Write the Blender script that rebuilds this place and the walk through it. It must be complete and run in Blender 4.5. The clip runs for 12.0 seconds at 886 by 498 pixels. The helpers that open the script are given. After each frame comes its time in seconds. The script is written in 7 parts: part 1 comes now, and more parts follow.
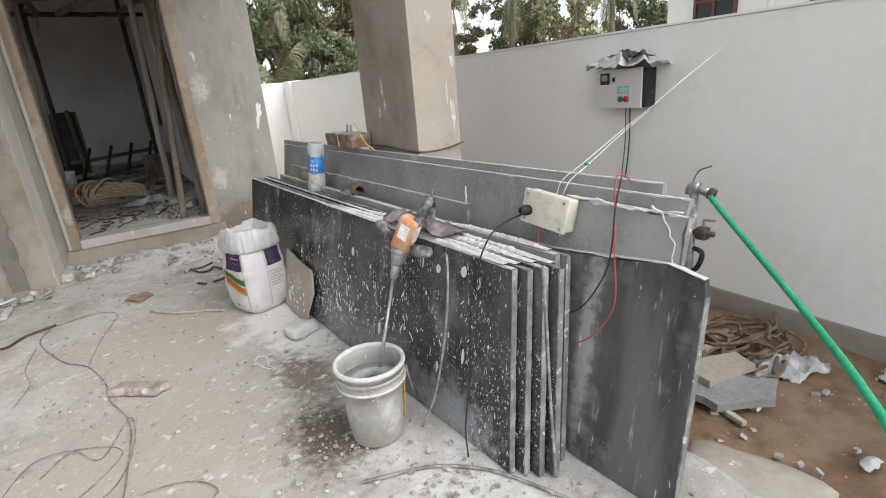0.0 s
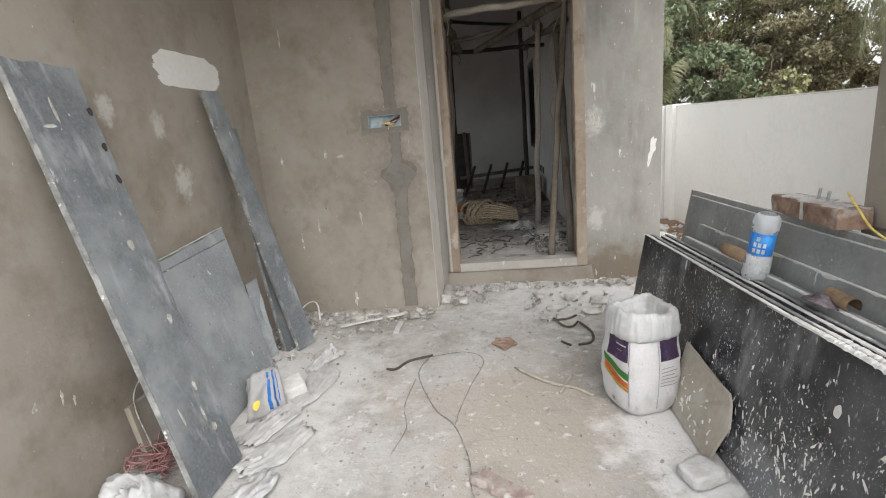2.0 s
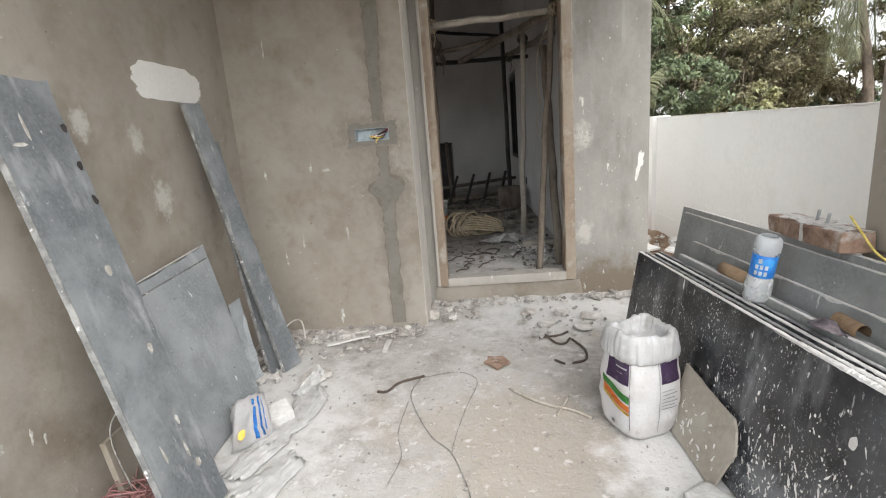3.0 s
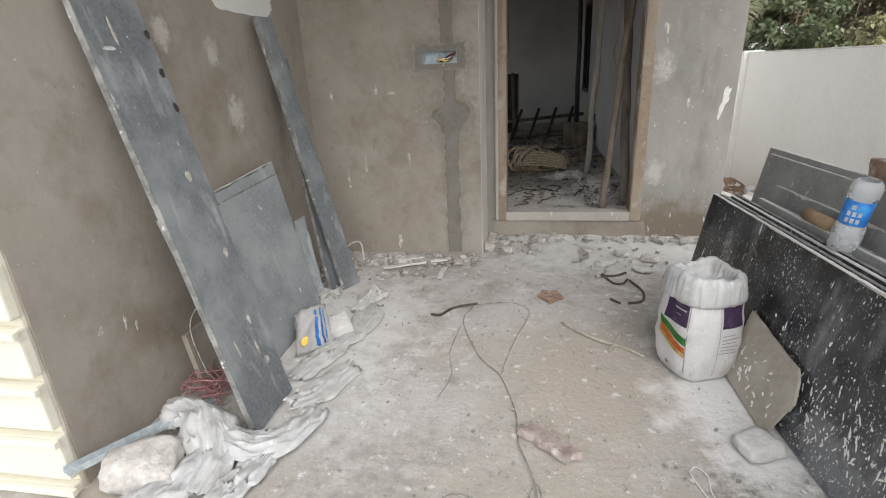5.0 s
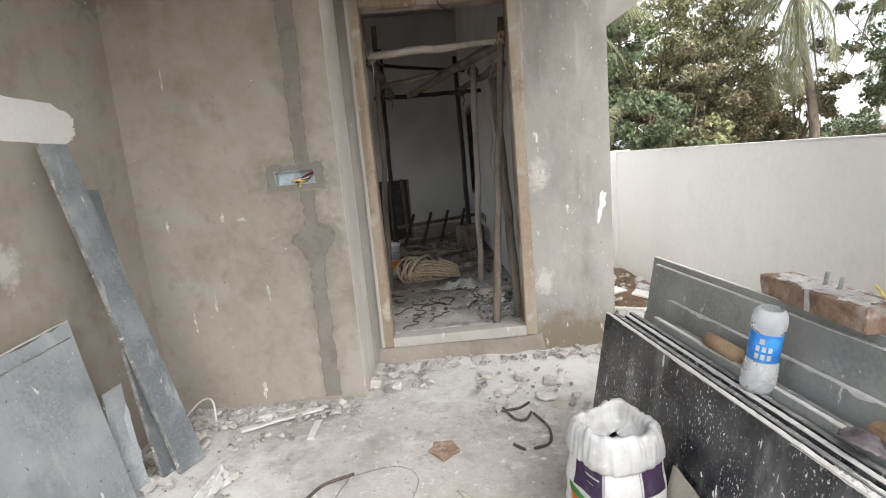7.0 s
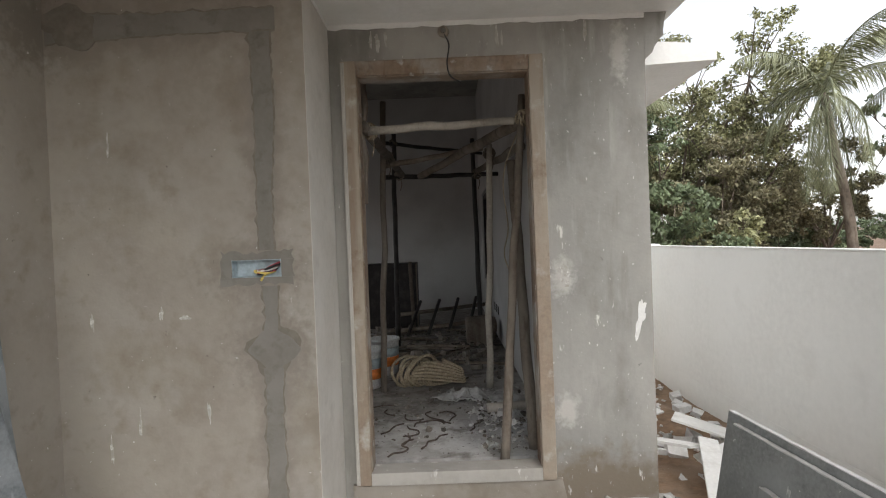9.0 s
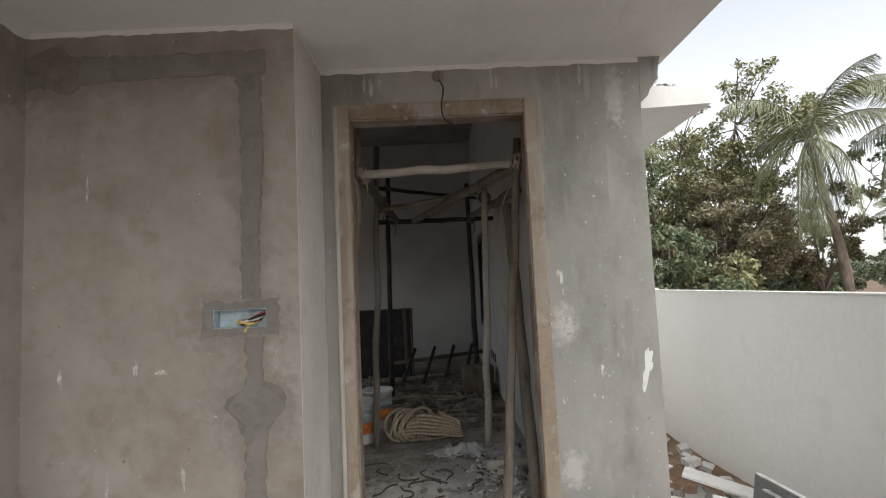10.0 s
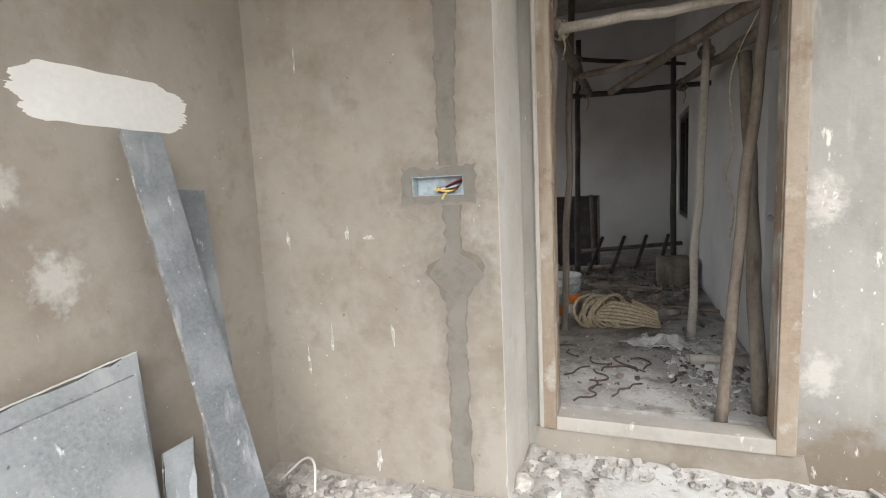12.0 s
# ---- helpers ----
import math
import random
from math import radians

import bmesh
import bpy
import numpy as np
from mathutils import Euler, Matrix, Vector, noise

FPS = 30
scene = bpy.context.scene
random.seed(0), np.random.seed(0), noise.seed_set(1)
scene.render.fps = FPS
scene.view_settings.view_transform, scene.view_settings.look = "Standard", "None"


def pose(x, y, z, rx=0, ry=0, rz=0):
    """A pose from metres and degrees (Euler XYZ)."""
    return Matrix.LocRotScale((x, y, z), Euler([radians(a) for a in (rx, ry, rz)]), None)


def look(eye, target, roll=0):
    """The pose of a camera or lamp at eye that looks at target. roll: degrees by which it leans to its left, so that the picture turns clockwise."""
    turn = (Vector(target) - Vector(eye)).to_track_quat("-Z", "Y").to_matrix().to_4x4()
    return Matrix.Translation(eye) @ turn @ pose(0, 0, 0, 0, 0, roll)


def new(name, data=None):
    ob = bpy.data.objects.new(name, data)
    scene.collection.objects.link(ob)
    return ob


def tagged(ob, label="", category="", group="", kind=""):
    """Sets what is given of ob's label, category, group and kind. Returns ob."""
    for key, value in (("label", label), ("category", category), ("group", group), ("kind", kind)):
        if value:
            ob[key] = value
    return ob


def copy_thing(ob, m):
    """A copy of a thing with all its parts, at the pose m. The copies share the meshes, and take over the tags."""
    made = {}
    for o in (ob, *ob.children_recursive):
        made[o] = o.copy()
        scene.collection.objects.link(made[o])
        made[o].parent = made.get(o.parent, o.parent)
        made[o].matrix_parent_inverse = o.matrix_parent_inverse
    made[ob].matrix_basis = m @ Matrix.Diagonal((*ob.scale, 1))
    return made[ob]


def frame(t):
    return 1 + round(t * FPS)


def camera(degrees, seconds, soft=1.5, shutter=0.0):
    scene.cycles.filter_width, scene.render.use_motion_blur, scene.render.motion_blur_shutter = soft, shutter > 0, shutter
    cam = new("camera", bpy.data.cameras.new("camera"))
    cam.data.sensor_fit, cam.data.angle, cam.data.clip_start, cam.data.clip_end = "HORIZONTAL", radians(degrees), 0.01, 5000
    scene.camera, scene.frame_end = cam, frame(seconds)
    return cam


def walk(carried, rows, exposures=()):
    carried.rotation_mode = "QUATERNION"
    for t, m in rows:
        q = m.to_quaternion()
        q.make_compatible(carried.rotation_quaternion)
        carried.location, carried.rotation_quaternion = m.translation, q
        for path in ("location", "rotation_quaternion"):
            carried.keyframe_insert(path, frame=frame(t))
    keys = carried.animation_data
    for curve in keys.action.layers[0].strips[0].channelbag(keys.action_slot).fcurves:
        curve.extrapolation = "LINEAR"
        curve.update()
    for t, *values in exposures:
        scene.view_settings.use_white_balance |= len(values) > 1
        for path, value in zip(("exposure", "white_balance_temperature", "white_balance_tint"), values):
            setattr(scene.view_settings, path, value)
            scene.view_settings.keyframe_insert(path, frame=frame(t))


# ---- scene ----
cam = camera(83.3, 12.0, 1.1)
PATH = [
    (0, (0.788, 0.556, 1.253), (1.777, 2.175, 0.62), -4.8),
    (0.5, (0.686, 0.717, 1.22), (1.128, 2.557, 0.573), -3.8),
    (1, (0.738, 0.942, 1.318), (0.736, 2.868, 0.779), -6.0),
    (1.5, (0.705, 1.122, 1.324), (0.523, 3.048, 0.816), -6.5),
    (2, (0.625, 1.345, 1.432), (0.422, 3.278, 0.958), -4.9),
    (2.5, (0.552, 1.424, 1.506), (0.38, 3.374, 1.096), -4.8),
    (4.5, (0.522, 1.435, 1.393), (0.562, 3.309, 0.698), -2.5),
    (5, (0.503, 1.414, 1.437), (0.169, 3.264, 0.755), -2.7),
    (5.5, (0.544, 1.45, 1.455), (0.239, 3.358, 0.938), -1.8),
    (6, (0.657, 1.615, 1.49), (0.623, 3.575, 1.092), -2.9),
    (6.5, (0.716, 1.796, 1.514), (0.748, 3.764, 1.159), -4.9),
    (8.5, (0.701, 2.518, 1.526), (0.664, 4.501, 1.265), -4.5),
    (9, (0.824, 2.67, 1.609), (0.807, 4.67, 1.581), -2.2),
    (9.5, (0.836, 2.695, 1.628), (0.836, 4.691, 1.755), -2.4),
    (10, (0.818, 2.795, 1.618), (0.831, 4.789, 1.769), -2.6),
    (10.5, (0.745, 2.983, 1.629), (0.791, 4.976, 1.782), -2.6),
    (11, (0.714, 3.026, 1.57), (0.721, 5.026, 1.572), -2.2),
    (11.5, (0.698, 3.007, 1.522), (0.273, 4.957, 1.39), -2.3),
    (12, (0.668, 3.006, 1.498), (-0.016, 4.87, 1.258), -2.7),
]
EXPOSURES = [(0.0, 1.15), (0.5, 1.25), (1.0, 1.15), (2.0, 1.25), (2.5, 1.4), (4.5, 1.5), (5.0, 1.05), (5.5, 1.15), (6.0, 1.6), (6.5, 1.65), (8.5, 1.5), (9.0, 1.1), (10.5, 1.0), (11.0, 1.0), (11.5, 1.85), (12.0, 2.0)]
walk(cam, [(t, look(eye, target, roll)) for t, eye, target, roll in PATH], EXPOSURES)

# ---------- world, sun, exposure ----------
world = bpy.data.worlds.new("overcast_sky")
scene.world = world
world.use_nodes = True
wn, wl = world.node_tree.nodes, world.node_tree.links
sky = wn.new("ShaderNodeTexSky")
sky.sky_type, sky.sun_disc = "NISHITA", False
sky.sun_elevation, sky.sun_rotation = radians(44), radians(154)
sky.air_density, sky.dust_density, sky.ozone_density = 1.0, 1.5, 1.0
soft_sky = wn.new("ShaderNodeHueSaturation")
soft_sky.inputs["Saturation"].default_value = 0.22
wl.new(sky.outputs[0], soft_sky.inputs["Color"])
wl.new(soft_sky.outputs[0], wn["Background"].inputs[0])
wn["Background"].inputs[1].default_value = 0.15
sun = new("sun", bpy.data.lights.new("sun", "SUN"))
sun.data.energy, sun.data.angle, sun.data.color = 0.65, radians(60), (1.0, 0.97, 0.93)
sun.matrix_world = look((3.9, -5.5, 8.1), (0, 2.5, 0))


# ---------- materials ----------
def material(name, base, layers=(), rough=0.85, metal=0.0, bump=0.25, bump_scale=70.0, grain=0.12, clear=0.0, spec=0.4, island=0.0, per_object=0.0, spills=()):
    """A surface of one base colour under layers of (colour, noise scale, from, to, stretch) with fine grain and relief."""
    m = bpy.data.materials.new(name)
    m.use_nodes = True
    n, l = m.node_tree.nodes, m.node_tree.links
    b = n["Principled BSDF"]
    geo = n.new("ShaderNodeNewGeometry")

    def noisy(scale, stretch=(1, 1, 1), detail=5.0, shift=0.0):
        mp = n.new("ShaderNodeMapping")
        mp.inputs["Scale"].default_value = stretch
        mp.inputs["Location"].default_value = (shift, shift * 0.7, shift * 1.3)
        l.new(geo.outputs["Position"], mp.inputs[0])
        t = n.new("ShaderNodeTexNoise")
        t.inputs["Scale"].default_value, t.inputs["Detail"].default_value = scale, detail
        t.inputs["Roughness"].default_value = 0.6
        l.new(mp.outputs[0], t.inputs["Vector"])
        return t.outputs["Fac"]

    def mix(fac, a, c):
        x = n.new("ShaderNodeMix")
        x.data_type = "RGBA"
        l.new(fac, x.inputs[0])
        for sock, val in ((x.inputs[6], a), (x.inputs[7], c)):
            if isinstance(val, tuple):
                sock.default_value = (*val, 1)
            else:
                l.new(val, sock)
        return x.outputs[2]

    def ramp(fac, lo, hi):
        r = n.new("ShaderNodeMapRange")
        r.inputs[1].default_value, r.inputs[2].default_value = lo, hi
        l.new(fac, r.inputs[0])
        return r.outputs[0]

    col = base
    dark = tuple(v * (1 - 2.2 * grain) for v in base)
    light = tuple(min(1, v * (1 + 1.6 * grain)) for v in base)
    col = mix(ramp(noisy(bump_scale * 0.6), 0.3, 0.7), dark, light)
    rough_value = None
    for i, layer in enumerate(layers):
        for k, (c, x, y, rx, ry, z, rz) in enumerate([(*q, 0, 0)[:7] for q in spills] if i == max(0, len(layers) - 4) else []):
            mp = n.new("ShaderNodeVectorMath")
            mp.operation = "SUBTRACT"
            mp.inputs[1].default_value = (x, y, z)
            l.new(geo.outputs["Position"], mp.inputs[0])
            sc = n.new("ShaderNodeVectorMath")
            sc.operation = "MULTIPLY"
            sc.inputs[1].default_value = (1 / rx, 1 / ry, 1 / rz if rz else 0)
            l.new(mp.outputs[0], sc.inputs[0])
            ln = n.new("ShaderNodeVectorMath")
            ln.operation = "LENGTH"
            l.new(sc.outputs[0], ln.inputs[0])
            add = n.new("ShaderNodeMath")
            add.operation = "MULTIPLY_ADD"
            l.new(noisy(9 if max(rx, ry, rz) > 0.35 else 24, (1, 1, 1), 8.0, 5.0 + k), add.inputs[0])
            add.inputs[1].default_value = -2.4
            l.new(ln.outputs["Value"], add.inputs[2])
            col = mix(ramp(add.outputs[0], 0.0, -0.75), col, c)
        c, scale, lo, hi = layer[:4]
        stretch = layer[4] if len(layer) > 4 else (1, 1, 1)
        fac = ramp(noisy(scale, stretch, 6.0, 3.1 * i + 1), lo, hi)
        if len(layer) > 5:
            both = n.new("ShaderNodeMath")
            both.operation = "MULTIPLY"
            l.new(fac, both.inputs[0])
            l.new(ramp(noisy(layer[5][0], (1, 1, 1), 3.0, 11.0 + i), *layer[5][1:]), both.inputs[1])
            fac = both.outputs[0]
        col = mix(fac, col, c)
    for amount, source in ((island, geo.outputs["Random Per Island"]), (per_object, None)):
        if amount:
            if source is None:
                source = n.new("ShaderNodeObjectInfo").outputs["Random"]
            hs = n.new("ShaderNodeHueSaturation")
            l.new(ramp_to(n, l, source, 1 - amount, 1 + amount), hs.inputs["Value"])
            if isinstance(col, tuple):
                hs.inputs["Color"].default_value = (*col, 1)
            else:
                l.new(col, hs.inputs["Color"])
            col = hs.outputs[0]
    l.new(col, b.inputs["Base Color"])
    b.inputs["Metallic"].default_value = metal
    b.inputs["Specular IOR Level"].default_value = spec
    l.new(ramp_to(n, l, noisy(bump_scale * 0.2), max(0.03, rough - 0.15), min(1, rough + 0.15)), b.inputs["Roughness"])
    if bump:
        bp = n.new("ShaderNodeBump")
        bp.inputs["Strength"].default_value, bp.inputs["Distance"].default_value = bump, 0.01
        l.new(noisy(bump_scale, (1, 1, 1), 8.0), bp.inputs["Height"])
        l.new(bp.outputs[0], b.inputs["Normal"])
    if clear:
        b.inputs["Transmission Weight"].default_value = clear
        b.inputs["IOR"].default_value = 1.3
    return m


def ramp_to(n, l, source, lo, hi):
    r = n.new("ShaderNodeMapRange")
    r.inputs[3].default_value, r.inputs[4].default_value = lo, hi
    l.new(source, r.inputs[0])
    return r.outputs[0]


WHITE_SPECK = (0.62, 0.6, 0.56)
DAMP_STAIN = (0.235, 0.208, 0.174)
SMEAR_WHITE = (0.46, 0.44, 0.405)
CEMENT = material("cement_plaster", (0.298, 0.262, 0.222), [
    ((0.36, 0.33, 0.29), 1.2, 0.42, 0.68), ((0.21, 0.175, 0.132), 1.9, 0.52, 0.74), ((0.335, 0.3, 0.252), 4.2, 0.48, 0.72), ((0.24, 0.215, 0.18), 5.5, 0.6, 0.78),
    ((0.238, 0.205, 0.164), 7, 0.58, 0.78), ((0.13, 0.11, 0.09), 22, 0.7, 0.76), (WHITE_SPECK, 21, 0.705, 0.74, (1, 1, 0.2)), (WHITE_SPECK, 44, 0.7, 0.725)],
    rough=0.9, bump=0.24, bump_scale=36, grain=0.035,
    spills=[(DAMP_STAIN, -0.07, 5.15, 0.1, 0.3, 0.7, 0.85), (DAMP_STAIN, -0.07, 5.15, 0.11, 0.3, 2.15, 0.75), (DAMP_STAIN, -0.06, 5.15, 0.24, 0.3, 1.1, 0.22), (DAMP_STAIN, -0.13, 5.15, 0.28, 0.3, 1.5, 0.16),
            (DAMP_STAIN, -0.55, 5.15, 0.75, 0.3, 2.74, 0.16), (DAMP_STAIN, -1.1, 5.1, 0.3, 0.35, 2.72, 0.2),
            (SMEAR_WHITE, -1.15, 4.13, 0.05, 0.09, 1.245, 0.1), (SMEAR_WHITE, -1.15, 4.0, 0.05, 0.05, 1.57, 0.07), (SMEAR_WHITE, -1.15, 3.63, 0.05, 0.06, 1.64, 0.07)])
CEMENT_GREY = material("grey_cement_plaster", (0.26, 0.25, 0.228), [
    ((0.4, 0.39, 0.365), 8, 0.58, 0.7, (1, 1, 0.14)), ((0.165, 0.155, 0.138), 7, 0.6, 0.74, (1, 1, 0.12)),
    ((0.36, 0.345, 0.315), 1.6, 0.4, 0.66, (1, 1, 0.6)), ((0.185, 0.175, 0.155), 3.4, 0.54, 0.78, (1, 1, 0.4)),
    (WHITE_SPECK, 18, 0.675, 0.72, (1, 1, 0.3)), (WHITE_SPECK, 45, 0.67, 0.7, (1, 1, 0.5)), ((0.13, 0.12, 0.11), 11, 0.7, 0.77), ((0.5, 0.48, 0.45), 90, 0.69, 0.73)],
    rough=0.9, bump=0.25, bump_scale=38, grain=0.035,
    spills=[(SMEAR_WHITE, 1.52, 5.69, 0.07, 0.3, 1.37, 0.12), (SMEAR_WHITE, 1.52, 5.69, 0.075, 0.3, 0.56, 0.1), (SMEAR_WHITE, 1.9, 5.69, 0.05, 0.3, 2.72, 0.2), ((0.2, 0.165, 0.125), 1.75, 5.69, 0.6, 0.3, 0.1, 0.22)])
# pale render, lightened further to stand in for missing east light
LIGHTENED_RENDER = material("lightened_lime_render", (0.55, 0.515, 0.46), [((0.61, 0.58, 0.53), 2.5, 0.42, 0.64), ((0.48, 0.445, 0.395), 6, 0.58, 0.76)], rough=0.9, bump=0.2, bump_scale=42, grain=0.03)
PALE_RENDER = material("pale_smooth_render", (0.39, 0.365, 0.325), [((0.46, 0.435, 0.395), 2.5, 0.42, 0.64), ((0.4, 0.37, 0.325), 6, 0.58, 0.76), (WHITE_SPECK, 18, 0.64, 0.7, (1, 1, 0.25))], rough=0.9, bump=0.2, bump_scale=42, grain=0.03)
FRESH = material("fresh_cement", (0.19, 0.174, 0.15), [((0.215, 0.2, 0.176), 5, 0.45, 0.65), ((0.15, 0.134, 0.112), 12, 0.54, 0.72)], bump=0.2, bump_scale=60, grain=0.03)
FRESH_RIM = material("damp_cement_rim", (0.17, 0.148, 0.12), [((0.21, 0.187, 0.155), 14, 0.45, 0.65)], bump=0.3, bump_scale=60, grain=0.04)
WHITE_PAINT = material("white_paint", (0.78, 0.77, 0.74), [((0.7, 0.69, 0.65), 3, 0.5, 0.75)], rough=0.7, bump=0.08, grain=0.02)
PUTTY = material("white_putty", (0.72, 0.71, 0.68), [((0.58, 0.56, 0.52), 9, 0.5, 0.72)], rough=0.85, bump=0.25, grain=0.03)
SMEAR = material("thin_putty_smear", (0.48, 0.463, 0.428), [((0.36, 0.335, 0.295), 16, 0.42, 0.58), ((0.64, 0.63, 0.6), 30, 0.55, 0.66)], rough=0.9, bump=0.3, grain=0.05)
WALL_WHITE = material("painted_boundary_wall", (0.83, 0.825, 0.795), [((0.86, 0.855, 0.83), 0.9, 0.4, 0.65), ((0.76, 0.75, 0.715), 2.2, 0.6, 0.8), ((0.46, 0.44, 0.4), 11, 0.76, 0.8)], rough=0.8, bump=0.1, bump_scale=30, grain=0.02)
CREAM = material("cream_paint", (0.74, 0.71, 0.6), [((0.7, 0.66, 0.55), 5, 0.6, 0.75)], rough=0.7, bump=0.1, grain=0.02)
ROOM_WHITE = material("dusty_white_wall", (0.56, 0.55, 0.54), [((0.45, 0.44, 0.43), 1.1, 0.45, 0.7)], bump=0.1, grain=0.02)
FLOOR = material("dusty_concrete_floor", (0.4, 0.378, 0.345), [
    ((0.49, 0.475, 0.45), 1.7, 0.44, 0.6), ((0.4, 0.35, 0.29), 1.15, 0.55, 0.7), ((0.58, 0.57, 0.55), 4.5, 0.56, 0.7), ((0.33, 0.305, 0.27), 3.1, 0.58, 0.74),
    ((0.3, 0.275, 0.24), 7.5, 0.59, 0.75), ((0.64, 0.63, 0.61), 16, 0.6, 0.69), ((0.23, 0.205, 0.17), 19, 0.63, 0.73), ((0.68, 0.67, 0.65), 85, 0.64, 0.69), ((0.26, 0.24, 0.21), 75, 0.65, 0.71)],
    rough=0.92, bump=0.8, bump_scale=34, grain=0.1,
    spills=[((0.42, 0.38, 0.325), 0.75, 3.5, 0.5, 0.8), ((0.42, 0.38, 0.325), 0.6, 2.4, 0.6, 0.6), ((0.7, 0.69, 0.67), 1.35, 3.45, 0.26, 0.36), ((0.62, 0.61, 0.59), 1.2, 5.3, 1.1, 0.5), ((0.6, 0.59, 0.57), -0.6, 3.9, 0.5, 0.9),
            ((0.2, 0.175, 0.14), 1.27, 2.72, 0.14, 0.3), ((0.14, 0.115, 0.09), 1.2, 2.2, 0.16, 0.22), ((0.64, 0.63, 0.61), 1.45, 1.55, 0.4, 0.4), ((0.68, 0.67, 0.65), 1.4, 3.1, 0.2, 0.3)])
# spills: two paler patches near the doorway, one much darker further in
ROOM_FLOOR = material("dirty_room_floor_dark_at_back", (0.29, 0.27, 0.245), [((0.42, 0.4, 0.375), 2.2, 0.45, 0.62), ((0.19, 0.165, 0.14), 5, 0.52, 0.7), ((0.42, 0.4, 0.37), 17, 0.6, 0.7), ((0.09, 0.075, 0.06), 30, 0.62, 0.7)], bump=0.9, bump_scale=30, grain=0.15,
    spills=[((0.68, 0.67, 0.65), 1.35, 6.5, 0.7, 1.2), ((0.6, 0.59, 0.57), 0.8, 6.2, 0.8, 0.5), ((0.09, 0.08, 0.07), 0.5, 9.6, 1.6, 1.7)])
DARK_RUBBLE = material("brown_debris", (0.17, 0.145, 0.12), [((0.28, 0.255, 0.23), 9, 0.45, 0.65)], bump=0.5, grain=0.15, island=0.45)
DUST = material("white_stone_dust", (0.62, 0.61, 0.59), [((0.5, 0.48, 0.45), 12, 0.45, 0.7)], bump=0.5, bump_scale=80, grain=0.06)
SOIL = material("brown_soil", (0.2, 0.125, 0.075), [((0.27, 0.19, 0.13), 2.5, 0.45, 0.65), ((0.13, 0.09, 0.06), 5, 0.55, 0.7), ((0.42, 0.38, 0.32), 40, 0.66, 0.72)], bump=0.8, bump_scale=30, grain=0.15)
STONE = material("broken_mortar", (0.38, 0.355, 0.325), [((0.52, 0.505, 0.48), 9, 0.45, 0.65)], bump=0.5, grain=0.12, island=0.35)
BLACK_GRANITE = material("polished_black_granite", (0.024, 0.025, 0.028), [
    ((0.085, 0.088, 0.093), 2.6, 0.42, 0.66), ((0.2, 0.203, 0.207), 6, 0.55, 0.76, (1, 1, 0.35)),
    ((0.26, 0.265, 0.27), 130, 0.6, 0.7, (1, 1, 0.6), (2.6, 0.42, 0.56)),
    ((0.66, 0.65, 0.64), 60, 0.635, 0.66, (1, 1, 0.3), (2.3, 0.47, 0.57)), ((0.7, 0.7, 0.69), 120, 0.6, 0.635, (1, 1, 0.5), (3.1, 0.47, 0.58)), ((0.62, 0.62, 0.61), 36, 0.665, 0.69, (1, 1, 0.1), (1.7, 0.47, 0.54)),
    ((0.7, 0.7, 0.69), 55, 0.72, 0.735), ((0.6, 0.6, 0.6), 190, 0.67, 0.7)],
    rough=0.22, bump=0.03, bump_scale=90, grain=0.1, spec=0.5,
    spills=[((0.24, 0.25, 0.26), 1.6, 1.95, 0.34, 0.26, 0.05, 0.12), ((0.17, 0.175, 0.18), 1.6, 2.4, 0.34, 0.3, 0.08, 0.14), ((0.17, 0.175, 0.18), 1.6, 2.95, 0.34, 0.34, 0.08, 0.12)])
STREAKED_GRANITE = material("slurry_streaked_granite", (0.024, 0.024, 0.027), [
    ((0.11, 0.112, 0.114), 3.2, 0.46, 0.64, (1, 1, 0.12)), ((0.2, 0.202, 0.2), 15, 0.6, 0.72, (1, 1, 0.07)),
    ((0.3, 0.3, 0.295), 34, 0.63, 0.72, (1, 1, 0.06)), ((0.15, 0.152, 0.15), 5, 0.6, 0.76), ((0.62, 0.62, 0.61), 26, 0.675, 0.7, (1, 1, 0.16)), ((0.62, 0.62, 0.61), 70, 0.69, 0.715, (1, 1, 0.5))],
    rough=0.35, bump=0.05, bump_scale=90, grain=0.1, spec=0.5,
    spills=[((0.27, 0.274, 0.27), 1.9, 2.02, 2.0, 0.46, 0.35, 1.1), ((0.36, 0.36, 0.355), 1.9, 1.56, 0.34, 0.035, 0.4, 0.34), ((0.36, 0.36, 0.355), 1.9, 1.95, 0.34, 0.3, 0.02, 0.1)])
SILVER_BAG = material("dusty_silver_plastic", (0.42, 0.43, 0.42), [((0.58, 0.58, 0.57), 14, 0.5, 0.66), ((0.24, 0.23, 0.21), 9, 0.52, 0.7)], rough=0.45, bump=0.4, bump_scale=30)
GREY_GRANITE = material("unpolished_grey_granite", (0.25, 0.256, 0.248), [
    ((0.32, 0.326, 0.316), 2.8, 0.42, 0.64), ((0.18, 0.184, 0.182), 1.9, 0.55, 0.74), ((0.42, 0.42, 0.41), 8, 0.62, 0.8, (1, 1, 0.3)),
    ((0.6, 0.59, 0.57), 17, 0.68, 0.72, (1, 1, 0.3)), ((0.6, 0.59, 0.57), 48, 0.69, 0.73)], rough=0.5, bump=0.1, bump_scale=120, grain=0.12)
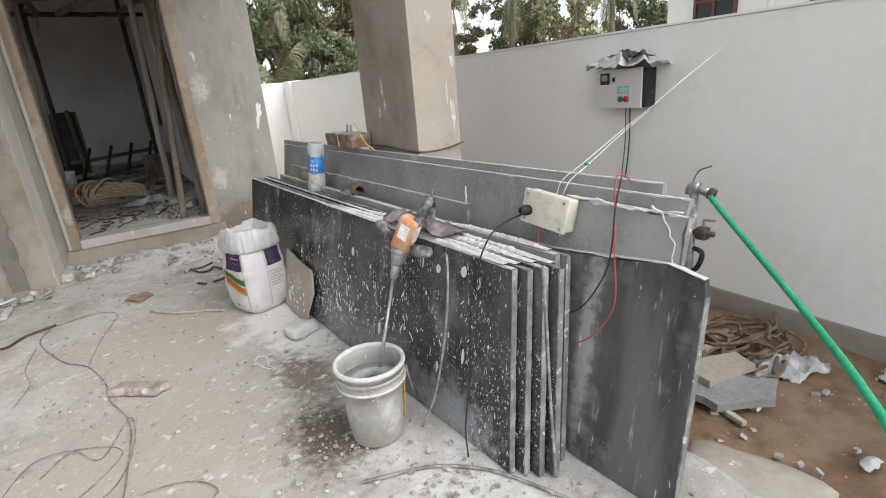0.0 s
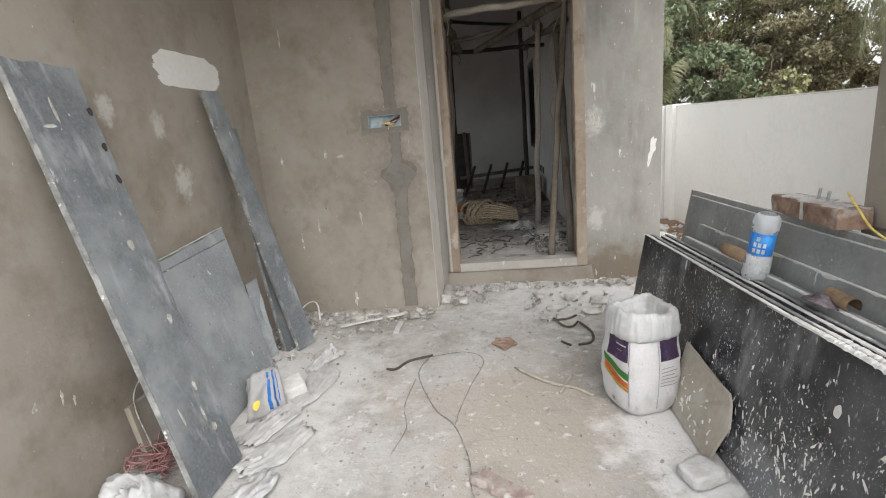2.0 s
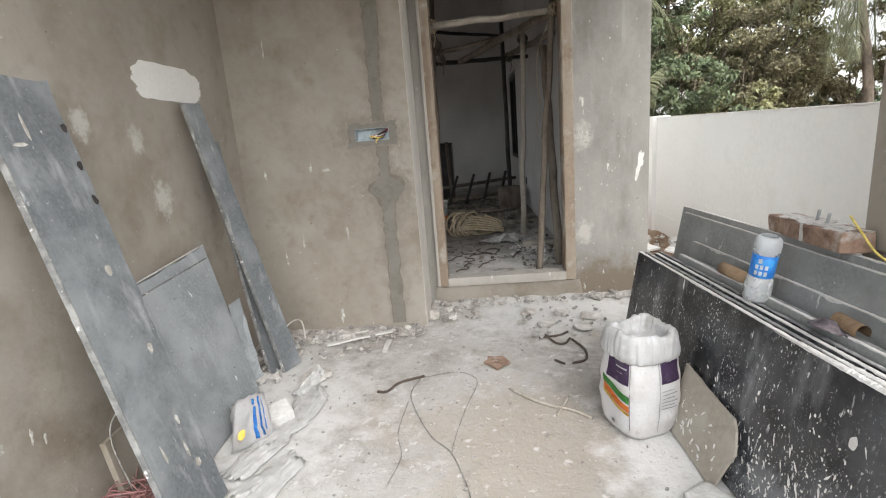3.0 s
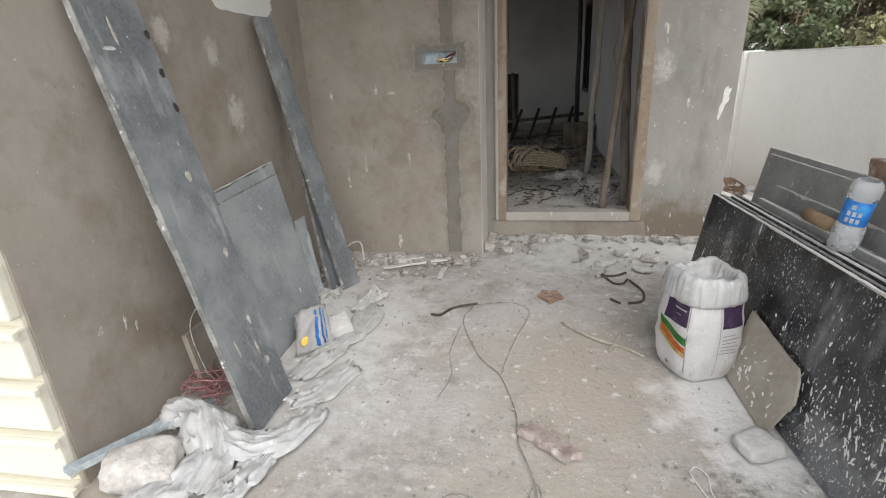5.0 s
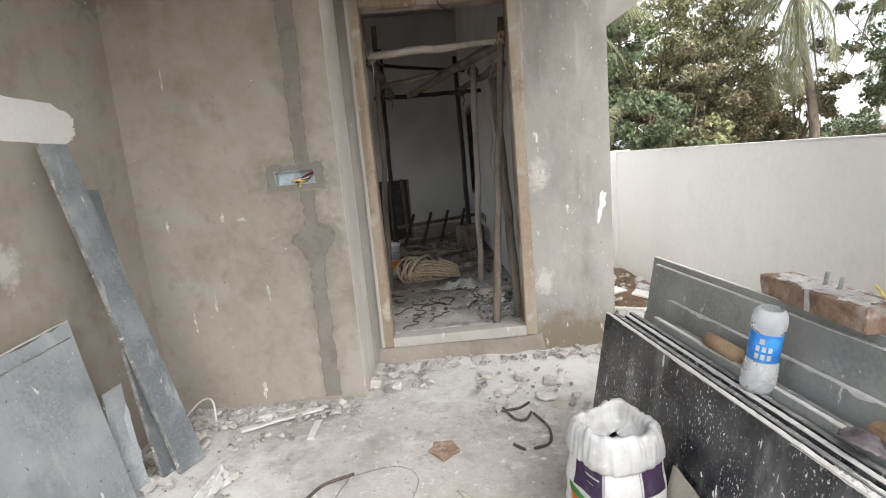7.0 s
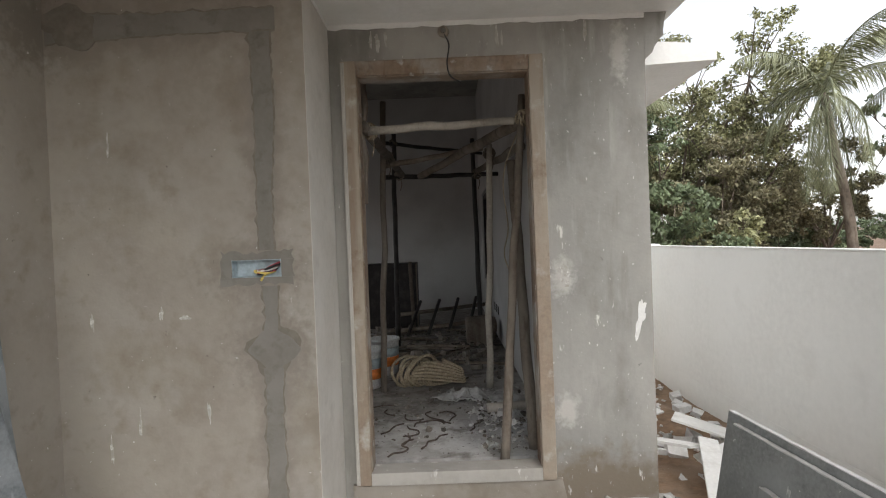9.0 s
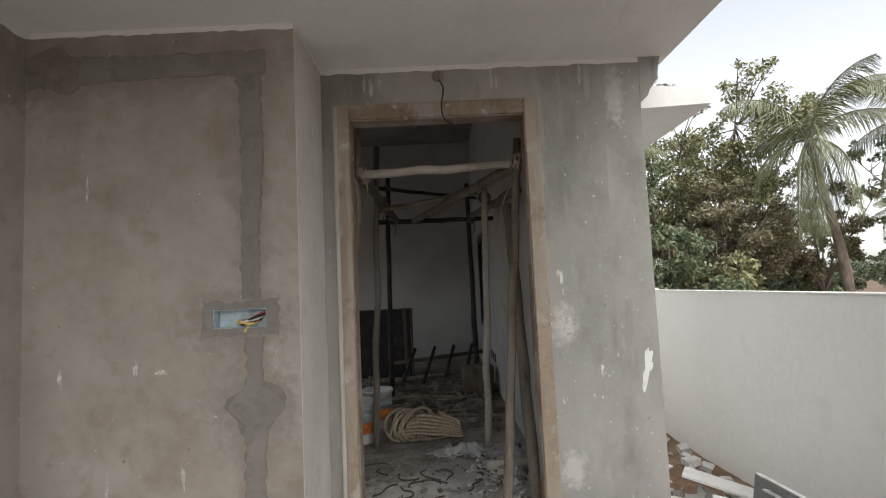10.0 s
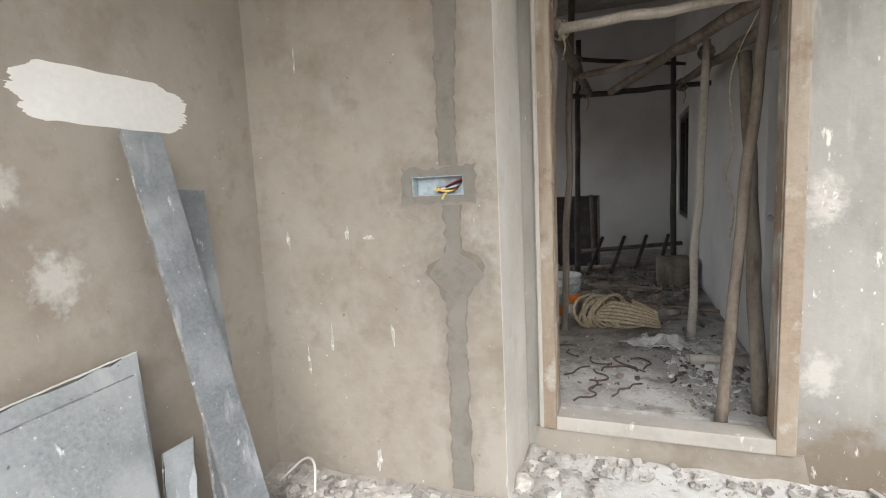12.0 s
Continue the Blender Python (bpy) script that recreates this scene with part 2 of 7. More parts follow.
BLUE_GRANITE = material("dusty_blue_grey_granite", (0.25, 0.268, 0.275), [
    ((0.33, 0.345, 0.35), 2.4, 0.42, 0.62), ((0.19, 0.205, 0.212), 3.6, 0.54, 0.74), ((0.38, 0.39, 0.395), 7, 0.58, 0.75, (1, 1, 0.3)),
    ((0.62, 0.62, 0.62), 14, 0.67, 0.71, (1, 1, 0.4)), ((0.55, 0.56, 0.56), 50, 0.66, 0.7), ((0.1, 0.11, 0.12), 28, 0.66, 0.72)], rough=0.55, bump=0.15, bump_scale=110, grain=0.1)
# darker copy of the blue-grey granite, for the long slab and strips
DARKER_GRANITE = material("darker_blue_grey_granite", (0.148, 0.16, 0.168), [
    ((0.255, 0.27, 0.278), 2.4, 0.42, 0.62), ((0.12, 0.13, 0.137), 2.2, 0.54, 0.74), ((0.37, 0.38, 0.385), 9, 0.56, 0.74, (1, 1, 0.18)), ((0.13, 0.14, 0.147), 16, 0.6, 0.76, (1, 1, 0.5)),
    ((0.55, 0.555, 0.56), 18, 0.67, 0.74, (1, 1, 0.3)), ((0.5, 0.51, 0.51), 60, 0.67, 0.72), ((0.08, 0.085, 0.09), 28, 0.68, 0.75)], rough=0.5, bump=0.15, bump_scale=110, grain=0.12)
EDGE_STONE = material("sawn_granite_edge", (0.17, 0.172, 0.17), [((0.32, 0.32, 0.31), 12, 0.45, 0.65), ((0.6, 0.6, 0.58), 26, 0.6, 0.66)], bump=0.3, grain=0.12)
TILE = material("beige_tile", (0.36, 0.325, 0.27), [((0.42, 0.39, 0.33), 6, 0.45, 0.65), ((0.66, 0.64, 0.6), 18, 0.66, 0.7)], rough=0.6, bump=0.15, grain=0.06)
WOOD = material("weathered_pole", (0.17, 0.135, 0.105), [((0.27, 0.235, 0.195), 6, 0.4, 0.65, (1, 1, 0.15)), ((0.14, 0.11, 0.085), 22, 0.55, 0.7, (1, 1, 0.1))], bump=0.5, bump_scale=50, grain=0.15, per_object=0.3)
PALE_WOOD = material("pale_debarked_pole", (0.42, 0.38, 0.32), [((0.52, 0.48, 0.42), 7, 0.45, 0.65, (1, 1, 0.2)), ((0.26, 0.22, 0.17), 17, 0.6, 0.72, (1, 1, 0.1))], bump=0.4, grain=0.1)
FRAME_FACE = material("plaster_smeared_frame_wood", (0.285, 0.222, 0.165), [((0.36, 0.31, 0.25), 3.5, 0.42, 0.64, (1, 1, 0.4)), ((0.25, 0.19, 0.14), 12, 0.52, 0.7, (1, 1, 0.08)), ((0.45, 0.42, 0.37), 7, 0.57, 0.72), ((0.2, 0.14, 0.095), 5, 0.6, 0.74)], rough=0.85, bump=0.3, bump_scale=60, grain=0.07)
OLD_ROPE = material("old_brown_rope", (0.2, 0.135, 0.09), [((0.3, 0.22, 0.16), 30, 0.45, 0.65), ((0.1, 0.065, 0.045), 70, 0.55, 0.7)], bump=0.8, bump_scale=160, grain=0.15)
DUSTY_PAPER = material("dusty_grey_paper", (0.46, 0.455, 0.44), [((0.58, 0.575, 0.56), 8, 0.48, 0.66), ((0.3, 0.28, 0.25), 11, 0.56, 0.72)], rough=0.85, bump=0.3, bump_scale=40, grain=0.05)
DOOR_WOOD = material("raw_hardwood_frame", (0.205, 0.143, 0.097), [((0.25, 0.19, 0.14), 9, 0.42, 0.64, (1, 1, 0.12)), ((0.33, 0.3, 0.26), 4, 0.46, 0.64), ((0.42, 0.4, 0.37), 14, 0.6, 0.7), ((0.17, 0.11, 0.07), 34, 0.62, 0.72, (1, 1, 0.08))], rough=0.8, bump=0.3, bump_scale=60, grain=0.12)
# dark board colour; on the far poles it stands for the room's shade
DARK_AND_SHADED_WOOD = material("dark_and_shaded_board", (0.035, 0.03, 0.028), [((0.07, 0.06, 0.055), 6, 0.5, 0.7)], rough=0.6, bump=0.2)
ROPE = material("coir_rope", (0.46, 0.38, 0.26), [((0.56, 0.48, 0.35), 40, 0.45, 0.6), ((0.25, 0.19, 0.12), 90, 0.55, 0.7)], bump=0.8, bump_scale=160, grain=0.15)
SACK = material("woven_white_sack", (0.62, 0.61, 0.605), [((0.5, 0.48, 0.45), 7, 0.5, 0.7), ((0.4, 0.38, 0.36), 22, 0.62, 0.72)], rough=0.6, bump=0.3, bump_scale=150, grain=0.03)
PLASTIC_SHEET = material("crumpled_white_plastic", (0.5, 0.5, 0.495), [((0.36, 0.345, 0.32), 9, 0.5, 0.7), ((0.6, 0.6, 0.6), 24, 0.58, 0.7)], rough=0.45, bump=0.4, bump_scale=30, grain=0.04)
PURPLE = material("purple_print", (0.1, 0.06, 0.13), [((0.2, 0.16, 0.22), 12, 0.55, 0.75)], rough=0.6, bump=0.1)
GREEN_PRINT = material("green_print", (0.09, 0.33, 0.08), rough=0.6, bump=0.1)
ORANGE_PRINT = material("orange_print", (0.75, 0.23, 0.05), rough=0.6, bump=0.1)
YELLOW_PRINT = material("yellow_print", (0.75, 0.5, 0.08), rough=0.6, bump=0.1)
GREY_PRINT = material("grey_print", (0.3, 0.29, 0.3), rough=0.6, bump=0.1)
BLUE_PRINT = material("blue_label", (0.03, 0.2, 0.62), [((0.06, 0.32, 0.7), 25, 0.5, 0.65)], rough=0.35, bump=0.05)
WHITE_PRINT = material("white_print", (0.8, 0.8, 0.8), rough=0.5, bump=0.0)
BOTTLE = material("scuffed_clear_plastic", (0.93, 0.95, 0.96), [((0.84, 0.86, 0.87), 18, 0.5, 0.7)], rough=0.3, bump=0.12, bump_scale=40, clear=0.72, grain=0.01)
BUCKET = material("dusty_translucent_bucket", (0.37, 0.365, 0.34), [((0.25, 0.235, 0.21), 7, 0.45, 0.66, (1, 1, 0.5)), ((0.5, 0.49, 0.47), 14, 0.55, 0.68, (1, 1, 0.5)), ((0.62, 0.61, 0.59), 45, 0.62, 0.68)], rough=0.6, bump=0.15, grain=0.05)
SLURRY = material("grey_slurry_water", (0.36, 0.385, 0.38), [((0.5, 0.51, 0.5), 14, 0.55, 0.7)], rough=0.15, bump=0.05, bump_scale=20, grain=0.03)
ORANGE = material("orange_tool_plastic", (0.6, 0.25, 0.11), [((0.52, 0.36, 0.27), 16, 0.45, 0.68), ((0.55, 0.53, 0.5), 45, 0.6, 0.68)], rough=0.5, bump=0.1, grain=0.05)
TOOL_GREY = material("dusty_tool_metal", (0.3, 0.3, 0.3), [((0.5, 0.5, 0.49), 25, 0.45, 0.65)], rough=0.5, metal=0.4, bump=0.2)
STEEL = material("dull_steel", (0.42, 0.43, 0.44), [((0.25, 0.23, 0.21), 14, 0.55, 0.7)], rough=0.45, metal=0.7, bump=0.1)
RUST = material("rusty_iron", (0.09, 0.068, 0.055), [((0.16, 0.125, 0.1), 20, 0.45, 0.65)], rough=0.85, metal=0.2, bump=0.4)
BLACK = material("black_rubber", (0.02, 0.02, 0.021), [((0.1, 0.1, 0.095), 30, 0.55, 0.75)], rough=0.6, bump=0.1)
DUSTY_CABLE = material("dust_covered_cable", (0.2, 0.19, 0.175), [((0.38, 0.365, 0.34), 25, 0.45, 0.65)], bump=0.2)
RED_WIRE = material("red_wire", (0.42, 0.07, 0.08), rough=0.5, bump=0.0)
PINK_WIRE = material("dusty_red_wire", (0.33, 0.17, 0.165), rough=0.6, bump=0.0)
YELLOW_WIRE = material("yellow_wire", (0.7, 0.55, 0.15), rough=0.5, bump=0.0)
WHITE_WIRE = material("white_wire", (0.72, 0.71, 0.68), rough=0.5, bump=0.0)
GREEN_HOSE = material("green_hose", (0.015, 0.36, 0.17), [((0.05, 0.42, 0.25), 20, 0.5, 0.7)], rough=0.35, bump=0.05)
IVORY = material("ivory_switch_plastic", (0.62, 0.59, 0.5), [((0.48, 0.45, 0.38), 14, 0.52, 0.7)], rough=0.45, bump=0.05, grain=0.03)
PANEL_GREY = material("grey_enamel", (0.62, 0.62, 0.6), [((0.52, 0.51, 0.48), 10, 0.6, 0.75)], rough=0.45, bump=0.03, grain=0.02)
BOX_METAL = material("pale_blue_metal_box", (0.4, 0.47, 0.5), [((0.26, 0.29, 0.3), 18, 0.5, 0.7)], rough=0.5, bump=0.1)
GALVANISED = material("galvanised_steel", (0.55, 0.6, 0.62), [((0.42, 0.46, 0.48), 12, 0.48, 0.68)], rough=0.5, metal=0.25, bump=0.05)
MAROON_STONE = material("dusty_maroon_stone", (0.3, 0.225, 0.2), [((0.42, 0.375, 0.345), 14, 0.45, 0.65), ((0.6, 0.58, 0.55), 26, 0.6, 0.7)], bump=0.5, grain=0.1)
LEAF_BLUE = material("blue_grey_door_paint", (0.2, 0.25, 0.29), [((0.27, 0.31, 0.34), 3, 0.45, 0.65)], rough=0.5, bump=0.05, grain=0.03)
LENS_GREEN = material("green_button", (0.02, 0.16, 0.06), rough=0.35, bump=0.0)
LENS_RED = material("red_button", (0.4, 0.03, 0.03), rough=0.35, bump=0.0)
TEAL = material("teal_sticker", (0.2, 0.5, 0.5), rough=0.5, bump=0.0)
BRICK = material("old_red_brick", (0.27, 0.175, 0.125), [((0.36, 0.25, 0.185), 14, 0.42, 0.65), ((0.16, 0.1, 0.075), 9, 0.56, 0.72), ((0.47, 0.42, 0.37), 12, 0.55, 0.68)], bump=0.8, bump_scale=60, grain=0.18)
MORTAR = material("lime_mortar", (0.5, 0.47, 0.43), [((0.62, 0.6, 0.57), 20, 0.45, 0.6)], bump=0.6, grain=0.1)
CARDBOARD = material("worn_cardboard", (0.36, 0.25, 0.155), [((0.28, 0.19, 0.12), 22, 0.5, 0.66)], bump=0.2, grain=0.08)
CLOTH = material("dusty_purple_rag", (0.15, 0.125, 0.135), [((0.3, 0.275, 0.28), 16, 0.48, 0.7), ((0.06, 0.05, 0.055), 9, 0.54, 0.7)], rough=0.95, bump=0.4, bump_scale=120)
BARK = material("tree_bark", (0.17, 0.135, 0.105), [((0.28, 0.235, 0.185), 8, 0.45, 0.65, (1, 1, 0.3))], bump=0.6, bump_scale=14, grain=0.15)
OLIVE = material("olive_leaves", (0.29, 0.29, 0.15), rough=0.55, bump=0.0, island=0.55, grain=0.1, bump_scale=3)
GREEN_LEAF = material("green_leaves", (0.16, 0.2, 0.11), rough=0.5, bump=0.0, island=0.5, grain=0.1, bump_scale=3)
BROWN_LEAF = material("brownish_leaves", (0.24, 0.22, 0.13), rough=0.6, bump=0.0, island=0.5, grain=0.1, bump_scale=3)
PALM_LEAF = material("palm_leaflets", (0.2, 0.21, 0.115), rough=0.45, bump=0.0, island=0.4, grain=0.1, bump_scale=3)
GLASS_DARK = material("dark_window_glass", (0.03, 0.035, 0.04), rough=0.12, bump=0.0)
FRAME_BROWN = material("brown_window_frame", (0.12, 0.06, 0.04), rough=0.5, bump=0.0)


# ---------- mesh helpers ----------
def mesh_ob(name, bm, mat, smooth=False):
    me = bpy.data.meshes.new(name)
    bmesh.ops.recalc_face_normals(bm, faces=bm.faces)
    bm.to_mesh(me)
    bm.free()
    me.materials.append(mat)
    if smooth:
        me.shade_smooth()
    return new(name, me)


def part(name, bm, mat, parent, label="", smooth=False):
    ob = mesh_ob(name, bm, mat, smooth)
    ob.parent = parent
    if label:
        ob["label"] = label
    return ob


def thing(name, label, category, at=(0, 0, 0), group=""):
    ob = new(name)
    ob.location = at
    ob.empty_display_size = 0.1
    return tagged(ob, label, category, group)


def single(name, bm, mat, label, category, group="", kind="", smooth=False):
    return tagged(mesh_ob(name, bm, mat, smooth), label, category, group, kind)


def box(bm, lo, hi, m=None, bevel=0.0):
    made = bmesh.ops.create_cube(bm, size=1.0)["verts"]
    lo, hi = Vector(lo), Vector(hi)
    for v in made:
        v.co = Vector([(lo[i] + hi[i]) / 2 + v.co[i] * (hi[i] - lo[i]) for i in range(3)])
    if bevel:
        edges = list({e for v in made for e in v.link_edges})
        made = list({v for f in bmesh.ops.bevel(bm, geom=edges, offset=bevel, segments=2, affect="EDGES", profile=0.6)["faces"] for v in f.verts} | {v for v in made if v.is_valid})
    if m is not None:
        bmesh.ops.transform(bm, matrix=m, verts=made)
    return bm


def boxed(lo, hi, m=None, bevel=0.0):
    return box(bmesh.new(), lo, hi, m, bevel)


def prism(points, depth, bm=None):
    """A flat polygon thickened along the vector depth."""
    bm = bm or bmesh.new()
    depth = Vector(depth)
    a = [bm.verts.new(Vector(p)) for p in points]
    b = [bm.verts.new(Vector(p) + depth) for p in points]
    bm.faces.new(a)
    bm.faces.new(b[::-1])
    for i in range(len(a)):
        j = (i + 1) % len(a)
        bm.faces.new((a[i], b[i], b[j], a[j]))
    return bm


def worn(points, step, amount, sides=None, seed=1):
    """The outline with its sides (all, or those numbered) broken into short uneven lengths."""
    r = random.Random(seed)
    out = []
    pts = [Vector(p) for p in points]
    mid = sum(pts, Vector()) / len(pts)
    for i, p in enumerate(pts):
        q = pts[(i + 1) % len(pts)]
        out.append(p)
        if sides is None or i in sides:
            k = max(1, int((q - p).length / step))
            away = ((p + q) / 2 - mid).normalized()
            for j in range(1, k):
                out.append(p.lerp(q, j / k) - away * r.random() * amount)
    return out


def tube(points, radius, bm=None, sides=8, end=None, curl=0.0, seed=0):
    """A round rod along the points, tapering to end."""
    bm = bm or bmesh.new()
    pts = [Vector(p) for p in points]
    end = radius if end is None else end
    rings, side = [], None
    for i, p in enumerate(pts):
        d = (pts[min(i + 1, len(pts) - 1)] - pts[max(i - 1, 0)]).normalized()
        if side is None:
            side = d.orthogonal().normalized()
        side = (side - d * side.dot(d)).normalized()
        up = d.cross(side)
        r = radius + (end - radius) * i / max(1, len(pts) - 1)
        if curl:
            r *= 1 + curl * noise.noise(p * 9 + Vector((seed, 0, 0)))
        rings.append([bm.verts.new(p + (side * math.cos(a) + up * math.sin(a)) * r) for a in [2 * math.pi * k / sides for k in range(sides)]])
    for a, b in zip(rings, rings[1:]):
        for k in range(sides):
            bm.faces.new((a[k], a[(k + 1) % sides], b[(k + 1) % sides], b[k]))
    bm.faces.new(rings[0][::-1])
    bm.faces.new(rings[-1])
    return bm


def smooth_line(points, per=6):
    """Catmull-Rom points through the given ones."""
    p = [Vector(q) for q in points]
    p = [p[0] * 2 - p[1]] + p + [p[-1] * 2 - p[-2]]
    out = []
    for i in range(1, len(p) - 2):
        for k in range(per):
            t = k / per
            out.append(0.5 * (2 * p[i] + (p[i + 1] - p[i - 1]) * t + (2 * p[i - 1] - 5 * p[i] + 4 * p[i + 1] - p[i + 2]) * t * t + (3 * p[i] - p[i - 1] - 3 * p[i + 1] + p[i + 2]) * t ** 3))
    return out + [p[-2]]


def lathe(profile, sides=28, bm=None, m=None, squash=None, ring=False):
    """A turned shape from (radius, height) pairs; squash(angle, z) scales the radius; a ring closes on itself."""
    bm = bm or bmesh.new()
    rings = []
    for r, z in profile:
        ring = []
        for k in range(sides):
            a = 2 * math.pi * k / sides
            s = squash(a, z) if squash else 1
            co = Vector((r * s * math.cos(a), r * s * math.sin(a), z))
            ring.append(bm.verts.new(m @ co if m is not None else co))
        rings.append(ring)
    for a, b in zip(rings, rings[1:] + rings[:1] if ring else rings[1:]):
        for k in range(sides):
            bm.faces.new((a[k], a[(k + 1) % sides], b[(k + 1) % sides], b[k]))
    if not ring:
        bm.faces.new(rings[0][::-1])
        bm.faces.new(rings[-1])
    return bm


def cells(breaks_u, breaks_v, holes, place, depth):
    """A wall with openings: cells of a grid, thickened along depth; place(u, v) gives the face's points."""
    bm = bmesh.new()
    depth = Vector(depth)
    solid = {(i, j) for i in range(len(breaks_u) - 1) for j in range(len(breaks_v) - 1)} - set(holes)
    cache = {}

    def vert(i, j, back):
        if (i, j, back) not in cache:
            cache[i, j, back] = bm.verts.new(Vector(place(breaks_u[i], breaks_v[j])) + (depth if back else Vector()))
        return cache[i, j, back]

    for i, j in solid:
        ring = ((i, j), (i + 1, j), (i + 1, j + 1), (i, j + 1))
        bm.faces.new([vert(*c, False) for c in ring])
        bm.faces.new([vert(*c, True) for c in ring[::-1]])
        for (a, b, n) in ((0, 1, (i, j - 1)), (1, 2, (i + 1, j)), (2, 3, (i, j + 1)), (3, 0, (i - 1, j))):
            if n not in solid:
                bm.faces.new((vert(*ring[a], False), vert(*ring[a], True), vert(*ring[b], True), vert(*ring[b], False)))
    return bm


def blotch(centre, u, v, a, b, depth, seed, wobble=0.25, n=26, square=2.0, bm=None):
    """A ragged patch about 2a by 2b in the plane of u and v."""
    r = random.Random(seed)
    ph = [r.uniform(0, 6.28) for _ in range(4)]
    c, u, v = Vector(centre), Vector(u), Vector(v)
    pts = []
    for k in range(n):
        t = 2 * math.pi * k / n
        w = 1 + wobble * (0.5 * math.sin(2 * t + ph[0]) + 0.4 * math.sin(3 * t + ph[1]) + 0.4 * math.sin(5 * t + ph[2]) + 0.5 * (r.random() - 0.5))
        ct, st = math.cos(t), math.sin(t)
        k2 = (abs(ct) ** square + abs(st) ** square) ** (-1 / square)
        pts.append(c + u * (a * ct * k2 * w) + v * (b * st * k2 * w))
    return prism(pts, depth, bm)


def stones(name, zones, mat, label, category, seed, floor=None):
    """Loose broken bits, one mesh: zones of (x0, x1, y0, y1, z, count, smallest, largest)."""
    r = random.Random(seed)
    verts, faces = [], []
    cube = [(-1, -1, -1), (1, -1, -1), (1, 1, -1), (-1, 1, -1), (-1, -1, 1), (1, -1, 1), (1, 1, 1), (-1, 1, 1)]
    quads = [(0, 3, 2, 1), (4, 5, 6, 7), (0, 1, 5, 4), (1, 2, 6, 5), (2, 3, 7, 6), (3, 0, 4, 7)]
    for x0, x1, y0, y1, z, count, s0, s1 in zones:
        for _ in range(count):
            s = s0 + (s1 - s0) * r.random() ** 3
            x, y = r.uniform(x0, x1), r.uniform(y0, y1)
            m = pose(x, y, z + s * 0.3, r.uniform(-25, 25), r.uniform(-25, 25), r.uniform(0, 360))
            dims = (s * r.uniform(0.5, 1), s * r.uniform(0.4, 0.8), s * r.uniform(0.2, 0.55))
            k = len(verts)
            for c in cube:
                verts.append(tuple(m @ Vector([c[i] * dims[i] * r.uniform(0.55, 1) * 0.6 for i in range(3)])))
            faces += [tuple(k + i for i in q) for q in quads]
    me = bpy.data.meshes.new(name)
    me.from_pydata(verts, [], faces)
    me.materials.append(mat)
    return tagged(new(name, me), label, category, "", "stuff")


def thicken(bm, thick):
    """Gives a sheet a lower face and closes its border."""
    low = {v: bm.verts.new(v.co - Vector((0, 0, thick))) for v in bm.verts[:]}
    border = [e for e in bm.edges if len(e.link_faces) == 1]
    for f in bm.faces[:]:
        bm.faces.new([low[v] for v in reversed(f.verts[:])])
    for e in border:
        a, b = e.verts
        bm.faces.new((a, b, low[b], low[a]))
    bmesh.ops.recalc_face_normals(bm, faces=bm.faces[:])


def crumple(centre, size, turn, seed, lift=0.06, fold=5.0, cut=0.15, n=26, thick=0.003):
    """A crumpled sheet lying on the ground, with an uneven outline and folds."""
    bm = bmesh.new()
    off = Vector((seed * 7.3, seed * 3.1, 0))
    grid = {}
    m = pose(*centre, 0, 0, turn)
    for i in range(n + 1):
        for j in range(n + 1):
            u, v = i / n * 2 - 1, j / n * 2 - 1
            rad = math.hypot(u, v)
            if rad > 1.0 + cut * 2.2 * noise.noise(Vector((u * 1.7, v * 1.7, seed))):
                continue
            p = Vector((u * size[0] / 2, v * size[1] / 2, 0))
            q = p * fold + off
            p += Vector((noise.noise(q * 1.3), noise.noise(q * 1.3 + Vector((9, 0, 0))), 0)) * 0.22 * min(size)
            h = 1.1 * (1 - abs(noise.noise(q))) ** 4 + 0.55 * (1 - abs(noise.noise(q * 2.3 + Vector((4, 1, 0))))) ** 4 + 0.2 * abs(noise.noise(q * 7))
            p.z = lift * h * (1.15 - 0.75 * rad) + 0.004
            grid[i, j] = bm.verts.new(m @ p)
    for (i, j), v in list(grid.items()):
        c = [(i, j), (i + 1, j), (i + 1, j + 1), (i, j + 1)]
        if all(k in grid for k in c):
            bm.faces.new([grid[k] for k in c])
    bmesh.ops.delete(bm, geom=[v for v in bm.verts if not v.link_faces], context="VERTS")
    thicken(bm, thick)
    return bm


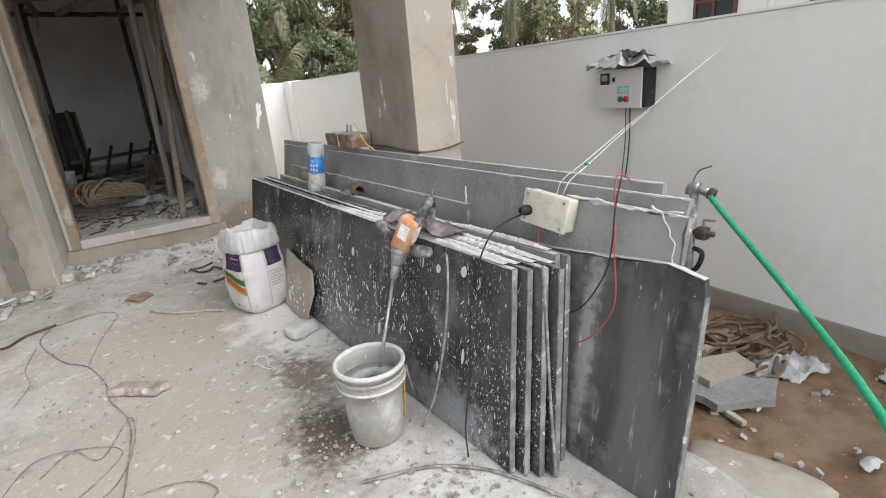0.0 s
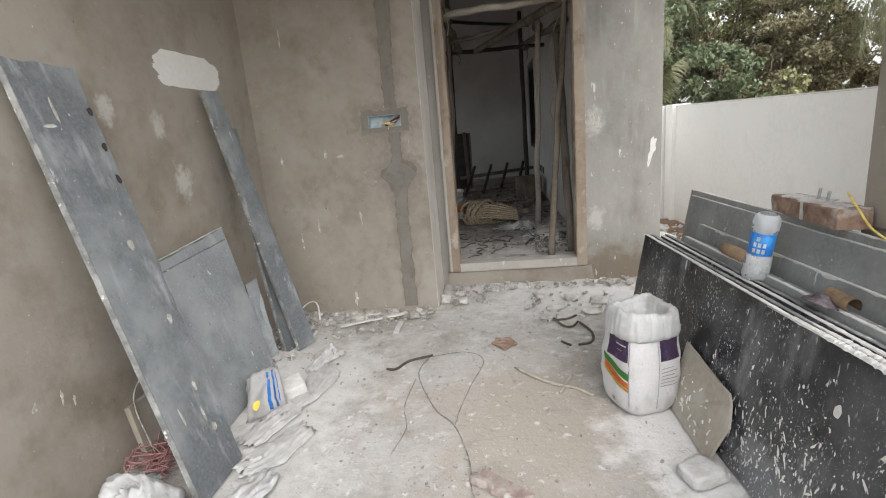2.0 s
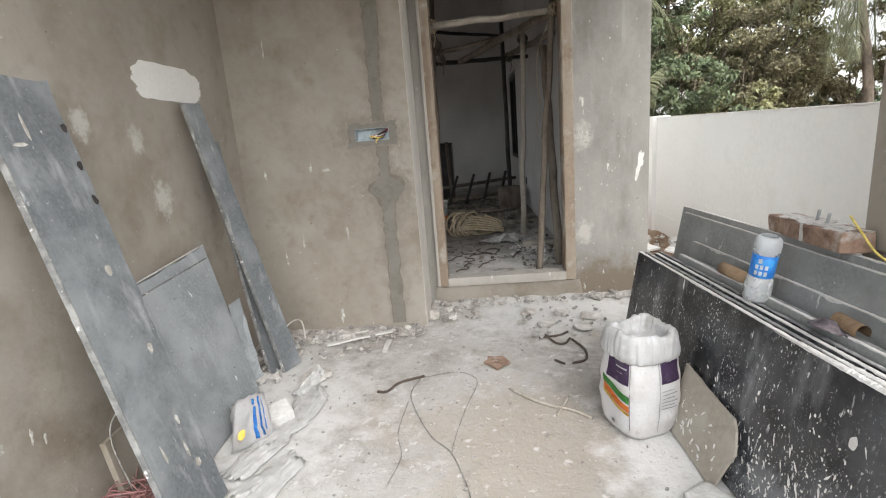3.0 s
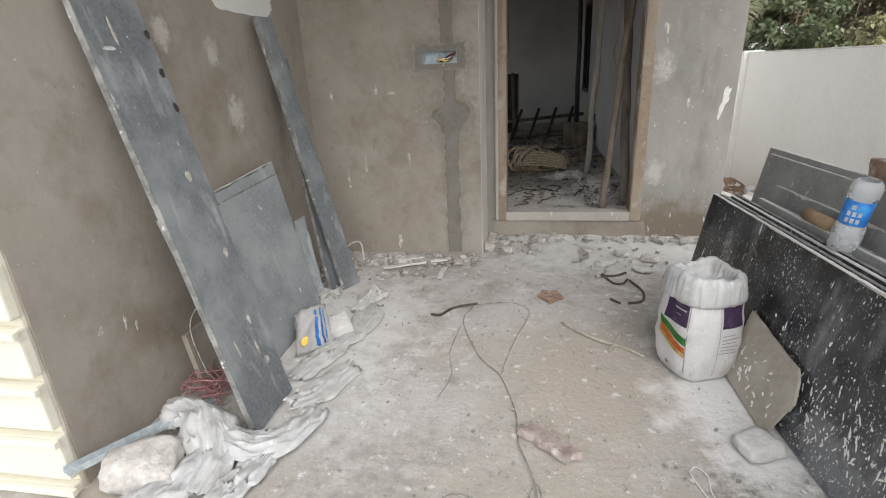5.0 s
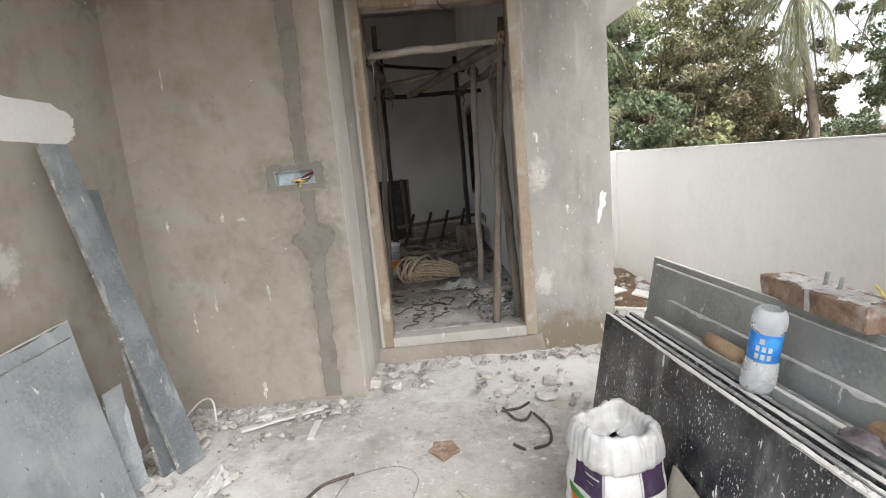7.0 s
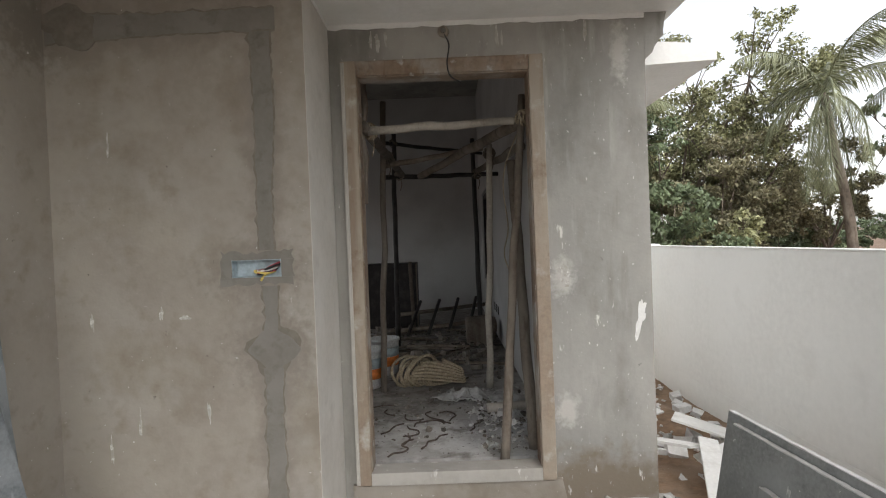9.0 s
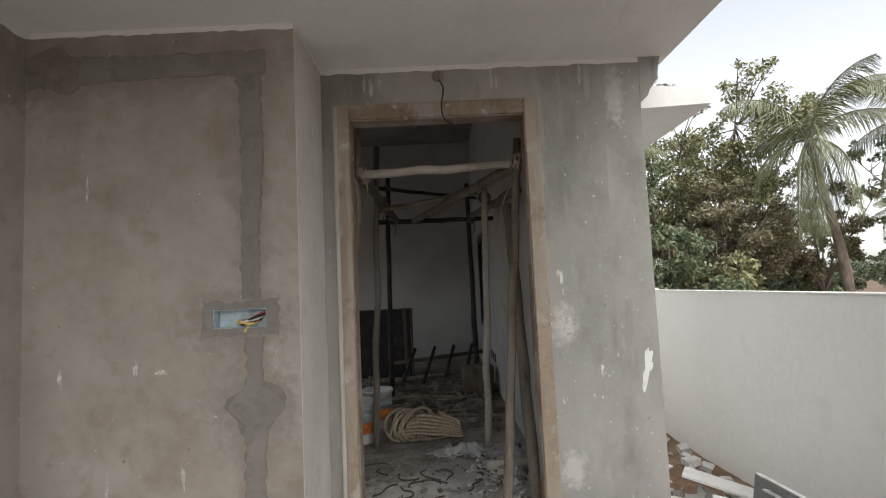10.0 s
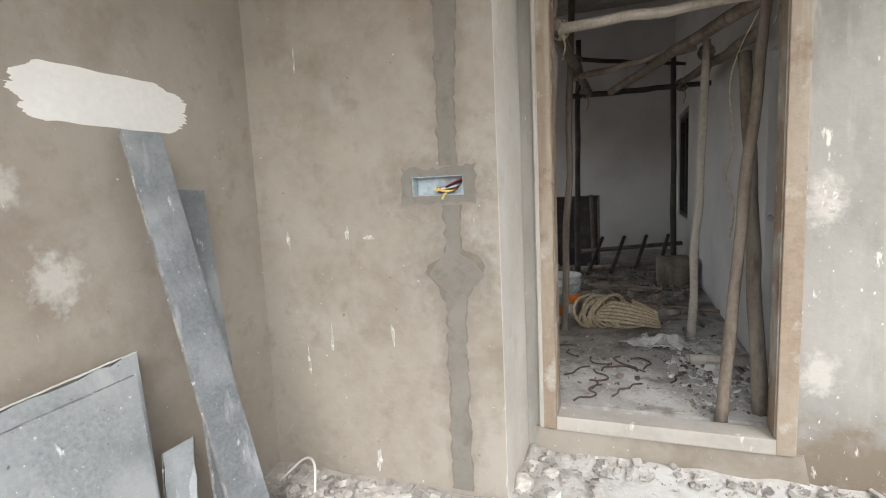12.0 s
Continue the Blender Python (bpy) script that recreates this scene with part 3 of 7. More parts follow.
def ribbon(points, width, seed, folds=5.0, height=0.035, thick=0.0025):
    """A sheet gathered into a folded strip along the points."""
    bm = bmesh.new()
    line = smooth_line(points, 9)
    n, rows = 22, []
    for i, p in enumerate(line):
        d = (line[min(i + 1, len(line) - 1)] - line[max(i - 1, 0)]).normalized()
        side = Vector((-d.y, d.x, 0)).normalized()
        f = i / (len(line) - 1)
        w = width * (0.7 + 0.5 * noise.noise(Vector((f * 3.1, seed, 0))) + 0.25 * math.sin(math.pi * f))
        row = []
        for k in range(n + 1):
            u = k / n * 2 - 1
            ph = folds * u * 3 + 3.2 * noise.noise(Vector((f * 3.5, u * 1.4, seed))) + 2.0 * f
            h = height * (abs(math.sin(ph)) ** 0.8 * (1 - 0.65 * abs(u)) + 0.6 * noise.noise(Vector((f * 9, u * 4, seed + 5))))
            ragged = 1 + 0.22 * noise.noise(Vector((f * 8, 3 * (u > 0), seed + 2)))
            q = p + side * (w * 0.5 * u * ragged) + d * (0.05 * noise.noise(Vector((f * 5, u * 3, seed + 9))))
            q.z = max(0.006, p.z * (1 - 0.55 * u * u) + h)
            row.append(bm.verts.new(q))
        rows.append(row)
    for a, b in zip(rows, rows[1:]):
        for k in range(n):
            bm.faces.new((a[k], b[k], b[k + 1], a[k + 1]))
    thicken(bm, thick)
    return bm


def rock(centre, size, seed, turn=0, detail=3):
    bm = bmesh.new()
    bmesh.ops.create_icosphere(bm, subdivisions=detail, radius=0.5)
    m = pose(*centre, 0, 0, turn)
    for v in bm.verts:
        p = v.co.copy()
        k = 1 + 0.45 * noise.noise(p * 2.2 + Vector((seed, seed, 0))) + 0.18 * noise.noise(p * 6 + Vector((seed, 0, 0)))
        p = Vector([max(-0.38, min(0.38, c * k)) for c in p])
        v.co = m @ Vector((p.x * size[0] * 1.3, p.y * size[1] * 1.3, (p.z + 0.36) * size[2] * 1.3))
    return bm


# ---------- the setting ----------
def structure(name, bm, mat, label, category, smooth=False):
    return single(name, bm, mat, label, category, "", "structure", smooth)


LW, FL, FR, JOG, COR, CEIL = -1.15, 5.15, 5.69, 0.148, 2.055, 2.94   # left wall, facades, jog, right corner, ceiling
WALLX, WALLTOP, SOILZ, INZ = 3.45, 1.445, -0.1, 0.2                 # boundary wall, soil and room floor heights

# ground to the horizon
bm = bmesh.new()
bmesh.ops.create_grid(bm, x_segments=2, y_segments=2, size=1500)
bmesh.ops.translate(bm, verts=bm.verts, vec=(0, 0, SOILZ - 0.25))
structure("ground", bm, SOIL, "brown bare soil ground reaching to the horizon", "ground")

# the soil strip beside the porch, uneven
bm = bmesh.new()
bmesh.ops.create_grid(bm, x_segments=44, y_segments=180, size=0.5)
for v in bm.verts:
    x, y = 2.0 + (v.co.x + 0.5) * 1.46, -3 + (v.co.y + 0.5) * 12.4
    drop = 0.16 * max(0, min(1, (y - 4.5) / 3))
    v.co = Vector((x, y, SOILZ - drop + 0.05 * noise.noise(Vector((x * 1.7, y * 1.7, 3))) + 0.018 * noise.noise(Vector((x * 8, y * 8, 0)))))
structure("soil_strip", bm, SOIL, "uneven brown soil beside the boundary wall", "ground", True)

# porch floor: an uneven concrete slab
bm = bmesh.new()
nx, ny = 150, 200
grid = {}
for i in range(nx + 1):
    for j in range(ny + 1):
        x, y = -1.2 + 3.36 * i / nx, -1.2 + 6.95 * j / ny
        z = 0.006 * noise.noise(Vector((x * 2.2, y * 2.2, 0))) + 0.004 * noise.noise(Vector((x * 9, y * 9, 2))) + 0.0025 * noise.noise(Vector((x * 24, y * 24, 5)))
        z += 0.035 * max(0, 1 - abs(y - (FL if x < JOG else FR)) / 0.34) * (0.5 + noise.noise(Vector((x * 4, y * 4, 8))))
        e = 0.06 * noise.noise(Vector((y * 3, 1, 0))) if i == nx else 0
        grid[i, j] = bm.verts.new((x + e, y, max(z, -0.012) - 0.004))
for i in range(nx):
    for j in range(ny):
        bm.faces.new((grid[i, j], grid[i + 1, j], grid[i + 1, j + 1], grid[i, j + 1]))
rim = [grid[i, 0] for i in range(nx + 1)] + [grid[nx, j] for j in range(1, ny + 1)]
low = [bm.verts.new((v.co.x, v.co.y, -0.34)) for v in rim]
for k in range(len(rim) - 1):
    bm.faces.new((rim[k], low[k], low[k + 1], rim[k + 1]))
structure("floor", bm, FLOOR, "cracked concrete porch floor covered in white dust", "floor", True)
structure("paving", boxed((-6, -1.2, -0.34), (-1.2, 2.62, -0.02)), FLOOR, "rough concrete apron beside the house", "pavement")

# recessed facade with the doorway
DX0, DX1, DZ0, DZ1 = 0.235, 1.425, 0.15, 2.71
bm = cells([JOG - 0.03, DX0, DX1, COR], [-0.1, DZ0, DZ1, CEIL], {(1, 1)}, lambda u, v: (u, FR, v), (0, 0.2, 0))
wall_n = structure("wall_north", bm, CEMENT_GREY, "rough grey cement-plastered wall around the doorway", "wall")
structure("wall_reveal", boxed((JOG - 0.24, FL + 0.2, -0.1), (JOG, FR + 0.2, CEIL)), LIGHTENED_RENDER, "plastered return of the entrance recess", "wall")
# thin skin added so the whole return carries the painted brightness
structure("reveal_render", boxed((JOG + 0.0002, FL + 0.003, -0.09), (JOG + 0.003, FR - 0.003, CEIL - 0.002)), LIGHTENED_RENDER, "pale lime render on the recess side, lightened to stand for east light", "wall")
# facade beside it, with the hole of the switch box
BX0, BX1, BZ0, BZ1 = -0.257, -0.008, 1.468, 1.556
bm = cells([LW - 0.2, BX0, BX1, JOG], [-0.1, BZ0, BZ1, CEIL], {(1, 1)}, lambda u, v: (u, FL, v), (0, 0.2, 0))
wall_w = structure("wall_beside_door", bm, CEMENT, "brown-grey cement-plastered wall with paint drips", "wall")
# left wall, ending in a banded cream face
wall_l = structure("wall_west", boxed((LW - 0.22, 2.66, -0.1), (LW, FL, CEIL)), CEMENT, "brown-grey plastered side wall with white paint specks", "wall")
cream = structure("wall_south", boxed((-3.2, 2.645, -0.3), (LW - 0.012, 2.66, 3.3)), CREAM, "cream-painted outer wall with horizontal bands", "wall")
BAND = 0.22
for k in range(16):
    z = -0.177 + BAND * k
    part("band", boxed((-3.2, 2.605, z + 0.018), (LW - 0.004 + 0.004 * (k % 2), 2.648, z + BAND - 0.015), None, 0.008), CREAM, cream)
    part("band_lip", boxed((-3.2, 2.58, z + BAND - 0.04), (LW + 0.014, 2.605, z + BAND - 0.013), None, 0.004), CREAM, cream)
# house behind
structure("wall_east", cells([FR + 0.2, 6.9, 7.6, 13.2], [-0.4, 1.1, 2.3, 4.7], {(1, 1)}, lambda u, v: (COR, u, v), (-0.14, 0, 0)), WALL_WHITE, "outer side wall of the house", "wall")
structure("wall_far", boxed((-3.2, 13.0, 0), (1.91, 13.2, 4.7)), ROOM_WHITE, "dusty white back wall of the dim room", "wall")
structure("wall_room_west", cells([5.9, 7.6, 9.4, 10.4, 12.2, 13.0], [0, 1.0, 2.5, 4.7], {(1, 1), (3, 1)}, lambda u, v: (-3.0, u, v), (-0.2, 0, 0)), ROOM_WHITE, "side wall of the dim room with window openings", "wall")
for wy in (8.5, 11.3):
    lamp_ob = new("window_daylight", bpy.data.lights.new("window_daylight", "AREA"))
    lamp_ob.data.shape, lamp_ob.data.size, lamp_ob.data.size_y, lamp_ob.data.energy = "RECTANGLE", 1.7, 1.4, 1.7
    lamp_ob.matrix_world = look((-3.05, wy, 1.75), (0, wy, 1.2))
bm = cells([FR + 0.2, 5.98, 6.72, 10.9, 12.2, 13.0], [0, INZ + 0.02, 0.9, 2.25, 2.5, 4.7], {(1, 1), (1, 2), (3, 2), (3, 3)}, lambda u, v: (1.52, u, v), (0.12, 0, 0))
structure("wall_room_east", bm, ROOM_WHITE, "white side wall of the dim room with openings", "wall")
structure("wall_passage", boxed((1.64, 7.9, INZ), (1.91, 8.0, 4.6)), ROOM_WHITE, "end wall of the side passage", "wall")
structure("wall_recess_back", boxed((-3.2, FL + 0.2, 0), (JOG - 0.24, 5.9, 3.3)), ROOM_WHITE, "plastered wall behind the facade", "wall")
structure("ceiling_room", boxed((-3.2, 5.9, 4.6), (1.91, 13.0, 4.7)), CEMENT_GREY, "bare concrete room ceiling", "ceiling")
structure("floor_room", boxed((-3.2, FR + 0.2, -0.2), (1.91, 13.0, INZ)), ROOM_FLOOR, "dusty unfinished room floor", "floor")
# porch ceiling with its front beam and roof
structure("wall_house_west", boxed((-3.2, 2.64, -0.3), (-3.0, 5.15, 3.16)), WALL_WHITE, "outer wall of the house", "wall")
bm = boxed((LW - 0.3, 2.6, CEIL), (2.24, FR + 0.3, 3.16))
box(bm, (1.786, 4.2, CEIL - 0.004), (1.8, 5.45, CEIL + 0.01))
structure("ceiling", bm, WHITE_PAINT, "white-painted porch ceiling with a joint line", "ceiling")
structure("wall_upper", boxed((-3.2, FR + 0.003, 3.16), (COR, FR + 0.197, 4.7)), WALL_WHITE, "upper wall of the house above the porch", "wall")
structure("roof_upper", boxed((-3.3, 5.6, 4.7), (2.24, 13.3, 4.82)), CEMENT_GREY, "flat concrete roof slab", "roof")
structure("roof", boxed((-3.3, 2.5, 3.3), (2.24, FR, 3.42)), CEMENT_GREY, "flat concrete roof slab", "roof")
structure("roof_parapet", boxed((-3.3, 2.5, 3.16), (LW - 0.3, FR, 3.3)), WALL_WHITE, "band under the roof slab", "roof")
structure("sunshade", prism([(COR, 5.86, 2.68), (2.58, 5.86, 2.7), (2.58, 5.86, 2.8), (COR, 5.86, 2.84)], (0, 2.6, 0)), WHITE_PAINT, "white concrete sunshade ledge on the side wall", "ledge")

structure("beam_end", prism(worn([(COR, FR - 0.003, CEIL), (2.19, FR - 0.003, CEIL), (2.17, FR - 0.003, 2.8), (2.1, FR - 0.003, 2.7), (COR, FR - 0.003, 2.66)], 0.03, 0.012, (1, 2, 3), 5), (0, 0.2, 0)), CEMENT_GREY, "spalled plaster beam end under the ceiling", "beam")
# ragged white paint lines under the ceiling
def paint_line(name, p, q, out, drop, seed):
    p, q = Vector(p), Vector(q)
    pts = [p, q] + [q.lerp(p, k / 40) - Vector((0, 0, drop * (0.6 + 0.18 * noise.noise(Vector((k * 0.33, seed, 0))) + 0.22 * noise.noise(Vector((k * 1.3, seed, 5)))))) for k in range(41)]
    return structure(name, prism(pts, out), WHITE_PAINT, "ragged white paint edge along the ceiling", "trim")


paint_line("trim_left", (LW + 0.004, FL, CEIL), (JOG, FL, CEIL), (0, -0.004, 0), 0.045, 1)
paint_line("trim_door", (JOG + 0.004, FR, CEIL), (COR, FR, CEIL), (0, -0.004, 0), 0.05, 60)
paint_line("trim_jog", (JOG, FL + 0.004, CEIL), (JOG, FR - 0.004, CEIL), (0.006, 0, 0), 0.04, 120)
paint_line("trim_west", (LW, 2.7, CEIL), (LW, FL - 0.006, CEIL), (0.004, 0, 0), 0.05, 180)


def flat_patch(wall, name, bm, mat, label):
    part(name, bm, mat, wall, label)


NY, PX = (0, -0.0015, 0), (0.0025, 0, 0)
# filled cable chases on the wall beside the door
def chase(name, line, seed, mat, label, out, grow=0.0):
    """A filled groove along (x, z, half width) points with ragged sides, either upright or level."""
    upright = abs(line[-1][1] - line[0][1]) > abs(line[-1][0] - line[0][0])
    sides = [[], []]
    n = max(6, int((abs(line[-1][1] - line[0][1]) + abs(line[-1][0] - line[0][0])) / 0.016))
    ts = np.linspace(0, len(line) - 1, n)
    for t in ts:
        x, z, w = [float(np.interp(t, range(len(line)), [p[i] for p in line])) for i in range(3)]
        for k, sgn in ((0, -1), (1, 1)):
            q = x * 31 + z * 27
            e = sgn * (w + grow * (0.6 + 0.9 * noise.noise(Vector((q * 0.9, seed, 3 + k)))) + 0.012 * noise.noise(Vector((q * 0.35, seed, k * 9))) + 0.008 * noise.noise(Vector((q * 1.2, seed, k * 5))))
            sides[k].append((x + e, FL, z) if upright else (x, FL, z + e))
    flat_patch(wall_w, name, prism(sides[0] + sides[1][::-1], (0, -out, 0)), mat, label)


for k, line in enumerate([[(-0.072, 2.69, 0.05), (-0.06, 2.3, 0.046), (-0.078, 1.9, 0.037), (-0.076, 1.602, 0.036)], [(-0.07, 1.424, 0.045), (-0.066, 1.32, 0.03), (-0.068, 1.2, 0.035)],
                          [(-0.068, 1.012, 0.05), (-0.066, 0.9, 0.042), (-0.07, 0.5, 0.042), (-0.07, 0.04, 0.046)], [(LW + 0.01, 2.74, 0.07), (-0.5, 2.745, 0.05), (0.01, 2.75, 0.055)]]):
    chase("damp_rim", line, 4 + k, FRESH_RIM, "dark damp rim of a filled groove", 0.0015, 0.014)
    chase("plaster_chase", line, 4 + k, FRESH, "darker fresh cement strip", 0.003)
flat_patch(wall_w, "damp_rim", blotch((-0.06, FL, 1.105), (1, 0, 0), (0, 0, 1), 0.145, 0.14, (0, -0.002, 0), 23, 0.2, 44, 1.3), FRESH_RIM, "dark damp rim of the patch")
flat_patch(wall_w, "plaster_blob", blotch((-0.06, FL, 1.105), (1, 0, 0), (0, 0, 1), 0.129, 0.125, (0, -0.0045, 0), 7, 0.1, 44, 1.15), FRESH, "round patch of fresh cement")
flat_patch(wall_w, "corner_patch", blotch((LW + 0.14, FL, 2.75), (1, 0, 0), (0, 0, 1), 0.13, 0.11, (0, -0.005, 0), 17, 0.25, 30), FRESH_RIM, "fresh cement in the corner")
for k, (u0, u1, v0, v1) in enumerate([(-0.31, 0.055, BZ1 + 0.001, 1.605), (-0.315, 0.05, 1.425, BZ0 - 0.001), (-0.312, BX0 - 0.001, BZ0, BZ1), (BX1 + 0.001, 0.06, BZ0, BZ1)]):
    sides = ((1, 2, 3), (0, 1, 3), (3,), (1,))[k]
    flat_patch(wall_w, "box_surround", prism(worn([(u0, FL, v0), (u1, FL, v0), (u1, FL, v1), (u0, FL, v1)], 0.022, 0.02, sides, 30 + k), (0, -0.003, 0)), FRESH, "fresh cement round the switch box")
# white putty patches
pr, left, right = random.Random(3), [], []
for k in range(61):
    z, f = 1.785 + 0.2 * k / 60, k / 60
    bulge = 0.09 * (2 * f - 1) ** 4
    left.append((LW, 4.07 + bulge + 0.045 * noise.noise(Vector((f * 5, 2, 0))) + 0.022 * noise.noise(Vector((f * 31, 5, 0))) + pr.uniform(0, 0.008), z + 0.01 * noise.noise(Vector((f * 9, 1, 1)))))
    right.append((LW, 4.735 - bulge - 0.05 * (f > 0.85) + 0.04 * noise.noise(Vector((f * 4, 9, 0))) + 0.025 * noise.noise(Vector((f * 33, 7, 0))) + pr.uniform(0, 0.008), z))
low = [(LW, y, 1.785 + 0.012 * noise.noise(Vector((y * 7, 0, 3)))) for y in np.linspace(4.2, 4.6, 24)]
high = [(LW, y, 1.985 + 0.012 * noise.noise(Vector((y * 6, 0, 8)))) for y in np.linspace(4.6, 4.2, 24)]
bm = prism(low + right + high + left[::-1], (0.0015, 0, 0))
flat_patch(wall_l, "paint_patch", bm, WHITE_PAINT, "white trial paint patch with brushed ends")
for k, (y, z, a, b) in enumerate([(3.62, 1.0, 0.008, 0.024), (2.9, 0.52, 0.008, 0.02), (3.02, 0.5, 0.006, 0.024), (3.07, 0.46, 0.005, 0.018)]):
    flat_patch(wall_l, "paint_splash", blotch((LW, y, z), (0, 1, 0), (0, 0, 1), a, b, (0.002, 0, 0), 20 + k, 0.6), SMEAR, "white paint splash")
flat_patch(wall_n, "paint_splash", blotch((1.98, FR, 1.11), (0.96, 0, -0.28), (0.28, 0, 0.96), 0.026, 0.095, NY, 42, 0.5, 40), PUTTY, "crisp white paint splash")
for k, (x, z, a, b) in enumerate([(1.525, 1.385, 0.034, 0.07), (0.45, 2.82, 0.012, 0.06), (0.5, 2.85, 0.01, 0.04), (0.41, 2.84, 0.008, 0.05), (1.17, 2.83, 0.01, 0.07), (1.2, 2.82, 0.006, 0.05), (1.7, 2.85, 0.012, 0.06)]):
    flat_patch(wall_n, "putty_patch", blotch((x, FR, z), (1, 0, 0), (0, 0, 1), a, b, NY, 40 + k, 0.28), SMEAR, "white putty splash")
for k, (x, z, a, b) in enumerate([(-0.52, 0.13, 0.014, 0.05), (-0.97, 1.27, 0.008, 0.04), (-0.62, 1.3, 0.009, 0.03), (-0.5, 1.28, 0.02, 0.014), (-0.75, 0.75, 0.007, 0.05), (-0.9, 0.62, 0.007, 0.06), (-0.4, 0.8, 0.007, 0.05), (-0.85, 2.15, 0.006, 0.05)]):
    flat_patch(wall_w, "paint_splash", blotch((x, FL, z), (1, 0, 0), (0, 0, 1), a, b, (0, -0.002, 0), 70 + k, 0.5), SMEAR, "white paint splash")

# door frame
door_frame = thing("door_1", "raw hardwood door frame without a door leaf, plaster-smeared", "door frame", (0.83, 5.65, 0.15))
door_frame["kind"] = "structure"
Y0, Y1 = 5.655, 5.79
for nm, lo, hi in (("jamb", (0.225, Y0, 0.15), (0.315, Y1, 2.71)), ("jamb", (1.35, Y0, 0.15), (1.435, Y1, 2.71)), ("head", (0.315, Y0 + 0.003, 2.62), (1.35, Y1, 2.71)), ("sill", (0.315, Y0 - 0.004, 0.15), (1.35, Y1, 0.228))):
    bm = boxed(lo, hi, pose(*[-c for c in door_frame.location]), 0.006)
    part(nm, bm, PALE_RENDER if nm == "sill" else FRAME_FACE if nm == "jamb" else DOOR_WOOD, door_frame, "cement-covered threshold" if nm == "sill" else "")
for lo, hi in (((0.3155, Y0 + 0.014, 0.232), (0.322, Y1, 2.615)), ((1.343, Y0 + 0.014, 0.232), (1.3495, Y1, 2.615)), ((0.324, Y0 + 0.014, 2.612), (1.341, Y1, 2.6195))):
    part("rebate", boxed(lo, hi, pose(*[-c for c in door_frame.location]), 0.001), DOOR_WOOD, door_frame, "reddish-brown inner face of the frame")
for lo, hi in (((0.226, Y0 - 0.012, 0.16), (0.248, Y0 + 0.002, 2.7)),):
    part("plaster_lip", boxed(lo, hi, pose(*[-c for c in door_frame.location]), 0.004), PALE_RENDER, door_frame, "plaster lapping over the jamb")
flat_patch(wall_n, "sill_plaster", prism(worn([(0.2, FR, 0.0), (1.5, FR, 0.0), (1.47, FR, 0.15), (0.2, FR, 0.15)], 0.08, 0.01, None, 12), (0, -0.02, 0)), CEMENT, "plaster skirting under the threshold")

# boundary wall with pilaster, plinth and return
bwall = structure("boundary_wall", boxed((WALLX, -4, 0.02), (WALLX + 0.15, 9.3, WALLTOP)), WALL_WHITE, "white-painted boundary wall", "wall")
part("lower_face", boxed((WALLX, 4.6, -0.3), (WALLX + 0.15, 9.3, 0.018)), WALL_WHITE, bwall)
part("plinth", boxed((WALLX - 0.012, 4.6, -0.6), (WALLX + 0.16, 9.3, -0.302)), CEMENT, bwall, "unpainted grey cement plinth")
part("plinth", boxed((WALLX - 0.012, -4, -0.5), (WALLX + 0.16, 4.598, 0.018)), CEMENT, bwall, "unpainted grey cement plinth")
part("coping", boxed((WALLX - 0.006, -4, WALLTOP + 0.002), (WALLX + 0.156, 9.3, WALLTOP + 0.014)), WHITE_PAINT, bwall)
structure("boundary_wall_return", boxed((COR + 0.01, 9.62, -0.5), (WALLX + 0.15, 9.77, WALLTOP + 0.02)), WALL_WHITE, "white boundary wall behind the house", "wall")
structure("boundary_pillar", boxed((WALLX - 0.06, 9.3, -0.5), (WALLX + 0.2, 9.6, WALLTOP + 0.03), None, 0.01), WALL_WHITE, "white pillar at the corner of the boundary wall", "pillar")

# square column of the porch
column = structure("column", boxed((2.04, 2.757, -0.1), (2.295, 3.36, CEIL)), CEMENT, "cement-plastered porch column with paint specks", "column")
for k, (y, z, a, b) in enumerate([(3.1, 1.25, 0.01, 0.05), (3.08, 1.15, 0.008, 0.04), (3.15, 1.12, 0.012, 0.03), (2.85, 1.9, 0.02, 0.03)]):
    part("paint_splash", blotch((2.04, y, z), (0, 1, 0), (0, 0, 1), a, b, (-0.002, 0, 0), 90 + k, 0.5), SMEAR, column)
for k, (x, z, a, b) in enumerate([(2.26, 1.1, 0.012, 0.08), (2.23, 1.2, 0.006, 0.06), (2.27, 1.35, 0.01, 0.03), (2.15, 1.55, 0.012, 0.03)]):
    part("paint_splash", blotch((x, 2.757, z), (1, 0, 0), (0, 0, 1), a, b, (0, -0.002, 0), 96 + k, 0.5), SMEAR, column)

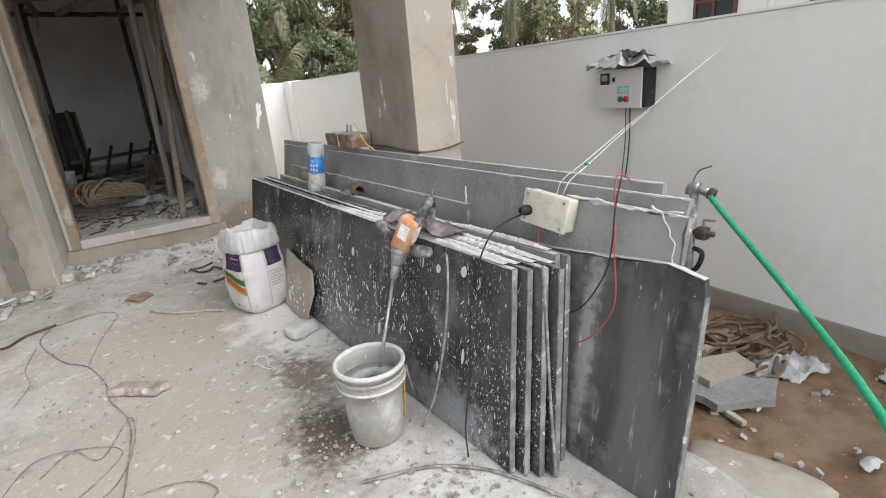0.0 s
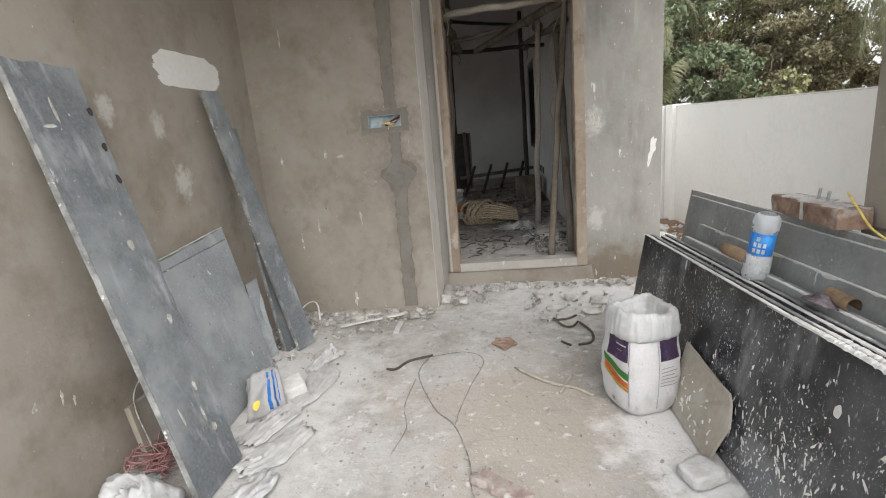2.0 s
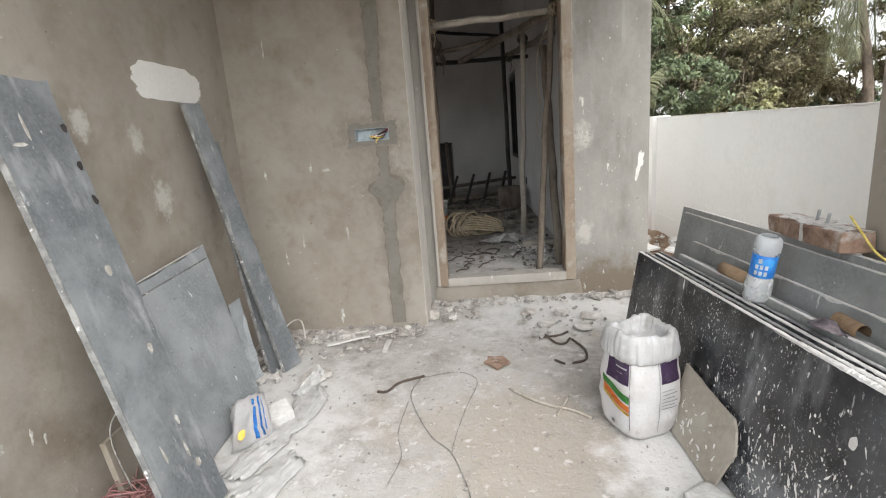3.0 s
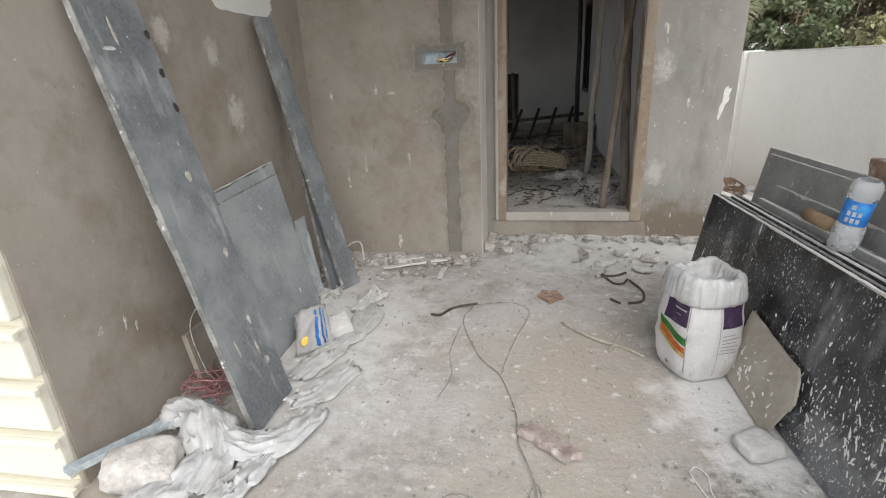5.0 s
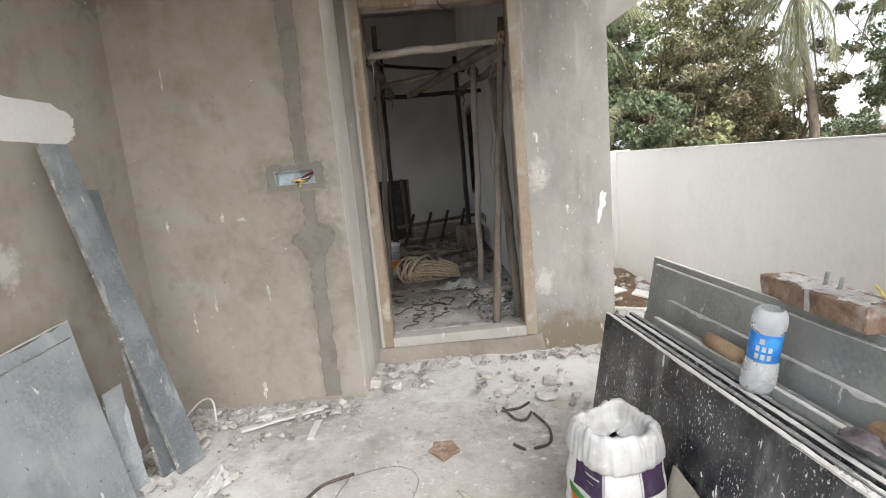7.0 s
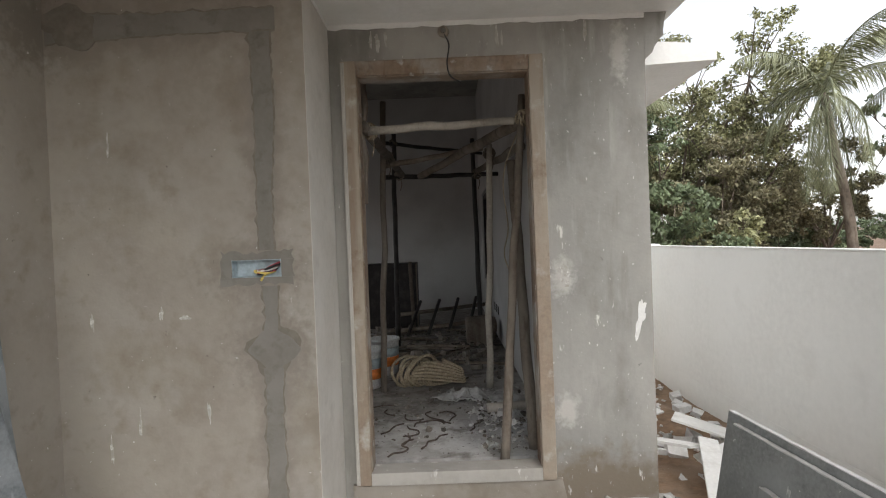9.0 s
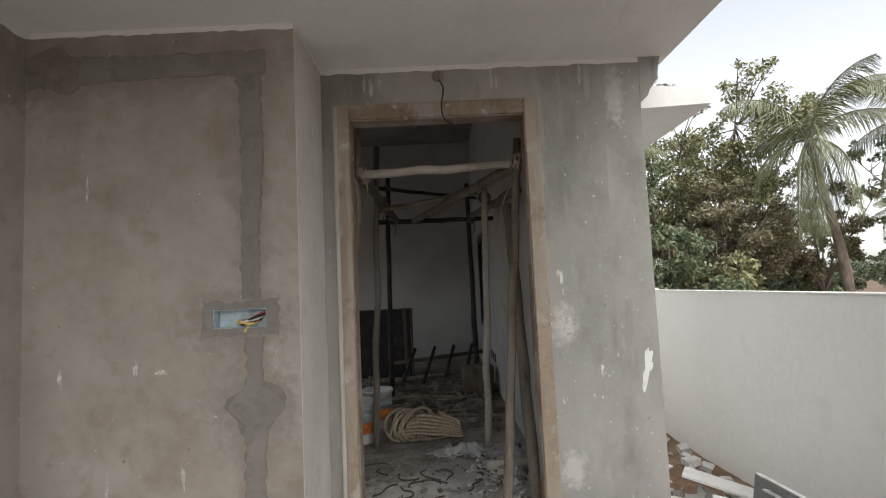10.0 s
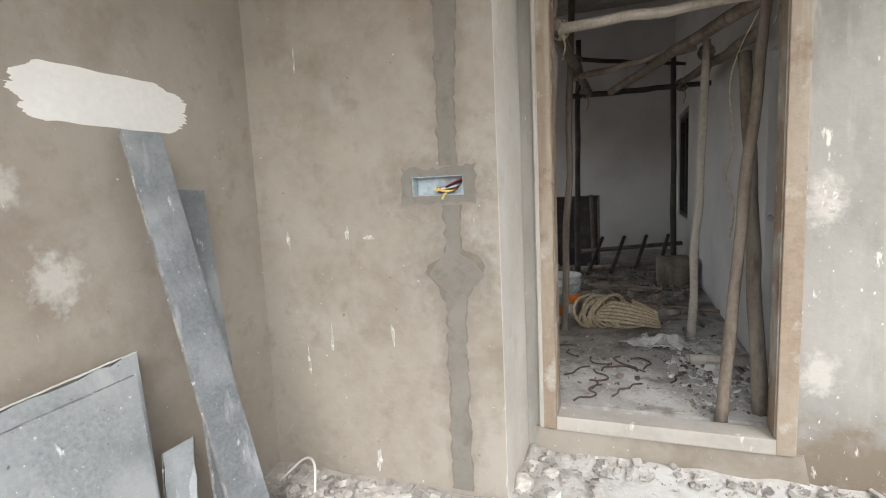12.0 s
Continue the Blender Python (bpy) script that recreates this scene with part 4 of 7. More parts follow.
# ---------- granite slabs ----------
def lean_slab(name, outline, thick, mat, label, group, edge_sides=(), edge_mat=None, seed=1, jag=0.0, jag_sides=(), edge=0.014):
    """A slab from its face's outline, thickened away from the viewer; its named sides carry a pale dusty edge strip."""
    pts = [Vector(p) for p in outline]
    nrm = (pts[1] - pts[0]).cross(pts[2] - pts[0]).normalized()
    if nrm.dot(Vector((0.6, 1.5, 1.4)) - pts[0]) < 0:
        nrm = -nrm
    body = worn(pts, 0.05, jag, jag_sides, seed) if jag else pts
    ob = single(name, prism(body, -nrm * thick), mat, label, "stone slab", group)
    for s in edge_sides:
        p, q = pts[s], pts[(s + 1) % len(pts)]
        d = (q - p).normalized()
        up = d.cross(nrm)
        mid = sum(pts, Vector()) / len(pts)
        if (p - mid).dot(up) < 0:
            up = -up
        r, bmm = random.Random(seed + s), bmesh.new()
        rows, n = [], max(4, int((q - p).length / 0.015))
        for k in range(n + 1):
            c = p.lerp(q, k / n)
            h = 0.001 + 0.002 * r.random()
            o = 0.001 + edge * 0.3 * max(0, noise.noise(c * 37 + Vector((seed, 0, 0))) * 0.7 + noise.noise(c * 9 + Vector((seed, 3, 0))))
            rows.append([bmm.verts.new(c + nrm * 0.0015 - up * o), bmm.verts.new(c + nrm * 0.0015 + up * h), bmm.verts.new(c - nrm * (thick + 0.001) + up * h), bmm.verts.new(c - nrm * (thick + 0.001) - up * 0.002)])
        for a, b in zip(rows, rows[1:]):
            for i in range(4):
                bmm.faces.new((a[i], a[(i + 1) % 4], b[(i + 1) % 4], b[i]))
        part("dusty_edge", bmm, (EDGE_STONE if s == 1 else edge_mat) or DUST, ob, "pale dusty sawn edge")
    return ob


# the leaning stack: five thin polished slabs one behind the other
def foot_x(y):
    return 1.516 - 0.0703 * (y - 3.161)


STACK = [(0.0, 4.405, 1.70, 0.685), (0.032, 4.39, 1.665, 0.683), (0.062, 4.33, 1.63, 0.69), (0.098, 4.36, 1.6, 0.688), (0.136, 4.2, 1.655, 0.71), (0.17, 4.1, 1.64, 0.7)]
for k, (off, ya, yb, h) in enumerate(STACK):
    lean = 0.118 * h / 0.68
    xa, xb = foot_x(ya) + off, foot_x(yb) + off
    lean_slab("granite_slab", [(xa, ya, 0.002), (xb, yb - 0.09, 0.002), (xb + lean, yb, h - 0.012), (xa + lean, ya, h + 0.012)], 0.02, BLACK_GRANITE if k < 4 else GREY_GRANITE,
              "polished black granite slab splashed with white slurry, leaning in a stack" if k < 4 else "grey granite slab leaning in a stack", "stack of granite slabs", (1, 2), EDGE_STONE if k % 2 else DUST, 10 + k)
front = bpy.data.objects["granite_slab"]
for k, (y, z, a, b) in enumerate([(1.93, 0.61, 0.017, 0.02), (2.08, 0.585, 0.014, 0.018), (2.78, 0.5, 0.014, 0.022), (2.5, 0.2, 0.012, 0.03), (2.05, 0.2, 0.01, 0.024), (1.9, 0.3, 0.008, 0.03)]):
    part("slurry_spot", blotch((foot_x(y) + 0.174 * z - 0.0015, y, z), (0, 1, 0), (0.17, 0, 0.985), a, b, (-0.002, 0, 0.0003), 130 + k, 0.12, 18), PUTTY, front, "white slurry spot")
# the unpolished slabs behind, leaning on the column
def back_x(y, z, off=0.0):
    return 1.851 + 0.0703 * (4.573 - y) - (0.921 - z) * 0.174 + off


lean_slab("granite_slab", [(back_x(4.573, 0, 0.024), 4.573, 0), (back_x(1.43, 0, 0.024), 1.43, 0), (back_x(1.43, 0.92, 0.024), 1.43, 0.92), (back_x(4.573, 0.925, 0.024), 4.573, 0.925)], 0.02, GREY_GRANITE, "tall unpolished grey granite slab leaning on the column", "back slabs", (2,), DUST, 31)
lean_slab("granite_slab", [(back_x(4.5, 0), 4.5, 0), (back_x(1.36, 0), 1.36, 0), (back_x(1.33, 0.89), 1.33, 0.89), (back_x(4.5, 0.9), 4.5, 0.9)], 0.02, GREY_GRANITE, "tall unpolished grey granite slab with a chipped corner", "back slabs", (2,), DUST, 33, 0.02, (1,))
lean_slab("granite_slab", [(back_x(4.3, 0, -0.026), 4.3, 0), (back_x(2.25, 0, -0.026), 2.25, 0), (back_x(2.25, 0.757, -0.026), 2.25, 0.757), (back_x(4.3, 0.765, -0.026), 4.3, 0.765)], 0.02, GREY_GRANITE, "grey granite slab with white paste along its edges", "back slabs", (1, 2), DUST, 35, 0, (), 0.05)
lean_slab("granite_slab", [(back_x(2.2, 0, -0.055), 2.2, 0), (back_x(1.19, 0, -0.055), 1.19, 0), (back_x(1.215, 0.66, -0.055), 1.215, 0.66), (back_x(1.225, 0.705, -0.055), 1.225, 0.705), (back_x(1.33, 0.725, -0.055), 1.33, 0.725), (back_x(1.73, 0.685, -0.055), 1.73, 0.685), (back_x(2.2, 0.67, -0.055), 2.2, 0.67)], 0.024, STREAKED_GRANITE, "broken-edged black granite slab streaked with grey slurry", "back slabs", (1, 3, 4, 5), DUST, 37, 0.012, (2, 3, 4, 5), 0.03)
lean_slab("granite_slab", [(back_x(1.95, 0.45, -0.03), 1.95, 0.3), (back_x(1.31, 0.3, -0.03), 1.31, 0.3), (back_x(1.31, 0.85, -0.03), 1.31, 0.85), (back_x(1.72, 0.86, -0.03), 1.72, 0.86), (back_x(1.95, 0.84, -0.03), 1.95, 0.84)], 0.02, GREY_GRANITE, "cracked grey granite piece with white paste seams", "back slabs", (1, 2), DUST, 39, 0.014, (1, 2), 0.05)

def paste_seam(line, r, seed):
    pts = []
    for q in smooth_line([(y, z, 0) for y, z in line], 9):
        y, z = q.x + 0.01 * noise.noise(Vector((q.x * 40, seed, q.y * 40))), q.y + 0.008 * noise.noise(Vector((q.x * 40, seed + 4, q.y * 40)))
        pts.append((back_x(y, z, -0.032), y, z))
    single("paste_seam", tube(pts, r, None, 6, r * 0.8, 0.9, seed), PUTTY, "ragged seam of white paste on the grey slabs", "paste", "paste seams", "", True)


paste_seam([(1.72, 0.858), (1.6, 0.862), (1.5, 0.85), (1.42, 0.856), (1.33, 0.862)], 0.004, 2)
paste_seam([(1.73, 0.85), (1.725, 0.78), (1.74, 0.72)], 0.004, 5)
paste_seam([(1.42, 0.87), (1.39, 0.85), (1.36, 0.81), (1.335, 0.76), (1.33, 0.71)], 0.004, 8)
paste_seam([(2.262, 0.83), (2.258, 0.79), (2.25, 0.765)], 0.0035, 11)

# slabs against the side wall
long_slab = lean_slab("granite_slab", [(-0.615, 2.972, 0.005), (-0.615, 3.305, 0.005), (-1.1, 3.45, 1.81), (-1.1, 3.1, 1.815)], 0.024, DARKER_GRANITE, "long dusty blue-grey granite strip leaning on the wall", "wall slabs", (3,), EDGE_STONE, 51, 0.012, (1, 2))
for k, (y, z) in enumerate([(3.325, 1.62), (3.32, 1.47), (3.32, 1.33)]):
    f = (1.8 - z) / 1.8
    # no hole is cut: the dark patch paints the shade inside one
    part("notch", blotch((-1.1 + 0.49 * f + 0.004, y - 0.03 + 0.125 * z / 1.8, z), (0, 1, 0), (0.25, 0, -0.97), 0.012, 0.019, (0.003, 0, 0.001), 60 + k, 0.2, 16), DARK_AND_SHADED_WOOD, long_slab, "dark raised patch standing for the shade in a drilled socket")
for k, (y, z, a, b) in enumerate([(3.22, 1.06, 0.018, 0.03), (3.25, 0.72, 0.016, 0.028), (3.22, 0.42, 0.01, 0.03), (3.14, 1.62, 0.008, 0.06), (3.09, 1.56, 0.04, 0.008), (3.2, 0.3, 0.008, 0.05), (3.23, 0.22, 0.02, 0.022), (3.08, 0.35, 0.006, 0.05)]):
    f = (1.8 - z) / 1.8
    part("chalk_mark", blotch((-1.1 + 0.488 * f + 0.003, y + 0.12 * z / 1.8 - 0.02, z), (0, 1, 0), (0.25, 0, -0.97), a * 0.8, b * 0.8, (0.002, 0, 0.0005), 80 + k, 0.2, 16), SMEAR, long_slab, "white paste mark")
lean_slab("granite_slab", [(-0.86, 3.3, 0.0), (-0.86, 4.2, 0.0), (-1.1, 4.345, 0.93), (-1.1, 3.3, 0.858)], 0.03, BLUE_GRANITE, "grey granite panel with a broken pale top edge", "wall slabs", (2,), DUST, 55, 0.014, (2,))
lean_slab("granite_slab", [(-0.805, 3.4, 0.002), (-0.815, 4.168, 0.002), (-1.062, 4.305, 0.858), (-1.05, 3.3, 0.82)], 0.022, BLUE_GRANITE, "square dusty grey granite panel leaning on the wall", "wall slabs", (2,), EDGE_STONE, 57)
lean_slab("granite_slab", [(-0.95, 4.245, 0.0), (-0.84, 4.315, 0.0), (-0.985, 4.455, 0.545), (-1.0, 4.32, 0.54)], 0.02, BLUE_GRANITE, "narrow offcut of grey granite with a sawn edge", "wall slabs", (3,), EDGE_STONE, 59, 0.008, (1, 3))
lean_slab("granite_slab", [(-0.76, 4.45, 0.002), (-0.70, 4.6, 0.002), (-1.05, 4.52, 1.77), (-1.075, 4.37, 1.77)], 0.024, DARKER_GRANITE, "tall narrow granite strip leaning in the corner", "wall slabs", (3,), EDGE_STONE, 61, 0.002, (1, 3))
lean_slab("granite_slab", [(-0.845, 4.42, 0.0), (-0.8, 4.58, 0.0), (-1.085, 4.74, 1.54), (-1.115, 4.6, 1.55)], 0.02, DARKER_GRANITE, "second narrow granite strip behind the first", "wall slabs", (3,), EDGE_STONE, 63, 0.005, (1, 3))

# beige tile offcut against the stack, with a powdery block at its foot
tile = thing("tile_offcut", "broken beige floor tile leaning on the granite stack, splashed with slurry", "tile", (1.45, 3.4, 0.0))
TILE_OUT = [(1.452, 3.66, 0.004), (1.45, 3.2, 0.004), (1.513, 3.17, 0.18), (1.53, 3.2, 0.262), (1.54, 3.225, 0.268), (1.545, 3.25, 0.29), (1.527, 3.64, 0.338)]
part("slab", prism([Vector(p) - tile.location for p in worn(TILE_OUT, 0.05, 0.007, (1, 2, 3, 4, 5), 5)], (-0.011, 0, 0.003)), TILE, tile)
tr, bm = random.Random(6), bmesh.new()
for k in range(34):
    y, f = tr.uniform(3.22, 3.62), tr.uniform(0.1, 0.85)
    z = f * (0.27 + 0.12 * (y - 3.2))
    a = tr.uniform(0, 3.1)
    r0 = tr.uniform(0.002, 0.005)
    xx = 1.4515 + 0.275 * z - 0.0125 + 0.02 * max(0, 3.3 - y)
    blotch((xx - 1.45, y - 3.4, z), (0.26 * math.sin(a), math.cos(a), math.sin(a)), (0.26 * math.cos(a), -math.sin(a), math.cos(a)), r0, r0 * tr.choice((1, 2, 4)), (-0.004, 0, 0.001), 500 + k, 0.5, 8, 2.0, bm)
part("slurry_flecks", bm, PUTTY, tile, "white slurry flecks")["kind"] = "stuff"
single("mortar_block", rock((1.385, 3.12, 0), (0.16, 0.13, 0.06), 4, 20), DUST, "white crumbling mortar block on the floor", "block", "", "", True)

# ---------- sack of powder ----------
def squircle(a, z):
    return (abs(math.cos(a - 0.35)) ** 3.4 + abs(math.sin(a - 0.35)) ** 3.4) ** (-1 / 3.4)


sack = thing("cement_sack", "open white woven sack with purple, green and orange print", "sack", (1.315, 3.69, 0))
profile = [(0.08, 0.0), (0.125, 0.004), (0.145, 0.03), (0.155, 0.1), (0.16, 0.18), (0.158, 0.27), (0.15, 0.35), (0.14, 0.42), (0.135, 0.45)]


def sack_radius(a, z):
    zs = [p[1] for p in profile]
    r = float(np.interp(z, zs, [p[0] for p in profile]))
    return r * squircle(a, z) * (1 + 0.035 * noise.noise(Vector((math.cos(a) * 2, math.sin(a) * 2, z * 9))) + 0.012 * math.sin(z * 60 + 3 * math.cos(a)))


bm = lathe([(1, z) for _, z in profile[:1]] + [(1, z) for z in np.linspace(0.004, 0.45, 26)], 56, None, None, lambda a, z: sack_radius(a, z))
part("body", bm, SACK, sack, "", True)
def gathers(a, z):
    f = noise.noise(Vector((math.cos(a) * 7, math.sin(a) * 7, z * 3))) + 0.6 * noise.noise(Vector((math.cos(a) * 17, math.sin(a) * 17, z * 6)))
    return squircle(a, z) ** 0.7 * (1 + 0.055 * (1 - 2 * abs(f)) + 0.03 * noise.noise(Vector((math.cos(a) * 3, math.sin(a) * 3, z * 30))))


bm = lathe([(0.125, 0.385), (0.15, 0.392), (0.157, 0.405), (0.156, 0.43), (0.152, 0.455), (0.15, 0.478), (0.145, 0.5), (0.134, 0.516), (0.12, 0.52), (0.11, 0.512), (0.104, 0.49), (0.1, 0.46), (0.06, 0.44), (0.02, 0.445)], 128, None, None, gathers)
for v in bm.verts:
    v.co.z += (0.028 * noise.noise(v.co * 7) + 0.016 * noise.noise(Vector((v.co.x * 32, v.co.y * 32, v.co.z * 8)))) * min(1, max(0, (v.co.z - 0.37) / 0.08))
part("rolled_rim", bm, PLASTIC_SHEET, sack, "thin white plastic liner folded over the rim", True)


def print_patch(a0, a1, z0, z1, mat, name, slope=0.0, label=""):
    """A printed panel wrapped on the sack between two angles (degrees)."""
    bm2 = bmesh.new()
    n, k = 12, 8
    g = [[None] * (k + 1) for _ in range(n + 1)]
    for i in range(n + 1):
        a = radians(a0 + (a1 - a0) * i / n)
        for j in range(k + 1):
            z = z0 + (z1 - z0) * j / k + slope * i / n
            r = sack_radius(a, z) + 0.002
            g[i][j] = bm2.verts.new((r * math.cos(a), r * math.sin(a), z))
    for i in range(n):
        for j in range(k):
            bm2.faces.new((g[i][j], g[i + 1][j], g[i + 1][j + 1], g[i][j + 1]))
    bmesh.ops.solidify(bm2, geom=bm2.faces[:], thickness=0.0012)
    part(name, bm2, mat, sack, label, True)


print_patch(186, 236, 0.29, 0.41, PURPLE, "printed_panel", 0, "purple printed panel")
print_patch(178, 237, 0.25, 0.29, GREEN_PRINT, "printed_band", -0.055, "green curved band")
print_patch(178, 237, 0.215, 0.248, ORANGE_PRINT, "printed_band", -0.062, "orange curved band")
print_patch(178, 237, 0.197, 0.213, YELLOW_PRINT, "printed_band", -0.065, "yellow curved band")
print_patch(196, 206, 0.05, 0.07, GREY_PRINT, "printed_bar")
print_patch(288, 326, 0.29, 0.405, PURPLE, "printed_panel", 0, "purple printed panel")
print_patch(237.5, 238.6, 0.06, 0.42, GREY_PRINT, "seam", 0, "stitched side seam")
# this second strip is no stitching: it paints a fold's shade in grey
print_patch(284, 285, 0.04, 0.42, GREY_PRINT, "seam", 0, "grey strip standing for the shade in a fold")
for k in range(6):
    print_patch(289, 314 + 6 * (k % 2), 0.25 - 0.018 * k, 0.254 - 0.018 * k, GREY_PRINT, "printed_bar")
for k in range(3):
    print_patch(208, 224 + 8 * (k % 2), 0.39 - 0.03 * k, 0.397 - 0.03 * k, WHITE_PRINT, "printed_bar")

# ---------- bucket, drill ----------
bucket = thing("bucket", "dust-caked translucent plastic bucket of grey slurry water", "bucket", (1.365, 2.085, 0))
bucket.scale = (0.92, 0.92, 0.93)
part("body", lathe([(0.09, 0.0), (0.103, 0.004), (0.108, 0.02), (0.122, 0.2), (0.13, 0.255), (0.139, 0.257), (0.139, 0.267), (0.131, 0.27), (0.132, 0.288), (0.139, 0.29), (0.139, 0.3), (0.133, 0.303), (0.135, 0.325), (0.141, 0.327), (0.142, 0.338), (0.13, 0.338), (0.128, 0.3), (0.116, 0.1), (0.1, 0.012), (0.01, 0.01)], 48), BUCKET, bucket, "", True)
part("rim", lathe([(0.1335, 0.303), (0.1355, 0.3245), (0.1425, 0.326), (0.144, 0.332), (0.143, 0.341), (0.136, 0.343), (0.129, 0.341), (0.1275, 0.33)], 48, ring=True), DUST, bucket, "white dust-caked rim", True)
part("rim_ring", lathe([(0.131, 0.256), (0.1405, 0.2575), (0.1405, 0.267), (0.1315, 0.2685)], 48, ring=True), DUST, bucket, "", True)
part("slurry", lathe([(0.124, 0.25), (0.124, 0.256), (0.02, 0.257)], 40), SLURRY, bucket, "murky grey water", True)
part("handle", tube(smooth_line([(0.135, 0.03, 0.3), (0.16, 0.0, 0.22), (0.155, -0.05, 0.16), (0.14, -0.04, 0.28)], 6), 0.0025), STEEL, bucket, "thin wire handle", True)
part("drip", prism(worn([(0.112, -0.02, 0.05), (0.132, -0.02, 0.24), (0.13, -0.035, 0.24), (0.108, -0.04, 0.05)], 0.03, 0.004, None, 3), (0.003, -0.003, 0)), YELLOW_PRINT, bucket, "faded yellow sticker strip")

drill = thing("power_drill", "orange hand drill caked in dust, hung over the granite stack", "drill", (1.62, 2.16, 0.7))
DRILL_BLACK = material("dusty_black_grip", (0.05, 0.05, 0.052), [((0.3, 0.295, 0.29), 14, 0.46, 0.64), ((0.45, 0.44, 0.43), 50, 0.6, 0.68)], rough=0.7, bump=0.3)


def rel(ob, p):
    return Vector(p) - ob.location


def aim(p, q):
    """A pose at p whose z axis points to q."""
    d = Vector(q) - Vector(p)
    return Matrix.Translation(p) @ d.to_track_quat("Z", "Y").to_matrix().to_4x4()


top, mid_p, nose, tip = Vector((1.635, 2.14, 0.79)), Vector((1.6, 2.2, 0.655)), Vector((1.562, 2.215, 0.54)), Vector((1.405, 2.085, 0.27))
D = Matrix.Translation(-drill.location)
part("housing", boxed((-0.031, -0.039, 0.005), (0.031, 0.039, 0.145), D @ aim(top, mid_p), 0.016), ORANGE, drill, "orange plastic motor housing", True)
part("sticker", boxed((-0.018, -0.041, 0.03), (0.018, -0.0385, 0.09), D @ aim(top, mid_p)), WHITE_PRINT, drill, "white label plate")
part("sticker", boxed((0.0305, -0.02, 0.03), (0.033, 0.02, 0.09), D @ aim(top, mid_p)), WHITE_PRINT, drill, "white label plate")
part("gear_case", lathe([(0.028, 0), (0.033, 0.01), (0.03, 0.035), (0.022, 0.055), (0.017, 0.065)], 20, None, D @ aim(mid_p, nose)), TOOL_GREY, drill, "dusty metal gear case", True)
part("chuck", lathe([(0.016, 0.06), (0.018, 0.065), (0.018, 0.09), (0.012, 0.12), (0.008, 0.122)], 16, None, D @ aim(mid_p, nose)), STEEL, drill, "steel chuck", True)
part("mixing_rod", tube([rel(drill, nose), rel(drill, tip)], 0.007), STEEL, drill, "steel mixing rod", True)
part("side_handle", tube([rel(drill, p) for p in smooth_line([(1.6, 2.2, 0.68), (1.595, 2.27, 0.7), (1.6, 2.37, 0.73)], 4)], 0.013, None, 10, 0.016), DRILL_BLACK, drill, "side grip caked in dust", True)
part("collar", lathe([(0.03, -0.01), (0.037, -0.006), (0.037, 0.012), (0.03, 0.016)], 20, None, D @ aim(mid_p, nose)), TOOL_GREY, drill, "slurry-caked collar", True)
part("grip", tube([rel(drill, p) for p in smooth_line([(1.64, 2.13, 0.76), (1.67, 2.12, 0.805), (1.71, 2.13, 0.835), (1.74, 2.17, 0.83), (1.75, 2.19, 0.78)], 5)], 0.017, None, 10, 0.015), DRILL_BLACK, drill, "black rear grip", True)
part("trigger_lump", boxed((-0.02, -0.02, -0.02), (0.03, 0.02, 0.02), D @ pose(1.70, 2.14, 0.79, 10, 12, 30), 0.01), DRILL_BLACK, drill, "", True)
part("switch_side", rock((0.0, -0.085, -0.045), (0.045, 0.1, 0.04), 6, 10, 2), DRILL_BLACK, drill, "slurry-caked handle side", True)
single("cable", tube(smooth_line([(1.66, 2.0, 0.66), (1.62, 1.9, 0.7), (1.59, 1.86, 0.6), (1.585, 1.9, 0.4), (1.55, 1.95, 0.15), (1.5, 1.98, 0.02)], 8), 0.0042), DUSTY_CABLE, "dusty black drill cable hanging over the slab", "cable", "", "", True)
single("cable", tube(smooth_line([(1.94, 1.83, 0.8), (1.86, 1.84, 0.79), (1.78, 1.85, 0.755), (1.71, 1.83, 0.69), (1.672, 1.835, 0.6), (1.65, 1.83, 0.46), (1.615, 1.8, 0.28), (1.58, 1.8, 0.1), (1.55, 1.75, 0.01)], 8), 0.003), BLACK, "black power cable running from the switch board", "cable", "", "", True)
single("cable", tube(smooth_line([(2.02, 1.52, 0.94), (1.985, 1.51, 0.86), (1.955, 1.497, 0.73), (1.935, 1.512, 0.64), (1.91, 1.579, 0.526), (1.885, 1.7, 0.455), (1.86, 1.72, 0.46)], 8), 0.0026), BLACK, "black cable looping over the slabs", "cable", "", "", True)
single("cable", tube(smooth_line([(2.1, 1.53, 0.9), (2.04, 1.528, 0.945), (2.0, 1.524, 0.925), (1.96, 1.488, 0.73), (1.925, 1.459, 0.563), (1.895, 1.54, 0.432), (1.88, 1.66, 0.39), (1.845, 1.7, 0.45), (1.86, 1.72, 0.58), (1.9, 1.75, 0.68), (1.93, 1.79, 0.75), (1.935, 1.81, 0.79)], 8), 0.0023), RED_WIRE, "red wire looping over the slabs", "cable", "", "", True)
single("cable", tube(smooth_line([(1.8, 1.63, 0.69), (1.785, 1.6, 0.5), (1.76, 1.56, 0.25), (1.72, 1.5, 0.03)], 6), 0.005), DUSTY_CABLE, "grey flex hanging down the slab ends", "cable", "", "", True)
